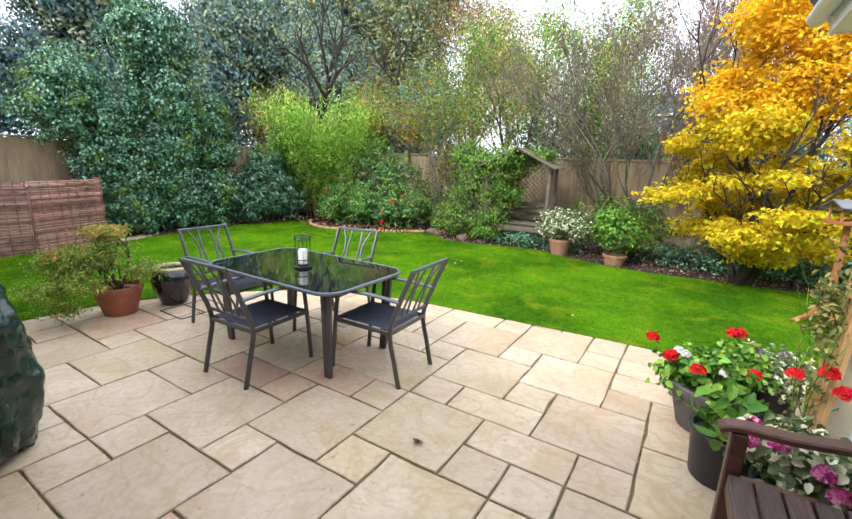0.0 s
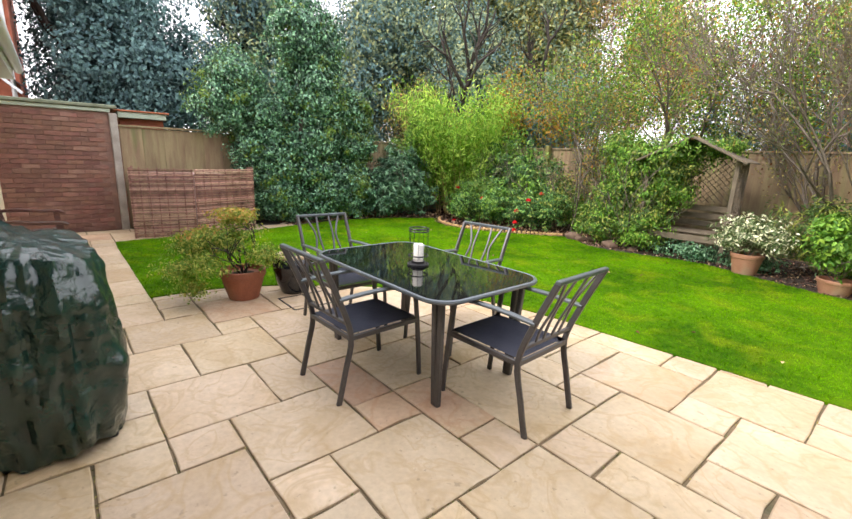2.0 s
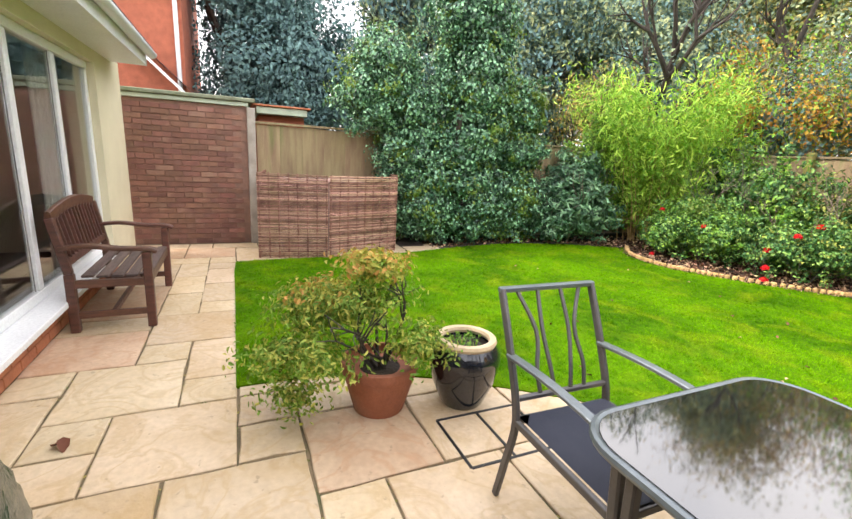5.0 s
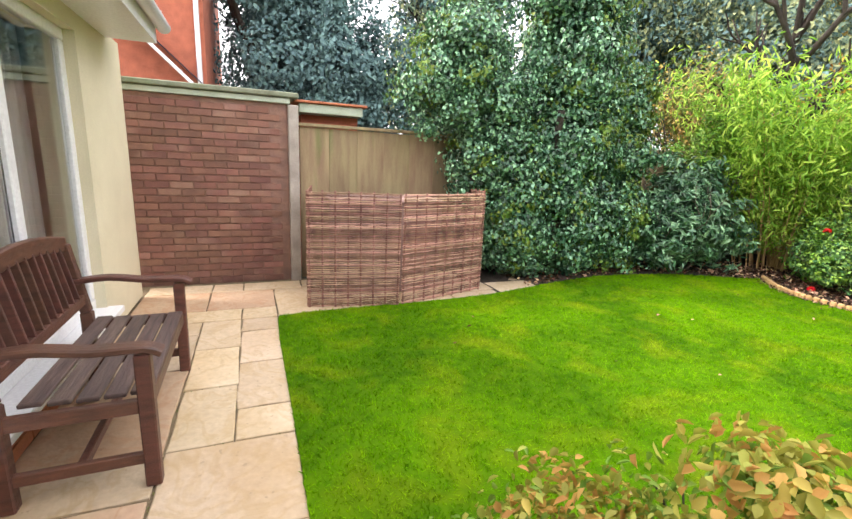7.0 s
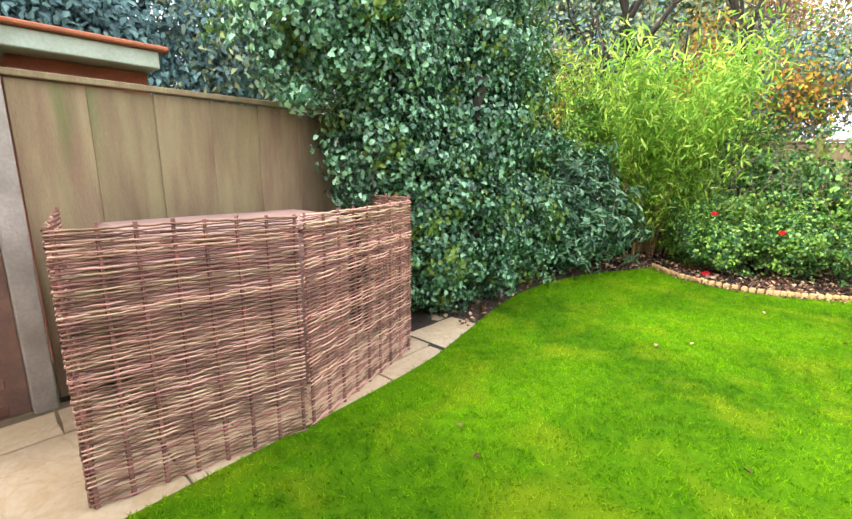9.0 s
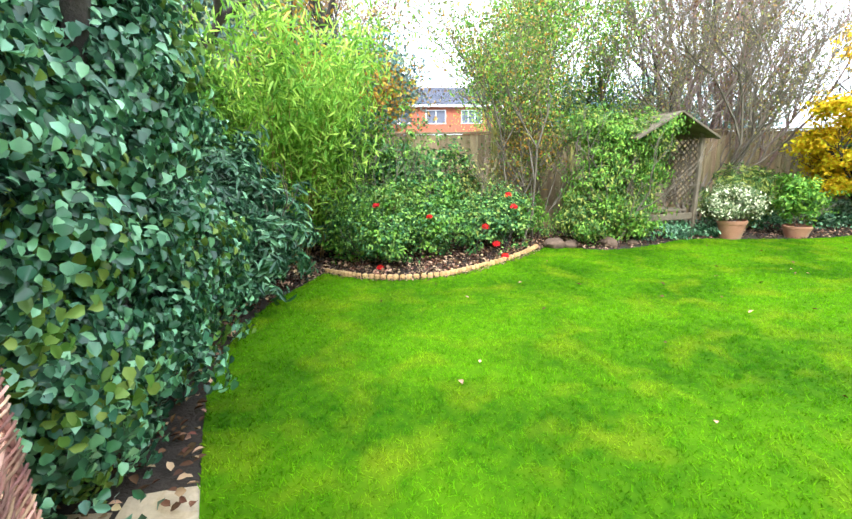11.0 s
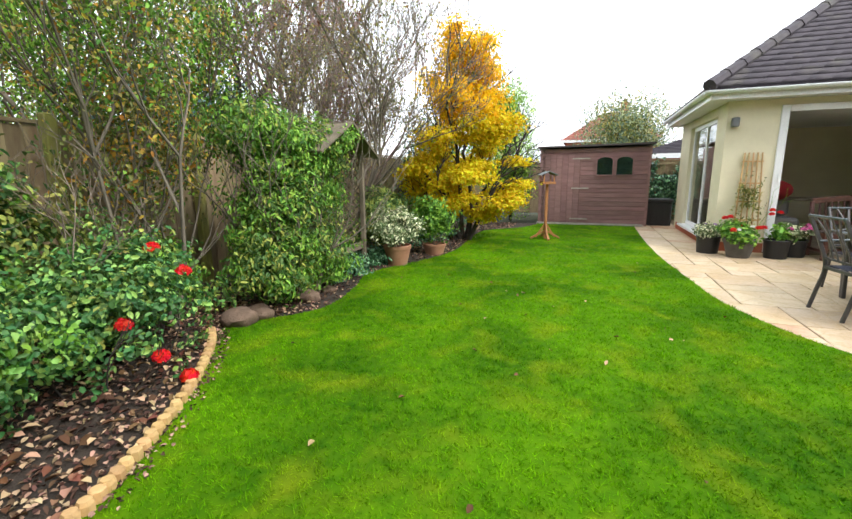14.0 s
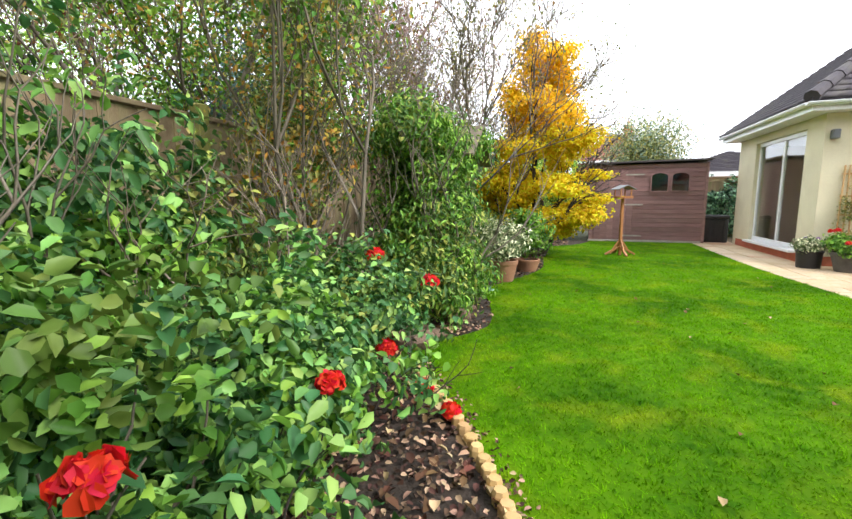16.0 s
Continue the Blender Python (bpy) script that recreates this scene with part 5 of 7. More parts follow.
for s in (-1, 1):
    bx(bm, (-0.16, s * 0.125 - 0.006, 1.136), (0.16, s * 0.125 + 0.006, 1.165), 0.002)
    bx(bm, (s * 0.155 - 0.006, -0.118, 1.136), (s * 0.155 + 0.006, 0.118, 1.165), 0.002)
part("tray", bm, "orangewood", bt)
for sx in (-1, 1):
    for sy in (-1, 1):
        bm = bmesh.new()
        beam(bm, (sx * 0.13, sy * 0.1, 1.136), (sx * 0.13, sy * 0.1, 1.31), 0.02, 0.02, 0.002, up=(1, 0, 0))
        part("roof_post", bm, "orangewood", bt)
for s in (-1, 1):
    bm = bmesh.new()
    beam(bm, (-0.19, s * 0.085, 1.335), (0.19, s * 0.085, 1.335), 0.2, 0.014, 0.002)
    ob = part("roof_board", bm, "lead", bt, "grey felted roof board")
    bmesh_m = pose(0, s * 0.085, 1.335, s * -24, 0, 0) @ pose(0, -s * 0.085, -1.335)
    ob.data.transform(bmesh_m)

# shed
shed = thing("garden_shed", (5.86, 7.02, 0.0), 0, "brown stained wooden garden shed with two small arched windows", "shed")
SW, SD, SH = 1.33, 1.9, 2.02
nb = 17
for i in range(nb):
    z = 0.05 + (SH - 0.06) * i / nb
    for y0, y1 in ((-SW, SW),):
        bm = bmesh.new()
        beam(bm, (0.008, y0, z + 0.052), (0.008, y1, z + 0.052), 0.104, 0.02, 0.004, up=(1, 0, 0))
        ob = part("board", bm, "shedwood", shed)
for i in range(nb):
    z = 0.05 + (SH - 0.06) * i / nb
    bm = bmesh.new()
    beam(bm, (0.02, -SW, z + 0.052), (SD, -SW, z + 0.052), 0.02, 0.104, 0.004)
    part("side_board", bm, "shedwood", shed)
bm = bmesh.new()
bx(bm, (0.02, -SW + 0.01, 0.02), (SD, SW - 0.01, SH - 0.03))
part("shell", bm, "shedwood", shed)
for y in (-SW, SW):
    bm = bmesh.new()
    bx(bm, (-0.012, y - 0.03, 0.0), (0.035, y + 0.03, SH), 0.003)
    part("corner_post", bm, "shedwood", shed)
bm = bmesh.new()
sheet(bm, [(-0.12, -SW - 0.1), (SD + 0.1, -SW - 0.1), (SD + 0.1, SW + 0.1), (-0.12, SW + 0.1)], SH + 0.01, SH + 0.05)
for v_ in bm.verts:
    v_.co.z += -0.02 + (v_.co.y + SW) * -0.012 + 0.05
part("roof", bm, "rooffelt", shed, "brown felted roof edge")
bm = bmesh.new()
bx(bm, (-0.012, 0.315, 0.055), (-0.004, 1.24, 1.855), 0.002)
sd = part("door", bm, "shedwood", shed, "boarded shed door with pale hinges")
for i in range(6):
    bm = bmesh.new()
    bx(bm, (-0.03, 0.32 + i * 0.152, 0.06), (-0.013, 0.32 + i * 0.152 + 0.146, 1.85), 0.004)
    part("door_board", bm, "shedwood", sd)
for z in (0.14, 0.95, 1.72):
    bm = bmesh.new()
    bx(bm, (-0.04, 0.08, z), (-0.031, 0.52, z + 0.035), 0.001)
    part("hinge", bm, "concrete", sd, "pale metal strap hinge")
for y0 in (-0.95, -0.48):
    bm = bmesh.new()
    pts = [(y0, 1.3), (y0 + 0.4, 1.3), (y0 + 0.4, 1.68)] + [(y0 + 0.2 + 0.2 * math.cos(a), 1.68 + 0.1 * math.sin(a)) for a in [math.pi * k / 6 for k in range(1, 6)]] + [(y0, 1.68)]
    vs0 = [bm.verts.new((-0.02, y, z)) for y, z in pts]
    vs1 = [bm.verts.new((-0.004, y, z)) for y, z in pts]
    bm.faces.new(vs0)
    bm.faces.new(vs1)
    for i in range(len(pts)):
        bm.faces.new((vs0[i], vs0[(i + 1) % len(pts)], vs1[(i + 1) % len(pts)], vs1[i]))
    wd = part("window", bm, "blackglass", shed, "small dark arched shed window")
    bm = bmesh.new()
    ring = [(-0.024, y, z) for y, z in pts]
    for p, q in zip(ring, ring[1:] + ring[:1]):
        beam(bm, p, q, 0.03, 0.02, 0.002, up=(1, 0, 0))
    part("window_frame", bm, "shedwood", wd)
bm = bmesh.new()
bx(bm, (5.76, 5.75, -0.03), (5.84, 8.4, 0.05), 0.006)
part("sleeper", bm, "concrete", label="pale kerb along the front of the shed")
bpy.data.objects["sleeper"]["category"] = "kerb"
box = thing("storage_box", (6.45, 5.36, 0), 0, "dark grey plastic garden storage box beside the shed", "storage box")
bm = bmesh.new()
bx(bm, (-0.28, -0.3, 0.0), (0.28, 0.3, 0.6), 0.015)
part("body", bm, "blackpot", box)
for k in range(5):
    bm = bmesh.new()
    bx(bm, (-0.292, -0.26 + k * 0.115, 0.04), (-0.281, -0.2 + k * 0.115, 0.55), 0.003)
    part("rib", bm, "blackpot", box)
bm = bmesh.new()
bx(bm, (-0.3, -0.32, 0.603), (0.3, 0.32, 0.69), 0.02)
part("lid", bm, "blackpot", box)

# arbour seat
arb = thing("arbour", (-1.76, 9.97, 0), 4, "weathered wooden arbour seat with a pitched roof and lattice sides", "arbour")
AW, AD = 0.63, 0.62
for sx in (-1, 1):
    for y in (0, AD):
        bm = bmesh.new()
        beam(bm, (sx * AW, y, 0), (sx * AW, y, 1.64), 0.06, 0.06, 0.006, up=(1, 0, 0))
        part("post", bm, "greywood", arb)
    bm = bmesh.new()
    for i in range(-9, 14):
        for s in (-1, 1):
            y0, z0 = (0.0, 0.5 + i * 0.1)
            y1, z1 = AD, 0.5 + i * 0.1 + s * AD
            lo, hi = 0.5, 1.58
            if min(z0, z1) < lo or max(z0, z1) > hi:
                dz = (z1 - z0)
                ta, tb = sorted(((lo - z0) / dz, (hi - z0) / dz))
                ta, tb = max(0, ta), min(1, tb)
                if tb - ta < 0.05:
                    continue
            else:
                ta, tb = 0, 1
            beam(bm, (sx * AW + s * 0.006, y0 + (y1 - y0) * ta, z0 + (z1 - z0) * ta), (sx * AW + s * 0.006, y0 + (y1 - y0) * tb, z0 + (z1 - z0) * tb), 0.008, 0.02, 0)
    part("lattice", bm, "greywood", arb, "diamond lattice side panel")
for i in range(3):
    bm = bmesh.new()
    bx(bm, (-AW + 0.032, AD - 0.02, 0.5 + i * 0.13), (AW - 0.032, AD, 0.5 + i * 0.13 + 0.09), 0.004)
    part("back_board", bm, "greywood", arb)
bm = bmesh.new()
for i in range(-7, 14):
    for s in (-1, 1):
        x0, w_ = -AW + 0.03, 2 * AW - 0.06
        z0 = 0.9 + i * 0.1 + (0 if s > 0 else 0.6)
        ta, tb = sorted(((0.9 - z0) / (s * w_), (1.6 - z0) / (s * w_)))
        ta, tb = max(0, ta), min(1, tb)
        if tb - ta > 0.04:
            beam(bm, (x0 + w_ * ta, AD - 0.012 + s * 0.006, z0 + s * w_ * ta), (x0 + w_ * tb, AD - 0.012 + s * 0.006, z0 + s * w_ * tb), 0.02, 0.008, 0)
part("back_lattice", bm, "greywood", arb, "diamond lattice back panel")
for i in range(4):
    bm = bmesh.new()
    bx(bm, (-AW + 0.035, 0.1 + i * 0.12, 0.42), (AW - 0.035, 0.2 + i * 0.12, 0.445), 0.003)
    part("seat_slat", bm, "greywood", arb)
bm = bmesh.new()
bx(bm, (-AW + 0.032, 0.0, 0.3), (AW - 0.032, 0.03, 0.4), 0.003)
part("front_board", bm, "greywood", arb)
for s in (-1, 1):
    for i in range(5):
        bm = bmesh.new()
        t0, t1 = i / 5, (i + 1) / 5
        p0 = Vector((s * (AW + 0.12) * (1 - t0), -0.15, 1.57 + 0.36 * t0))
        p1 = Vector((s * (AW + 0.12) * (1 - t1), -0.15, 1.57 + 0.36 * t1))
        mid = (p0 + p1) / 2
        ob_m = Matrix.Translation(mid) @ Matrix.Rotation(s * math.atan2(0.36, AW + 0.12), 4, "Y")
        bx(bm, (-0.1, 0, -0.008), (0.1, AD + 0.3, 0.008), 0.002, ob_m)
        part("roof_board", bm, "greywood", arb)
    bm = bmesh.new()
    beam(bm, (s * (AW + 0.14), -0.16, 1.55), (0, -0.16, 1.935), 0.03, 0.1, 0.004, up=(0, 1, 0))
    part("bargeboard", bm, "greywood", arb)

# wicker hurdles round the corner


def hurdle(p, q, h, label):
    p, q = Vector((*p, 0)), Vector((*q, 0))
    ln = (q - p).length
    top = thing("willow_hurdle", p, math.degrees(math.atan2(q.y - p.y, q.x - p.x)), label, "hurdle", "woven willow hurdles")
    n = max(3, round(ln / 0.13))
    g = random.Random(int(ln * 100))
    for i in range(n + 1):
        bm = bmesh.new()
        x = ln * i / n
        tube(bm, [(x, 0, 0.0), (x + g.gauss(0, 0.004), 0, h + g.uniform(-0.015, 0.012))], [0.010, 0.008], 6)
        part("stake", bm, "wicker", top)
    verts, idx = [], []
    rows = int(h / 0.0102)
    for r in range(rows):
        z = 0.012 + r * (h - 0.015) / rows
        rr = g.uniform(0.0034, 0.0054)
        m = n * 5
        prev = None
        off = g.uniform(-0.004, 0.004)
        ph = g.uniform(-0.4, 0.4)
        wave = g.uniform(-0.0035, 0.0035)
        for k in range(m + 1):
            x = -0.02 + (ln + 0.04) * k / m
            y = 0.008 * math.cos(math.pi * (x / (ln / n) + (r % 2))) + off * 0.5
            zz = z + wave * math.sin(x * 5 + ph * 9) + g.gauss(0, 0.0012)
            b = len(verts)
            for a in range(4):
                verts.append((x, y + rr * math.cos(a * math.pi / 2), zz + rr * math.sin(a * math.pi / 2)))
            if prev is not None:
                for a in range(4):
                    idx += [prev + a, prev + (a + 1) % 4, b + (a + 1) % 4, b + a]
            prev = b
    raw("weave", verts, 4, idx, "wicker", top, "horizontally woven brown willow rods", "stuff")
    return top


hurdle((-7.32, 3.10), (-7.17, 3.94), 1.12, "brown woven willow hurdle panel standing on the slabs")
hurdle((-7.17, 4.00), (-7.50, 5.04), 1.12, "brown woven willow hurdle panel, its far end by the ivy")
hurdle((-8.3, 3.25), (-7.35, 3.09), 1.12, "short end panel of woven willow")
hurdle((-8.32, 5.14), (-7.52, 5.05), 1.14, "far end panel of woven willow beside the ivy")
cbin = thing("compost_bin", (-7.9, 4.0, 0), 0, "faded pinkish brown bin behind the willow hurdles", "bin")
bm = bmesh.new()
bx(bm, (-0.32, -0.57, 0.0), (0.32, 0.57, 0.97), 0.02)
part("body", bm, "faded", cbin)
bm = bmesh.new()
bx(bm, (-0.35, -0.6, 0.973), (0.35, 0.6, 1.03), 0.02)
part("lid", bm, "faded", cbin)

# rocks
for x, y, s in ((-2.8, 9.8, 0.14), (-3.3, 9.98, 0.1), (-2.4, 9.78, 0.08), (-3.62, 9.92, 0.16), (-3.42, 9.84, 0.11)):
    bm = bmesh.new()
    bmesh.ops.create_icosphere(bm, subdivisions=3, radius=s)
    for v_ in bm.verts:
        v_.co *= 1 + 0.35 * noise.noise(v_.co * 9 + Vector((x, y, 0)))
        v_.co.z *= 0.62
    ob = part("rock", bm, "rock", smooth=True)
    ob.location = (x, y, s * 0.3)
    tagged(ob, "rounded brown stone at the edge of the flower bed", "rock", "edge stones")

# ---- planting ----


def mass(name, at, label, material, blobs, n, size, seed, cat="shrub", group="", segs=None, bark="bark", **k):
    """A shrub or tree: stems and a crown of separate leaves. blobs are given round its foot."""
    top = thing(name, (*at, 0), 0, label, cat, group)
    if segs:
        limbs("trunk", segs, bark, top, kind="stuff")
    mats = material if isinstance(material, list) else [(material, 1.0)]
    for j, (mt, share) in enumerate(mats):
        tuft = k.get("tuft")
        if tuft:
            p, d = clumped(blobs, int(n * share), tuft[0], tuft[1], seed + j, k.get("shell", 0.3), k.get("rough", 0.3), k.get("gap", 0.2), k.get("gscale", 1.0))
            if j == 0:
                p2, d2 = blob_points(blobs, int(n * share * 0.22), seed + 9, 0.5, 0.1, 0.0)
                mid = np.array([b[:3] for b in blobs]).mean(0)
                p, d = np.vstack([p, mid + (p2 - mid) * 0.78]), np.vstack([d, d2])
        else:
            p, d = blob_points(blobs, int(n * share), seed + j, k.get("shell", 0.45), k.get("rough", 0.28), k.get("gap", 0.35), k.get("gscale", 1.0))
        leaves("foliage", p, d + [0, 0, k.get("lift", 0.25)], size, size * k.get("width", 0.6), mt, top, droop=k.get("droop", 0.6), jitter=k.get("jitter", 0.5), seed=seed + j, oval=group != "trees behind the fence")
    return top


def stem_set(n, r, height, radius, seed, lean=0.3, depth=3, spread=0.5, kids=3, rise=0.1):
    segs, tips = [], []
    for i in range(n):
        a = 2 * math.pi * i / max(n, 1) + seed
        s, t = branches((r * math.cos(a), r * math.sin(a), -0.02), (lean * math.cos(a), lean * math.sin(a), 1), height, radius, depth, spread, kids, seed * 31 + i, 0.12, rise)
        segs += s
        tips += t
    return segs, tips


# ivy on old trunks along the left fence
IVY = {"shell": 0.3, "rough": 0.3, "gap": 0.1, "width": 0.85, "droop": 0.9, "jitter": 0.4, "lift": 0.1, "tuft": (34, 0.16)}
sg, _ = stem_set(2, 0.1, 1.5, 0.06, 3, 0.0, 0)
mass("ivy_column", (-8.15, 5.1), "dense dark green ivy over the end of the fence", [("ivy", 0.85), ("ivy_young", 0.15)],
     [(0, 0.12, 1.5, 0.33, 0.3, 0.6), (0, 0.25, 0.7, 0.3, 0.25, 0.65), (0, -0.3, 2.4, 0.5, 0.55, 0.6), (0, -0.05, 2.8, 0.5, 0.5, 0.5), (0, 0.3, 2.15, 0.5, 0.45, 0.7), (0.05, 0.5, 1.4, 0.45, 0.4, 0.7), (0.1, 0.7, 0.6, 0.4, 0.45, 0.65)], 36000, 0.048, 21, "ivy", "ivy-covered trunks", sg, "bark_dark", **IVY)
sg, _ = stem_set(3, 0.15, 2.2, 0.08, 4, 0.0, 0)
mass("ivy_column", (-8.1, 6.45), "tall trunk smothered in dark glossy ivy", [("ivy", 0.87), ("ivy_young", 0.13)],
     [(0, -0.1, 3.75, 0.5, 0.6, 0.6), (0, 0.3, 3.5, 0.5, 0.5, 0.6), (0.0, 0.1, 2.7, 0.55, 0.68, 0.9), (0.05, 0.0, 1.7, 0.55, 0.65, 0.8), (0.1, -0.25, 0.7, 0.45, 0.75, 0.8), (0.12, 0.5, 0.6, 0.4, 0.55, 0.7)], 52000, 0.055, 22, "ivy", "ivy-covered trunks", sg, "bark_dark", **IVY)
sg, _ = stem_set(3, 0.15, 1.5, 0.07, 5, 0.02, 0)
mass("ivy_column", (-8.2, 7.55), "lower ivy-covered trunk with yellowing new leaves", [("ivy", 0.72), ("ivy_young", 0.28)],
     [(0, 0, 2.35, 0.42, 0.45, 0.5), (0, 0, 1.6, 0.45, 0.5, 0.7), (0.1, 0, 0.7, 0.45, 0.55, 0.75)], 18000, 0.056, 23, "ivy", "ivy-covered trunks", sg, "bark_dark", **IVY)
sg, _ = stem_set(6, 0.2, 0.7, 0.02, 6, 0.5, 2)
mass("laurel_bush", (-7.85, 8.6), "rounded dark green laurel bush with long glossy leaves", "laurel",
     [(0, 0, 0.75, 0.6, 0.72, 0.65), (-0.15, 0.3, 1.25, 0.5, 0.5, 0.42), (0.25, 0.35, 0.6, 0.5, 0.5, 0.5), (0.15, -0.35, 0.42, 0.45, 0.45, 0.36)], 8500, 0.125, 24, "shrub", "", sg, shell=0.4, gap=0.1, width=0.3, droop=0.15, jitter=0.45, tuft=(13, 0.12))
sg, _ = stem_set(6, 0.2, 1.0, 0.02, 61, 0.3, 2)
mass("shrub", (-8.3, 9.9), "fresh green leafy shrub behind the laurel", [("green", 0.7), ("ivy_young", 0.3)],
     [(0, -0.6, 1.3, 0.45, 0.5, 0.7), (0.1, -0.2, 2.0, 0.4, 0.45, 0.45), (0.1, 0.1, 1.2, 0.5, 0.6, 0.9)], 8000, 0.085, 25, "shrub", "", sg, shell=0.5, gap=0.2, width=0.38, droop=0.3, jitter=0.6, tuft=(16, 0.15))

# bamboo clump
bam = thing("bamboo_clump", (-7.5, 10.45, 0), 0, "tall bright yellow-green bamboo clump with arching canes", "bamboo")
g = random.Random(6)
segs, tips = [], []
for i in range(70):
    a, r = g.uniform(0, 6.28), g.uniform(0, 0.55)
    p = Vector((r * math.cos(a), r * math.sin(a), 0))
    d = Vector((math.cos(a) * 0.17, math.sin(a) * 0.17, 1)).normalized()
    hgt = g.uniform(2.0, 3.5) - 1.6 * max(0.0, math.cos(a)) * r
    for k in range(8):
        q = p + d * hgt / 8
        segs.append((p, q, 0.011 * (1 - k / 10), 0.011 * (1 - (k + 1) / 10)))
        d = (d + Vector((math.cos(a) * 0.05, math.sin(a) * 0.05, -0.015 * k)) + Vector((g.gauss(0, .03), g.gauss(0, .03), 0))).normalized()
        p = q
        if k > 0:
            tips += [q] * (1 if k < 4 else 3)
limbs("cane", segs, "palewood", bam, kind="stuff")
p, d = near_tips(tips, 16000, 0.17, 5)
leaves("foliage", p, d, 0.15, 0.026, "bamboo", bam, droop=0.7, jitter=0.8, seed=6)

# rose and shrub bed
sg, tp = stem_set(9, 0.3, 0.33, 0.008, 8, 0.5, 2, 0.6)
rose = thing("rose_bush", (-5.9, 9.85, 0), 0, "sprawling rose bush with dark green leaves and red blooms", "rose bush", "rose bushes")
limbs("stem", sg, "bark_dark", rose, kind="stuff")
p, d = clumped([(0, 0, 0.5, 0.75, 0.55, 0.42), (-0.3, 0.2, 0.72, 0.5, 0.45, 0.32), (0.3, -0.2, 0.5, 0.4, 0.35, 0.35), (-0.35, -0.5, 0.42, 0.4, 0.32, 0.36)], 14000, 12, 0.085, 31, 0.7, 0.35, 0.35, 1.6)
cut = int(len(p) * 0.7)
leaves("foliage", p[:cut], d[:cut] + [0, 0, 0.3], 0.046, 0.032, "rose_leaf", rose, droop=0.3, jitter=0.5, seed=31)
leaves("young_foliage", p[cut:], d[cut:] + [0, 0, 0.3], 0.044, 0.032, "green", rose, droop=0.3, jitter=0.6, seed=41)
rose_top, _ = blob_points([(-0.2, -0.1, 0.85, 0.6, 0.4, 0.2)], 500, 44, 0.9)
leaves("young_foliage", rose_top, _ + [0, 0, 0.4], 0.05, 0.036, "ivy_young", rose, droop=0.3, jitter=0.8, seed=42)
blooms(rose, "rose_bloom", [(-0.43, -0.55, 0.8), (-0.42, -0.62, 0.05), (0.25, -0.45, 0.62)], 0.045, "red", 80)
rose2 = thing("rose_bush", (-4.75, 9.95, 0), 0, "leafy rose bush with bright red blooms by the log edging", "rose bush", "rose bushes")
sg, tp = stem_set(9, 0.3, 0.33, 0.008, 9, 0.5, 2, 0.6)
limbs("stem", sg, "bark_dark", rose2, kind="stuff")
p, d = clumped([(0, 0, 0.42, 0.8, 0.5, 0.36), (0.3, 0.2, 0.62, 0.45, 0.45, 0.32)], 8500, 12, 0.085, 32, 0.7, 0.35, 0.35, 1.6)
cut = int(len(p) * 0.75)
leaves("foliage", p[:cut], d[:cut] + [0, 0, 0.3], 0.046, 0.032, "rose_leaf", rose2, droop=0.3, jitter=0.5, seed=32)
leaves("young_foliage", p[cut:], d[cut:] + [0, 0, 0.3], 0.044, 0.032, "midgreen", rose2, droop=0.3, jitter=0.6, seed=33)
blooms(rose2, "rose_bloom", [(0.34, -0.1, 0.81), (0.28, -0.45, 0.68), (-0.08, -0.35, 0.42), (0.02, -0.5, 0.2), (0.1, -0.62, 0.06)], 0.056, "red", 90)
mass("hydrangea", (-6.35, 9.85), "leafy green shrub at the front of the bed", [("green", 0.35), ("rose_leaf", 0.65)], [(0, 0.1, 0.42, 0.55, 0.45, 0.4), (-0.3, 0.3, 0.6, 0.35, 0.35, 0.35)], 9000, 0.05, 33, "shrub", "bed shrubs", stem_set(6, 0.15, 0.4, 0.012, 10, 0.5, 2)[0], shell=0.5, gap=0.25, tuft=(14, 0.11))
mass("shrub", (-6.2, 10.85), "tall dark green mixed shrub against the fence", [("rose_leaf", 0.6), ("green", 0.4)], [(0, 0, 1.0, 0.9, 0.45, 1.0), (0.8, 0, 0.8, 0.8, 0.45, 0.8)], 11000, 0.07, 34, "shrub", "bed shrubs", stem_set(8, 0.4, 0.8, 0.015, 11, 0.3, 3)[0], shell=0.6, gap=0.4, tuft=(16, 0.14))
mass("shrub", (-4.7, 10.95), "straggly thin shrub with bare stems against the fence", [("midgreen", 0.7), ("olive_leaf", 0.3)], [(0, 0, 0.75, 0.9, 0.4, 0.7)], 3500, 0.06, 35, "shrub", "bed shrubs", stem_set(12, 0.5, 0.8, 0.012, 12, 0.35, 3, 0.7)[0], "bark_pale", shell=0.7, gap=0.6)
mass("fern", (-3.9, 10.8), "green fern-like undergrowth at the back of the bed", "green", [(0, 0, 0.4, 0.6, 0.4, 0.4)], 2500, 0.08, 36, "shrub", "bed shrubs", None, shell=0.6, gap=0.2, width=0.3)

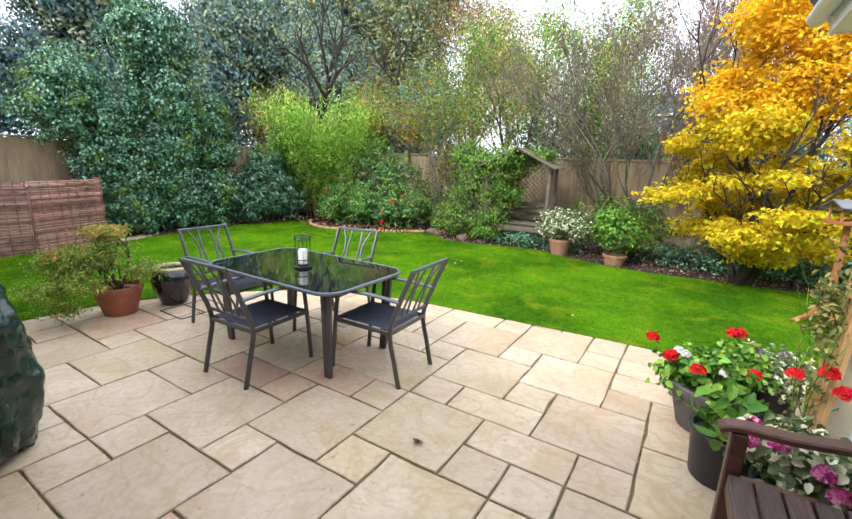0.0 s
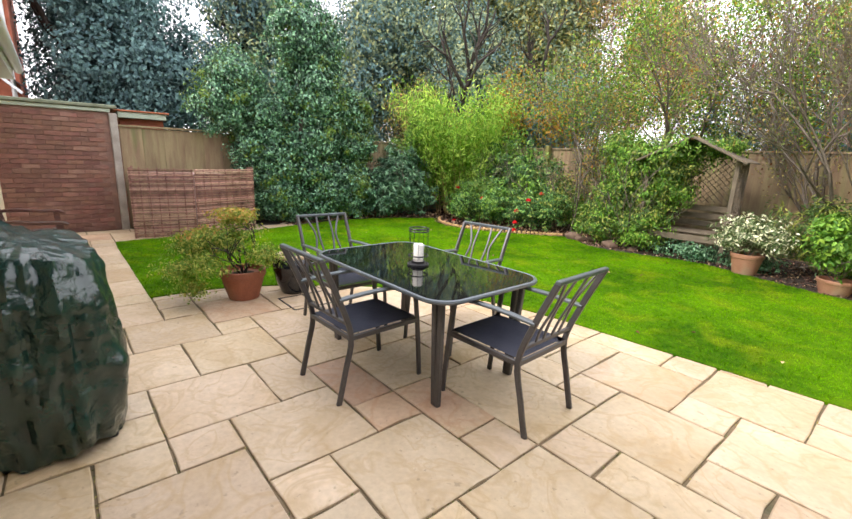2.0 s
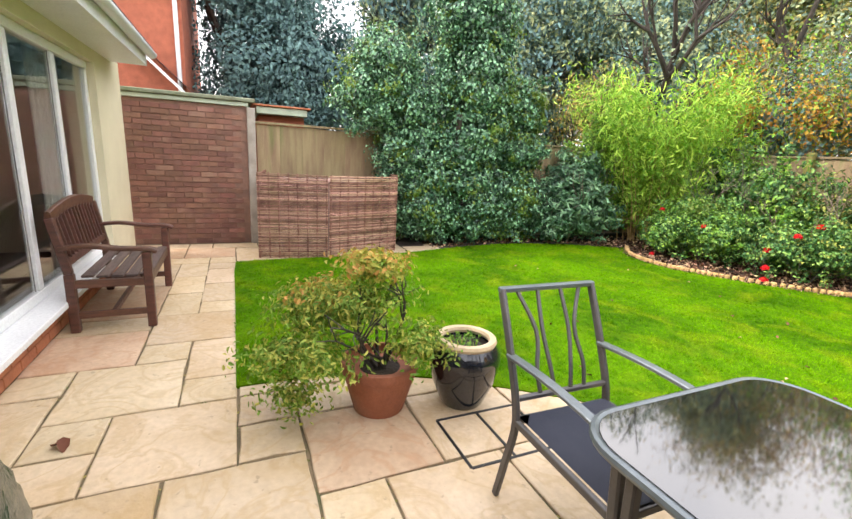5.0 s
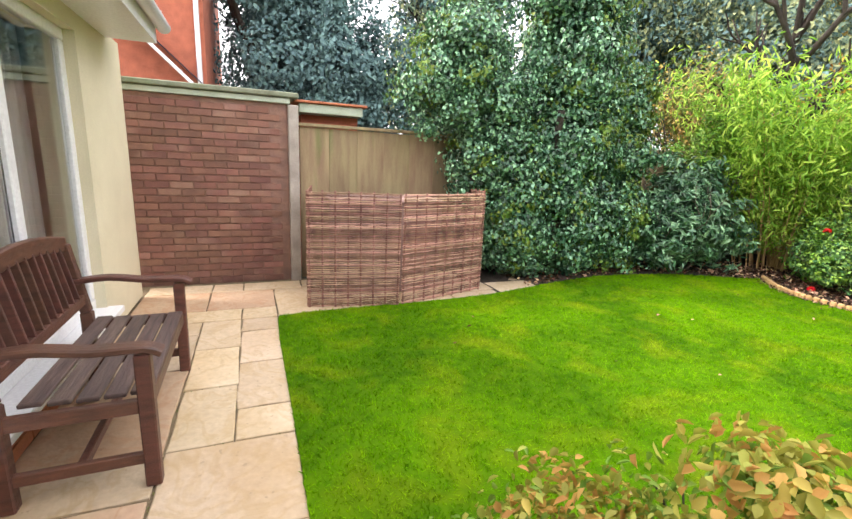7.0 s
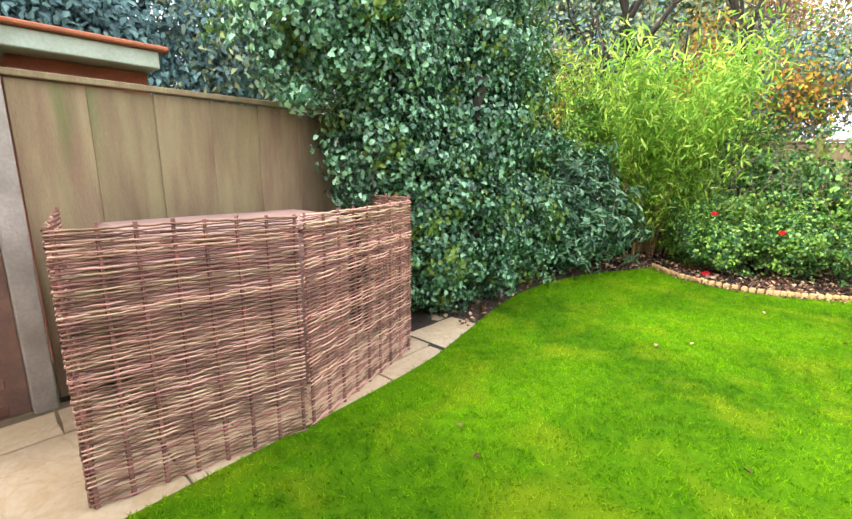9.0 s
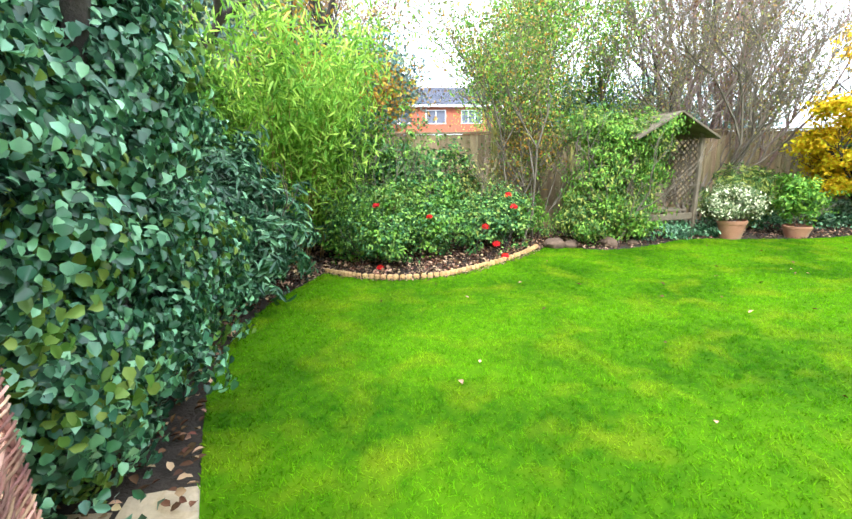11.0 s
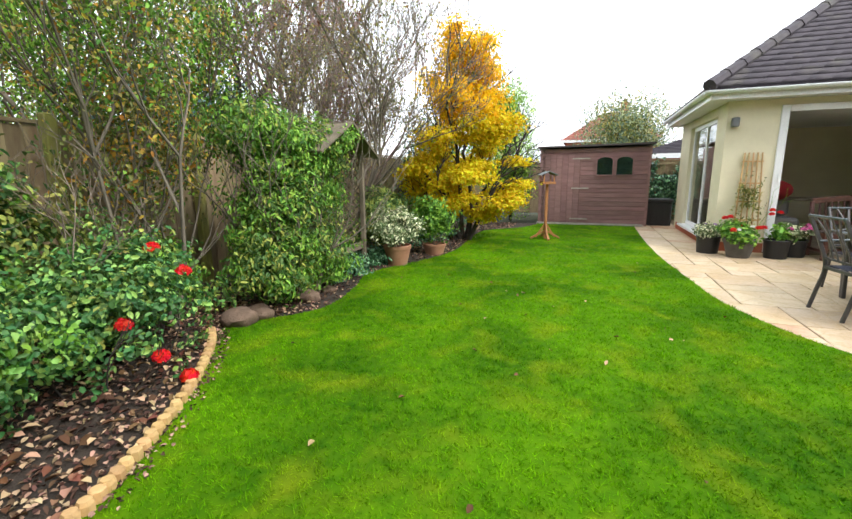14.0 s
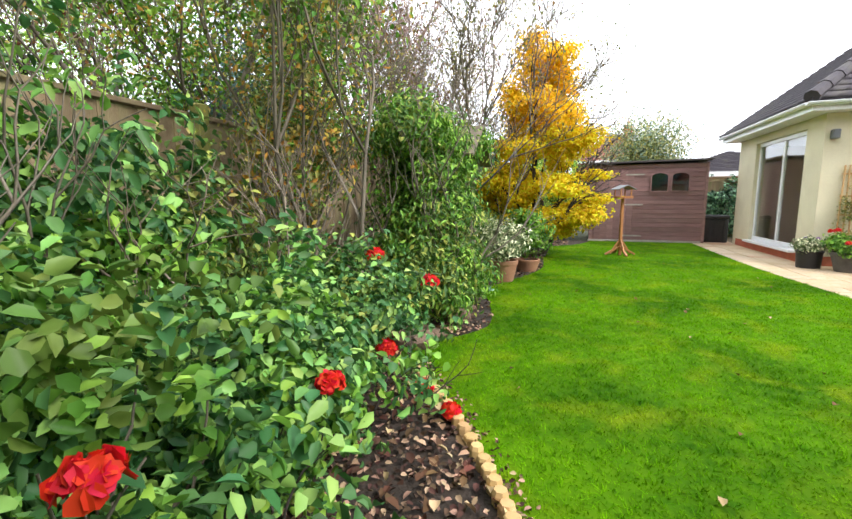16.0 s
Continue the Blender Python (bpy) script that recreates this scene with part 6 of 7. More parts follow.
sg, tips = stem_set(3, 0.14, 1.5, 0.026, 13, 0.22, 4, 0.5, 3, 0.12)
tr = thing("young_tree", (-3.95, 10.45, 0), 0, "slender multi-stemmed tree with thin yellowing autumn leaves", "tree", "garden trees")
limbs("trunk", sg, "bark", tr)
p, d = near_tips(tips, 6200, 0.19, 14)
leaves("foliage", p[:2600], d[:2600], 0.046, 0.028, "olive_leaf", tr, droop=0.5, jitter=0.8, seed=14)
leaves("foliage", p[2600:5400], d[2600:5400], 0.05, 0.03, "green", tr, droop=0.5, jitter=0.8, seed=15)
leaves("autumn_foliage", p[5400:], d[5400:], 0.046, 0.03, "orange_leaf", tr, droop=0.5, jitter=0.8, seed=16)

sg, _ = stem_set(7, 0.25, 0.9, 0.02, 15, 0.4, 3)
mass("climber_bush", (-2.7, 10.1), "big leafy green climber spilling over the arbour", [("midgreen", 0.45), ("green", 0.55)],
     [(0, 0.05, 0.8, 0.6, 0.5, 0.6), (0.1, 0.1, 1.5, 0.6, 0.5, 0.45), (0.7, 0.05, 1.68, 0.5, 0.45, 0.24), (0.75, 0.0, 1.2, 0.28, 0.3, 0.4), (-0.4, -0.15, 0.4, 0.45, 0.4, 0.35), (0.35, -0.15, 0.4, 0.4, 0.4, 0.36), (-0.3, 0.1, 1.75, 0.35, 0.35, 0.25), (1.2, 0.4, 1.8, 0.35, 0.35, 0.14)], 30000, 0.06, 37, "shrub", "", sg, shell=0.45, rough=0.32, gap=0.1, width=0.42, droop=0.8, jitter=0.5, tuft=(22, 0.15))
mass("rose_shrub", (-3.6, 10.9), "loose shrub with greenish yellow leaves against the fence", [("olive_leaf", 0.6), ("orange_leaf", 0.25), ("green", 0.15)], [(0, 0, 1.6, 0.7, 0.5, 0.8)], 3600, 0.05, 38, "shrub", "", stem_set(5, 0.2, 1.0, 0.02, 16, 0.3, 3)[0], shell=0.7, gap=0.5)
mass("fern", (0.35, 10.35), "large green fern behind the terracotta pots", "midgreen", [(-0.2, 0, 0.6, 0.9, 0.45, 0.5)], 6500, 0.11, 39, "fern", "", None, shell=0.7, gap=0.2, width=0.18, droop=0.5)
mass("undergrowth", (-1.6, 9.85), "low dark ivy growing under the arbour seat", "laurel", [(0, 0.15, 0.12, 0.65, 0.3, 0.18), (0.9, 0.1, 0.12, 0.4, 0.25, 0.16)], 2500, 0.05, 88, "shrub", "", None, shell=0.8, gap=0.3)
mass("undergrowth", (2.6, 10.4), "low dark green undergrowth below the yellow maple", "laurel", [(0, 0, 0.15, 2.2, 0.7, 0.28)], 8000, 0.06, 40, "shrub", "", None, shell=0.8, gap=0.4)

# yellow maple
maple = thing("japanese_maple", (2.05, 9.42, 0), 0, "Japanese maple in brilliant yellow and orange autumn leaf", "tree", "garden trees")
sg, tips = stem_set(3, 0.08, 1.15, 0.05, 17, 0.45, 4, 0.6, 3, 0.05)
sg2, tips2 = stem_set(2, 0.06, 1.9, 0.05, 18, 0.1, 3, 0.5, 3, 0.2)
limbs("trunk", sg + sg2, "bark_dark", maple)
tiers = []
g = random.Random(3)
for i in range(95):
    z = g.uniform(0.5, 4.1)
    rmax = np.interp(z, [0.4, 1.0, 1.8, 2.6, 3.3, 4.1], [1.1, 1.45, 1.45, 1.1, 0.85, 0.35])
    a, r = g.uniform(0, 6.283), rmax * g.uniform(0.25, 0.95)
    tiers.append((r * math.cos(a), r * 0.78 * math.sin(a), z, g.uniform(0.25, 0.5), g.uniform(0.25, 0.45), g.uniform(0.12, 0.24)))
low_t = [t for t in tiers if t[2] < 2.3]
high_t = [t for t in tiers if t[2] >= 2.3]
p, d = blob_points(low_t, 26000, 51, 0.9, 0.3, 0.0)
leaves("foliage", p, d * [0.4, 0.4, 0.6] + [0, 0, 0.7], 0.075, 0.045, "maple_y", maple, droop=0.45, jitter=0.45, seed=51)
p, d = blob_points(high_t, 15000, 52, 0.9, 0.3, 0.0)
leaves("orange_foliage", p, d * [0.4, 0.4, 0.6] + [0, 0, 0.7], 0.075, 0.045, "maple_o", maple, droop=0.45, jitter=0.45, seed=52)


# trees behind the fence
def bare_tree(at, label, height, radius, seed, n, size, mats, bark="bark", depth=5, stems=3, lean=0.25, spread=0.45, around=0.15, name="tree", least=0.0, rise=0.14, kids=3):
    top = thing(name, (*at, 0), 0, label, "tree", "trees behind the fence")
    sg, tips = stem_set(stems, 0.2, height, radius, seed, lean, depth, spread, kids, rise)
    limbs("trunk", sg, bark, top, least=least)
    if n:
        p, d = near_tips(tips, n, around, seed)
        a = 0
        for j, (mt, share) in enumerate(mats):
            b = a + int(n * share)
            leaves("foliage", p[a:b], d[a:b], size, size * 0.6, mt, top, droop=0.7, jitter=0.8, seed=seed + j, oval=False)
            a = b
    return top


bare_tree((0.1, 11.25), "dense grey twiggy shrub tree, nearly bare, with a few olive leaves", 1.7, 0.04, 61, 9000, 0.045, [("olive_leaf", 0.8), ("russet", 0.2)], "bark", 6, 7, 0.4, 0.5, 0.16, "twiggy_tree", 0.0035, 0.1, 3)
bare_tree((1.5, 11.9), "dense purplish grey twiggy shrub tree behind the maple", 1.8, 0.05, 69, 3000, 0.05, [("russet", 0.6), ("olive_leaf", 0.4)], "twig_red", 5, 6, 0.25, 0.42, 0.15, "twiggy_tree", 0.0045, 0.16)
bare_tree((1.3, 13.2), "tall bare tree with fine purplish twigs and a few russet leaves", 2.6, 0.1, 62, 2600, 0.07, [("russet", 1.0)], "twig_red", 6, 3, 0.2, 0.5, 0.15, "bare_tree", 0.006, 0.1)
bare_tree((-8.0, 19.5), "tall silver birch in thinning brown and yellow leaf", 3.2, 0.1, 63, 26000, 0.1, [("birch", 0.75), ("russet", 0.15), ("orange_leaf", 0.1)], "twig_red", 6, 4, 0.2, 0.45, 0.34, "birch", 0.005, 0.0, 3)
bare_tree((-8.8, 26.5), "far hazy grey birch with thin brown leaf", 3.8, 0.12, 68, 9000, 0.16, [("birch", 0.5), ("wood_leaf", 0.5)], "bark_pale", 5, 3, 0.12, 0.4, 0.45, "birch", 0.01, 0.05)
bare_tree((-9.8, 17.0), "tall birch with hanging brown twigs", 3.0, 0.1, 64, 9000, 0.1, [("birch", 0.6), ("olive_leaf", 0.4)], "bark_pale", 5, 2, 0.15, 0.42, 0.3, "birch", 0.006, 0.02)
bare_tree((-6.7, 12.3), "young birch with orange autumn leaves", 1.5, 0.045, 65, 5000, 0.085, [("orange_leaf", 0.75), ("green", 0.25)], "bark_pale", 4, 3, 0.2, 0.45, 0.2, "birch", 0.005, 0.12)
bare_tree((-1.6, 14.6), "bushy tree with grey branches and thin russet leaves", 2.4, 0.06, 66, 4500, 0.08, [("olive_leaf", 0.6), ("russet", 0.4)], "bark", 5, 4, 0.35, 0.45, 0.2, "tree", 0.005, 0.1)
bare_tree((-2.2, 12.5), "leafy tree with yellow-green and orange leaves overhanging the fence", 2.1, 0.05, 67, 17000, 0.065, [("green", 0.55), ("bamboo", 0.2), ("olive_leaf", 0.15), ("orange_leaf", 0.1)], "bark", 4, 3, 0.25, 0.5, 0.22, "tree", 0.004, 0.14)


def leafy_tree(at, label, blobs, n, size, mats, seed, trunk=(2.5, 0.18), gap=0.4, name="tree", **k):
    sg, _ = stem_set(1, 0.0, trunk[0], trunk[1], seed, 0.05, 4, 0.55, 3, 0.12)
    return mass(name, at, label, mats, blobs, n, size, seed, "tree", "trees behind the fence", sg, "bark_dark", gap=gap, **k)


leafy_tree((-17.0, 3.8), "tall dark blue-green conifer", [(0, 0, 3.2, 2.3, 2.3, 2.6), (0, 0, 6.0, 2.1, 2.1, 2.2), (0.6, 1.8, 3.5, 1.6, 1.6, 2.2), (0, 0, 8.4, 1.5, 1.5, 1.8)], 60000, 0.15, [("dark_leaf", 1.0)], 71, (3.0, 0.2), 0.12, "conifer", shell=0.7)
leafy_tree((-13.2, 10.5), "dark woodland tree behind the garages", [(0, 0, 3.4, 2.0, 2.0, 2.2), (0.5, 1, 5.5, 2.0, 2.0, 2.0), (0, -0.5, 1.6, 2.2, 2.4, 1.5)], 36000, 0.14, [("wood_leaf", 0.6), ("dark_leaf", 0.4)], 72, shell=0.7)
leafy_tree((-12.0, 14.5), "tall green-brown woodland tree", [(0, 0, 4.5, 2.4, 2.2, 2.8), (0.5, 0.5, 7.0, 2.0, 2.0, 1.8), (1.2, -0.8, 3.0, 2.0, 1.6, 2.0)], 38000, 0.15, [("wood_leaf", 0.55), ("olive_leaf", 0.3), ("dark_leaf", 0.15)], 73, gap=0.5, shell=0.8)
leafy_tree((-9.6, 12.8), "dense woodland tree with small dull green leaves", [(0, 0, 3.4, 1.9, 1.6, 2.0), (0.8, 0, 2.2, 1.8, 1.2, 1.6), (-0.6, 0, 5.0, 1.5, 1.4, 1.4)], 32000, 0.11, [("wood_leaf", 0.7), ("dark_leaf", 0.3)], 74, gap=0.4, shell=0.7)
leafy_tree((-6.6, 12.9), "dark green holly-like tree behind the bamboo", [(0, 0, 2.2, 1.5, 0.9, 1.5), (0.8, 0.2, 2.9, 0.9, 0.8, 0.9)], 12000, 0.09, [("dark_leaf", 0.5), ("wood_leaf", 0.5)], 75, gap=0.4, shell=0.7)
leafy_tree((-9.5, 10.6), "tall shrub with brown and yellow-green foliage", [(0, 0, 2.6, 1.1, 0.8, 1.0), (0.7, 0, 1.8, 1.0, 0.7, 1.0)], 9000, 0.08, [("olive_leaf", 0.5), ("birch", 0.3), ("ivy_young", 0.2)], 76, (1.2, 0.06), gap=0.4, shell=0.7)
leafy_tree((-1.2, 17.5), "yellow-green conifer behind the fence", [(0, 0, 3.0, 1.5, 1.5, 2.0), (0, 0, 5.2, 1.0, 1.0, 1.6), (0, 0, 6.9, 0.6, 0.6, 1.0)], 20000, 0.07, [("bamboo", 0.5), ("green", 0.5)], 77, (2.2, 0.1), gap=0.3, shell=0.6)
leafy_tree((2.8, 15.5), "dark evergreen hedge tree behind the fence", [(0, 0, 2.2, 2.4, 1.2, 1.7), (2.6, 0, 1.8, 1.6, 1.0, 1.4), (-2.6, 0, 1.8, 1.6, 1.0, 1.3)], 20000, 0.1, [("dark_leaf", 0.5), ("wood_leaf", 0.5)], 78, gap=0.4, shell=0.7)
leafy_tree((4.2, 11.0), "green shrub tree behind the yellow maple", [(0, 0, 1.4, 1.2, 0.6, 1.3), (1.4, 0, 1.6, 1.0, 0.6, 1.3)], 10000, 0.09, [("green", 0.4), ("laurel", 0.6)], 79, (1.0, 0.06), gap=0.3, shell=0.6)
leafy_tree((-1.7, 13.0), "dark green shrub tree behind the arbour fence", [(0, 0, 2.0, 1.1, 0.7, 1.2), (1.3, 0.2, 1.9, 1.0, 0.6, 1.0)], 14000, 0.075, [("dark_leaf", 0.4), ("midgreen", 0.6)], 87, (1.2, 0.06), gap=0.3, shell=0.6)
leafy_tree((6.7, 9.3), "tall bright green bamboo-like tree beside the shed", [(0, 0, 1.6, 0.9, 0.8, 1.5), (0, 0.1, 3.1, 0.9, 0.8, 1.1), (-0.9, 0.6, 2.3, 0.8, 0.6, 1.4)], 20000, 0.11, [("green", 0.4), ("bamboo", 0.6)], 80, (1.6, 0.05), gap=0.35, shell=0.8, width=0.25)
leafy_tree((-16.5, 8.3), "tall dull green woodland tree", [(0, 0, 3.6, 2.4, 2.2, 2.4), (0, 0.4, 6.6, 2.2, 2.1, 2.0), (0, 0, 9.0, 1.5, 1.5, 1.4)], 36000, 0.17, [("wood_leaf", 0.5), ("dark_leaf", 0.5)], 83, (3.2, 0.2), gap=0.35, shell=0.8)
leafy_tree((-15.0, 13.5), "tall yellowing woodland tree", [(0, 0, 4.6, 2.6, 2.2, 2.6), (0, 0.4, 7.8, 2.2, 2.1, 2.0)], 30000, 0.17, [("wood_leaf", 0.5), ("olive_leaf", 0.5)], 84, (3.2, 0.2), gap=0.4, shell=0.8)
leafy_tree((-8.2, 15.6), "tall dull green woodland tree with brown tints", [(0, 0, 4.0, 1.5, 1.4, 2.4), (-0.6, 0.4, 6.6, 1.5, 1.4, 1.8), (-1.8, 0, 5.2, 1.5, 1.4, 2.0)], 30000, 0.13, [("wood_leaf", 0.6), ("olive_leaf", 0.4)], 85, (2.6, 0.14), gap=0.4, shell=0.8)
leafy_tree((-11.2, 18.5), "very tall thin birch crown", [(0, 0, 6.5, 2.6, 2.0, 3.0), (2.0, 0, 8.5, 2.0, 1.8, 2.2)], 26000, 0.14, [("birch", 0.5), ("olive_leaf", 0.5)], 86, (3.4, 0.14), gap=0.6, shell=0.9)
leafy_tree((17.5, 5.6), "round thin-leaved tree beyond the shed", [(0, 0, 3.7, 2.4, 2.4, 1.7), (0.5, 0, 2.6, 2.0, 2.2, 1.3)], 16000, 0.13, [("wood_leaf", 0.5), ("olive_leaf", 0.5)], 81, (2.0, 0.12), gap=0.6, shell=0.9)
mass("ivy_hedge", (7.7, 5.0), "dark ivy trained over a trellis between the shed and the house", "ivy", [(0, 0.3, 0.9, 0.3, 0.5, 0.8), (0, -0.5, 0.8, 0.3, 0.5, 0.8)], 4500, 0.08, 82, "ivy", "", None, width=0.85, gap=0.3)

# ---- houses beyond ----


def far_house(name, at, turn, w, d, h, rise, wall, tile, label, wins, hip=False, chim=None, trimc="upvc"):
    top = thing(name, (*at, 0), turn, label, "house", "neighbouring houses")
    bm = bmesh.new()
    bx(bm, (-w / 2, 0, 0), (w / 2, d, h))
    part("wall", bm, wall, top)
    bm = bmesh.new()
    o = 0.35
    e = [bm.verts.new(c) for c in ((-w / 2 - o, -o, h), (w / 2 + o, -o, h), (w / 2 + o, d + o, h), (-w / 2 - o, d + o, h))]
    inset = d / 2 if hip else -o
    r = [bm.verts.new((-w / 2 + inset, d / 2, h + rise)), bm.verts.new((w / 2 - inset, d / 2, h + rise))]
    bm.faces.new((e[0], e[1], r[1], r[0]))
    bm.faces.new((e[2], e[3], r[0], r[1]))
    bm.faces.new((e[1], e[2], r[1]))
    bm.faces.new((e[3], e[0], r[0]))
    bm.faces.new(e[::-1])
    part("roof", bm, tile, top)
    rows = []
    n = 16
    verts, idx = [], []
    for k in range(n):
        t0, t1 = k / n, (k + 1.04) / n
        for t, zz in ((t0, 0.06), (t1, 0.02)):
            ins = inset + o
            verts.append((-w / 2 - o + ins * t, -o + (d / 2 + o) * t, h + rise * t + zz))
            verts.append((w / 2 + o - ins * t, -o + (d / 2 + o) * t, h + rise * t + zz))
        b = len(verts) - 4
        idx += [b, b + 1, b + 3, b + 2]
        verts.append((-w / 2 - o + (inset + o) * t0, -o + (d / 2 + o) * t0, h + rise * t0))
        verts.append((w / 2 + o - (inset + o) * t0, -o + (d / 2 + o) * t0, h + rise * t0))
        idx += [b, b + 1, b + 5, b + 4]
    raw("tile_course", verts, 4, idx, tile, top, kind="stuff")
    bm = bmesh.new()
    bx(bm, (-w / 2 - o, -o - 0.08, h - 0.16), (w / 2 + o, -o, h + 0.02))
    part("gutter", bm, trimc, top)
    for x0, x1, z0, z1 in wins:
        bm = bmesh.new()
        bx(bm, (x0, -0.05, z0), (x1, 0.0, z0 + 0.07))
        bx(bm, (x0, -0.05, z1 - 0.07), (x1, 0.0, z1))
        m_ = max(1, round((x1 - x0) / 0.7))
        for k in range(m_ + 1):
            xx = x0 + (x1 - x0 - 0.07) * k / m_
            bx(bm, (xx, -0.048, z0 + 0.072), (xx + 0.07, -0.002, z1 - 0.072))
        wn_ = part("window", bm, "upvc", top, "white framed window")
        bm = bmesh.new()
        bx(bm, (x0 + 0.05, -0.024, z0 + 0.05), (x1 - 0.05, -0.002, z1 - 0.05))
        part("pane", bm, "slate", wn_)
    if chim:
        bm = bmesh.new()
        bx(bm, (chim - 0.3, d / 2 - 0.3, h + rise - 0.6), (chim + 0.3, d / 2 + 0.3, h + rise + 0.7), 0.02)
        tube(bm, [(chim, d / 2, h + rise + 0.7), (chim, d / 2, h + rise + 1.0)], 0.12, 8)
        part("chimney", bm, "brick_red", top)
    return top


far_house("brick_house", (1.5, 40), 0, 11.6, 7, 5.65, 1.9, "brick_red", "slate", "red brick house with a blue-grey slate roof and white windows",
          [(-3.6, -1.9, 4.2, 5.3), (-0.6, 1.1, 4.2, 5.3), (2.4, 4.2, 4.2, 5.3), (-5.3, -4.4, 4.2, 5.3), (-2.5, 2.5, 2.6, 3.4)], False, 5.3)
far_house("brick_house", (30, 5.9), -90, 6.4, 5.5, 4.0, 2.3, "brick_red", "rooftile_red", "orange-red brick house with a red hipped roof", [(-2, -0.8, 2.2, 3.2)], True, 1.0)
far_house("bungalow", (13.0, 2.6), -90, 5, 5, 2.1, 1.0, "brick_red", "rooftile", "low house with a dark roof and white guttering behind the shed", [(1.0, 2.4, 1.0, 2.0)], True)
nb_ = thing("neighbour_house", (-14.0, 0.2, 0), 0, "tall red brick house with white bargeboards and a white downpipe", "house", "neighbouring houses")
bm = bmesh.new()
bx(bm, (-6, -7.0, 0), (0, 1.62, 7.0))
part("wall", bm, "brick_red", nb_)
bm = bmesh.new()
beam(bm, (0.5, 0.0 - 0.9, 5.0), (0.5, 1.65, 2.55), 0.06, 0.2, 0.004, up=(1, 0, 0))
part("bargeboard", bm, "upvc", nb_)
bm = bmesh.new()
vs = [bm.verts.new(c) for c in ((0.62, -0.85, 5.1), (0.62, 1.8, 2.6), (-0.0, 1.8, 2.6), (-0.0, -0.85, 5.1))]
bm.faces.new(vs)
bmesh.ops.solidify(bm, geom=bm.faces[:], thickness=0.06)
part("porch_roof", bm, "slate", nb_)
bm = bmesh.new()
tube(bm, [(0.08, 1.5, 2.0), (0.08, 1.5, 6.6)], 0.05, 8)
part("downpipe", bm, "upvc", nb_, smooth=True)
bm = bmesh.new()
bx(bm, (0.0, -7.0, 4.75), (0.12, 1.7, 4.9), 0.01)
part("fascia", bm, "upvc", nb_)

# room seen through the open doorway
tb = thing("dining_table", (4.3, 3.2, 0.07), 0, "dining table with a red cloth inside the room", "table")
bm = bmesh.new()
bx(bm, (-0.5, -0.8, 0.72), (0.5, 0.8, 0.76), 0.01)
part("tabletop", bm, "greywood", tb)
for sx in (-1, 1):
    for sy in (-1, 1):
        bm = bmesh.new()
        beam(bm, (sx * 0.42, sy * 0.7, 0), (sx * 0.42, sy * 0.7, 0.72), 0.06, 0.06, 0.004, up=(1, 0, 0))
        part("leg", bm, "greywood", tb)
bm = bmesh.new()
bmesh.ops.create_icosphere(bm, subdivisions=3, radius=0.28)
for v_ in bm.verts:
    v_.co.z = v_.co.z * 0.7
    v_.co *= 1 + 0.2 * noise.noise(v_.co * 4)
ob = part("cushion", bm, "redcloth", smooth=True)
ob.location = (3.7, 3.75, 1.0)
tagged(ob, "red cushion heaped on a chair inside the doorway", "cushion")
ch = thing("armchair", (3.7, 3.75, 0.07), 0, "low armchair just inside the doorway", "chair")
bm = bmesh.new()
bx(bm, (-0.35, -0.35, 0.0), (0.35, 0.35, 0.42), 0.05)
bx(bm, (0.2, -0.35, 0.422), (0.38, 0.35, 0.78), 0.05)
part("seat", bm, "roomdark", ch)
bm = bmesh.new()
bx(bm, (HB - 0.11, 4.86, 2.05), (HB - 0.002, 4.96, 2.2), 0.015)
ob = part("wall_lamp", bm, "lead")
tagged(ob, "small pale wall lamp under the eaves at the corner", "lamp")
# old leaf lying on the slabs
leaves("dead_leaf", np.array([[0.15, 3.56, 0.014], [0.17, 3.57, 0.02]]), np.array([[0, 0.3, 1.0], [0.3, 0, 1.0]]), 0.07, 0.05, "litter", label="curled dead leaf lying on the slabs", droop=0, jitter=0.3, seed=2, kind="")

man = thing("inspection_cover", (-3.04, 4.06, 0), 0, "recessed inspection cover set flush in the slabs", "manhole cover")
for p, q in (((-0.2, -0.25), (0.2, -0.25)), ((0.2, -0.25), (0.2, 0.25)), ((0.2, 0.25), (-0.2, 0.25)), ((-0.2, 0.25), (-0.2, -0.25)), ((-0.2, 0.0), (0.2, 0.0))):
    bm = bmesh.new()
    beam(bm, (*p, 0.001), (*q, 0.001), 0.016, 0.006, 0.001)
    part("frame_bar", bm, "blackmetal", man)
leaves("dead_leaf", np.array([[-3.62, 2.02, 0.014], [-3.6, 2.05, 0.02]]), np.array([[0, 0.3, 1.0], [0.3, 0, 1.0]]), 0.07, 0.05, "litter", label="curled brown leaf lying on the slabs", droop=0, jitter=0.3, seed=5, kind="")
# moss and dirt in the joints
g = np.random.default_rng(31)
n = 2600
k = g.integers(0, 2, n)
px_, py_ = GX + g.integers(-6, 22, n) * PX + g.random(n) * PX * (k == 0), GY + g.integers(0, 15, n) * PY + g.random(n) * PY * (k == 1)
p = np.stack([px_ + g.normal(0, 0.003, n), py_ + g.normal(0, 0.003, n), np.full(n, -0.010)], 1)
leaves("joint_moss", p, np.tile([0, 0, 1.0], (n, 1)), 0.016, 0.01, "olive_leaf", label="tiny moss tufts in the joints between slabs", droop=0, jitter=0.4, seed=9)

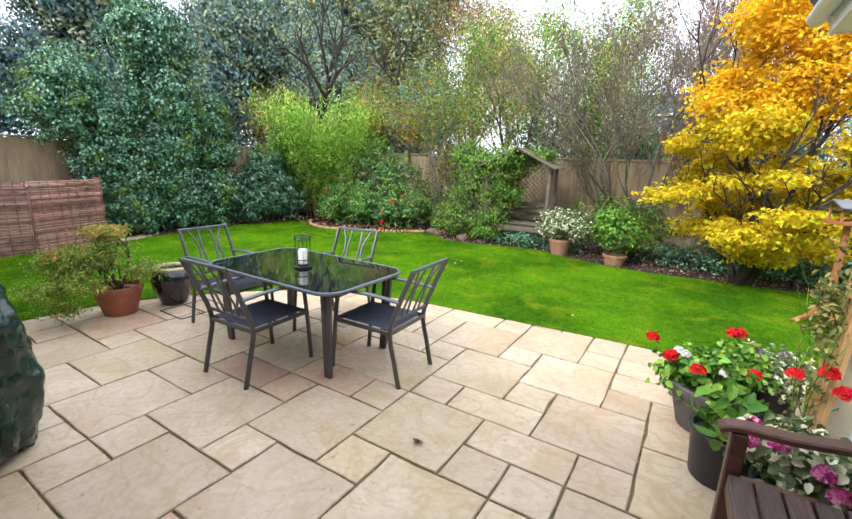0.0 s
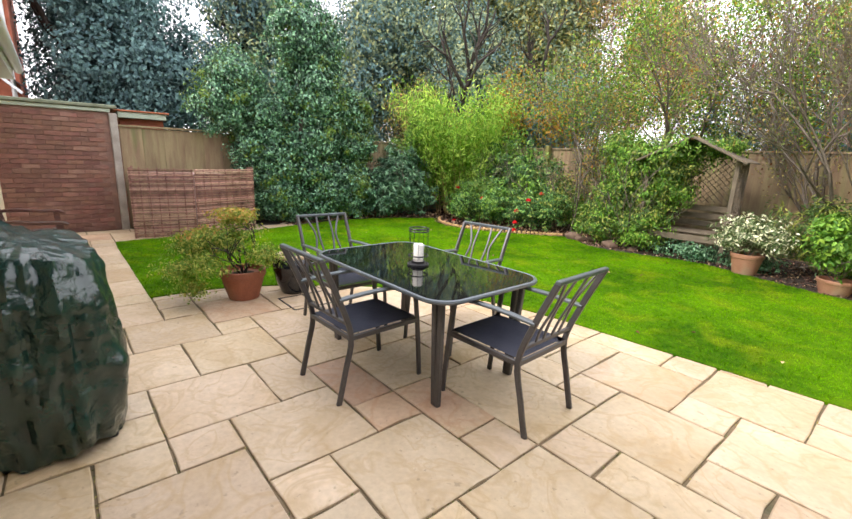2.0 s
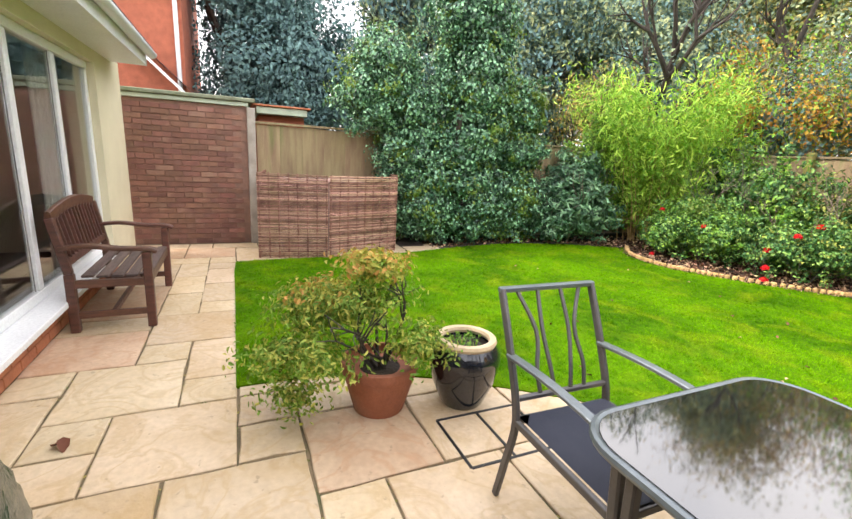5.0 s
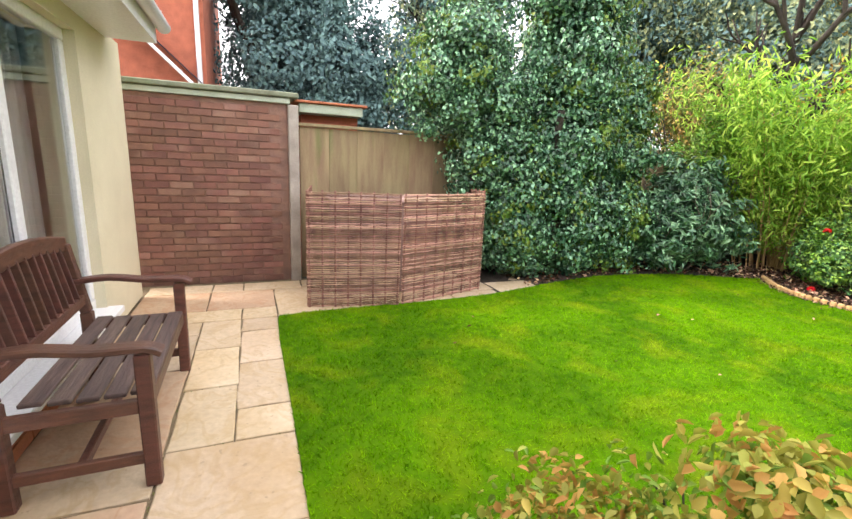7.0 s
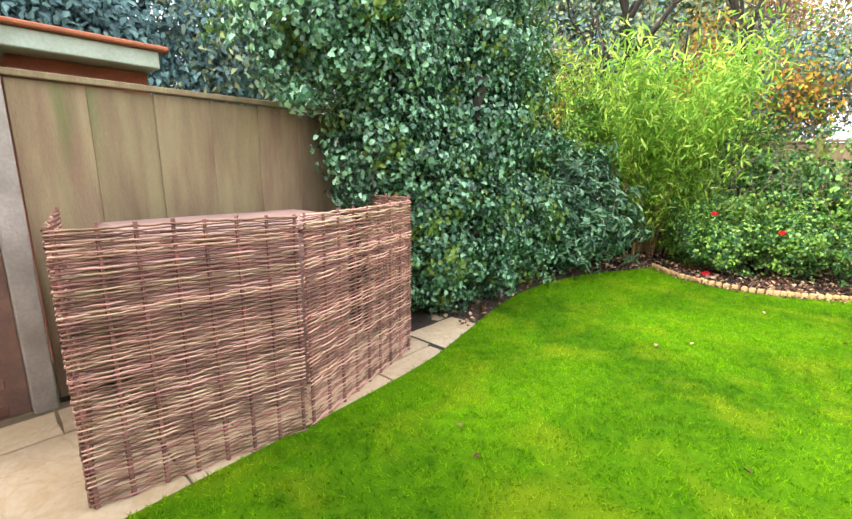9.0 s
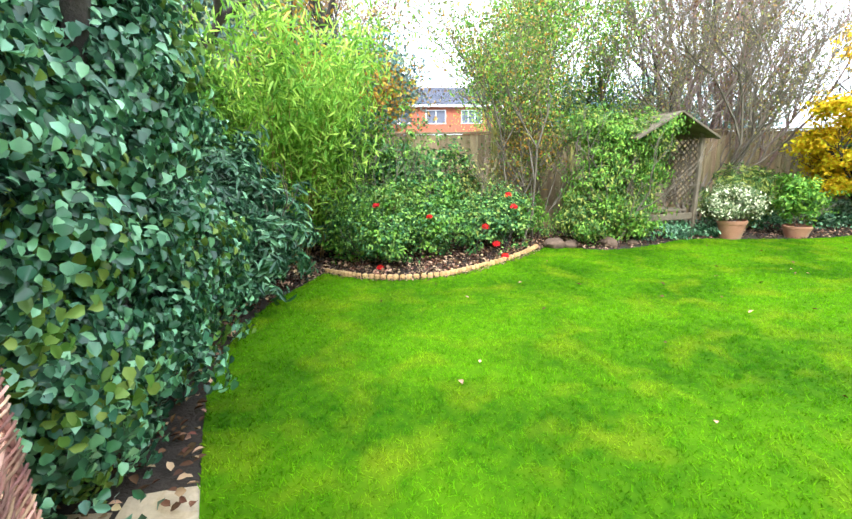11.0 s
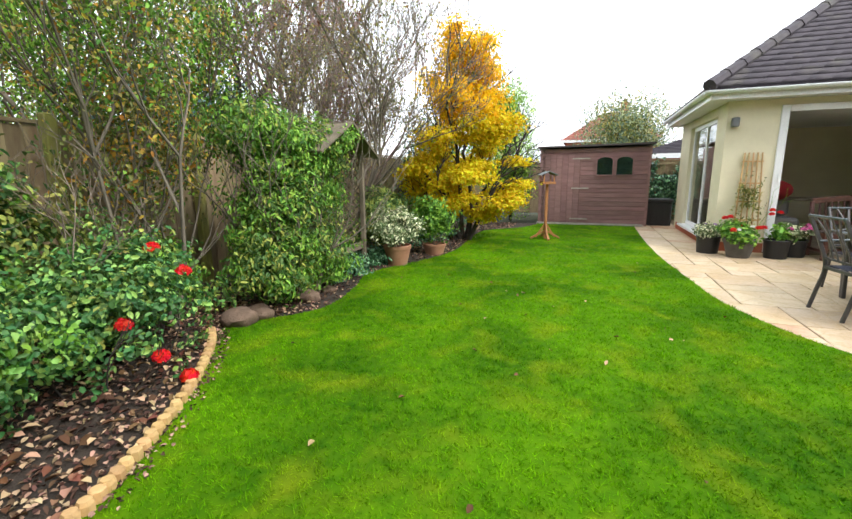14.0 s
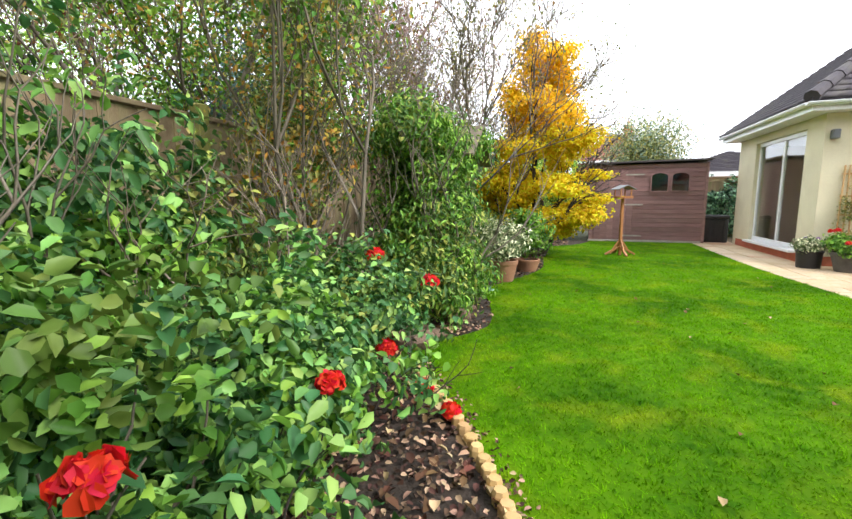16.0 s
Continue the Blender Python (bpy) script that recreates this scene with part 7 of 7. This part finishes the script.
# ---- paving slabs ----
def slab_mesh(w, d, variant):
    g = random.Random(variant * 7 + int(w * 100) + int(d * 1000))
    j = 0.007
    bm = bmesh.new()
    pts = []
    nx, ny = max(2, round(w / 0.15)), max(2, round(d / 0.15))
    for i in range(nx):
        pts.append((j + (w - 2 * j) * i / nx, j))
    for i in range(ny):
        pts.append((w - j, j + (d - 2 * j) * i / ny))
    for i in range(nx):
        pts.append((w - j - (w - 2 * j) * i / nx, d - j))
    for i in range(ny):
        pts.append((j, d - j - (d - 2 * j) * i / ny))
    pts = [(x + g.gauss(0, 0.0032), y + g.gauss(0, 0.0032)) for x, y in pts]
    n = len(pts)
    rim = [bm.verts.new((x, y, -0.004 + g.gauss(0, 0.0006))) for x, y in pts]
    bot = [bm.verts.new((x, y, -0.035)) for x, y in pts]
    top = [bm.verts.new((w / 2 + (x - w / 2) * (1 - 0.012 / w), d / 2 + (y - d / 2) * (1 - 0.012 / d), g.gauss(0, 0.0004))) for x, y in pts]
    for a, b in ((bot, rim), (rim, top)):
        for i in range(n):
            bm.faces.new((a[i], a[(i + 1) % n], b[(i + 1) % n], b[i]))
    bm.faces.new(top)
    me = bpy.data.meshes.new("paving_slab")
    bm.to_mesh(me)
    bm.free()
    return me


SLABS = {}


def slab(x, y, w, d, pink=False, top=0.0):
    v = random.randrange(4)
    key = (round(w, 3), round(d, 3), v, pink)
    if key not in SLABS:
        SLABS[key] = slab_mesh(w, d, v)
        SLABS[key].materials.append(M["slab_pink" if pink else "slab"])
    ob = new("paving_slab", SLABS[key])
    ob.location = (x, y, top + random.uniform(-0.002, 0.001))
    ob.parent = patio


# how the slabs are laid: column, row, width and depth in modules of the laying pattern
LAID = """7,3,2,2 9,3,1,1 9,4,2,2 11,4,1,1 10,2,2,2 11,5,2,2 12,3,2,2 13,5,1,1 10,6,1,1 8,6,2,1 10,7,2,1 12,7,1,1 5,4,2,2 7,5,2,1
4,5,1,1 12,11,2,2 14,11,1,1 13,9,2,2 13,8,1,1 14,8,2,1 15,9,1,1 15,10,2,2 16,8,2,2 17,10,1,1 15,7,2,1 17,7,1,1 15,6,1,1 13,6,2,2
16,12,1,1 14,12,2,2 1,2,2,2 -1,1,2,2 -2,3,2,1 0,3,1,1 -2,2,1,1 -4,2,2,2 -5,3,1,1 -7,3,2,1 -6,2,2,1 -3,0,2,2 1,1,1,1 -1,0,1,1
1,4,1,1 2,4,1,1 2,5,2,2"""
PINK = {(8, 6), (10, 6), (10, 7), (-3, 0), (2, 5)}
random.seed(21)
taken = set()


def paved(i, k):
    x, y = GX + (i + 0.5) * PX, GY + (k + 0.5) * PY
    if x < -8.4 or x > 9.4 or y > 6.3 or (y < HA and x < -2.75):
        return False
    if i < 0 and k >= 4:
        return (x < -6.75 and y < 5.75)
    if x < 0.5 and y > 4.9 + 1.7 * (x + 4.1) / 3.5 and k >= 6:
        return False
    return not (x > HB + 0.1 and y < HC - 0.1)


for word in LAID.split():
    i, k, w_, d_ = [int(q) for q in word.split(",")]
    taken |= {(a, b) for a in range(i, i + w_) for b in range(k, k + d_)}
    slab(GX + i * PX, GY + k * PY, w_ * PX, d_ * PY, (i, k) in PINK)
for k in range(-5, 16):
    for i in range(-15, 45):
        if (i, k) in taken or not paved(i, k):
            continue
        sizes = [(2, 2)] * 5 + [(2, 1)] * 3 + [(1, 2)] * 3 + [(1, 1)] + [(3, 2)] * 2
        random.shuffle(sizes)
        for w_, d_ in sizes + [(1, 1)]:
            cells = {(a, b) for a in range(i, i + w_) for b in range(k, k + d_)}
            if not cells & taken and all(paved(*q) for q in cells):
                break
        taken |= cells
        slab(GX + i * PX, GY + k * PY, w_ * PX, d_ * PY, random.random() < 0.08)

# ---- bricks of the garage wall ----
BRICK = {}
for v_ in range(4):
    bm = bmesh.new()
    g = random.Random(v_)
    bx(bm, (0, 0, 0), (0.016, 0.215, 0.065), 0.003)
    for q in bm.verts:
        if q.co.x > 0.01:
            q.co.x += g.uniform(-0.002, 0.002)
    me = bpy.data.meshes.new("brick")
    bm.to_mesh(me)
    bm.free()
    me.materials.append(M["brick"])
    BRICK[v_] = me
for r in range(26):
    y0 = 0.92 + (0.1125 if r % 2 else 0.0)
    for c_ in range(9):
        if y0 + c_ * 0.225 + 0.215 > 3.0:
            continue
        ob = new("brick", BRICK[random.randrange(4)])
        ob.location = (BX - 0.014 + random.uniform(-0.002, 0.002), y0 + c_ * 0.225 + random.uniform(-0.002, 0.002), -0.01 + r * 0.0755)
        ob.rotation_euler = (random.uniform(-0.008, 0.008), 0, 0)
        ob.parent = brick_wall
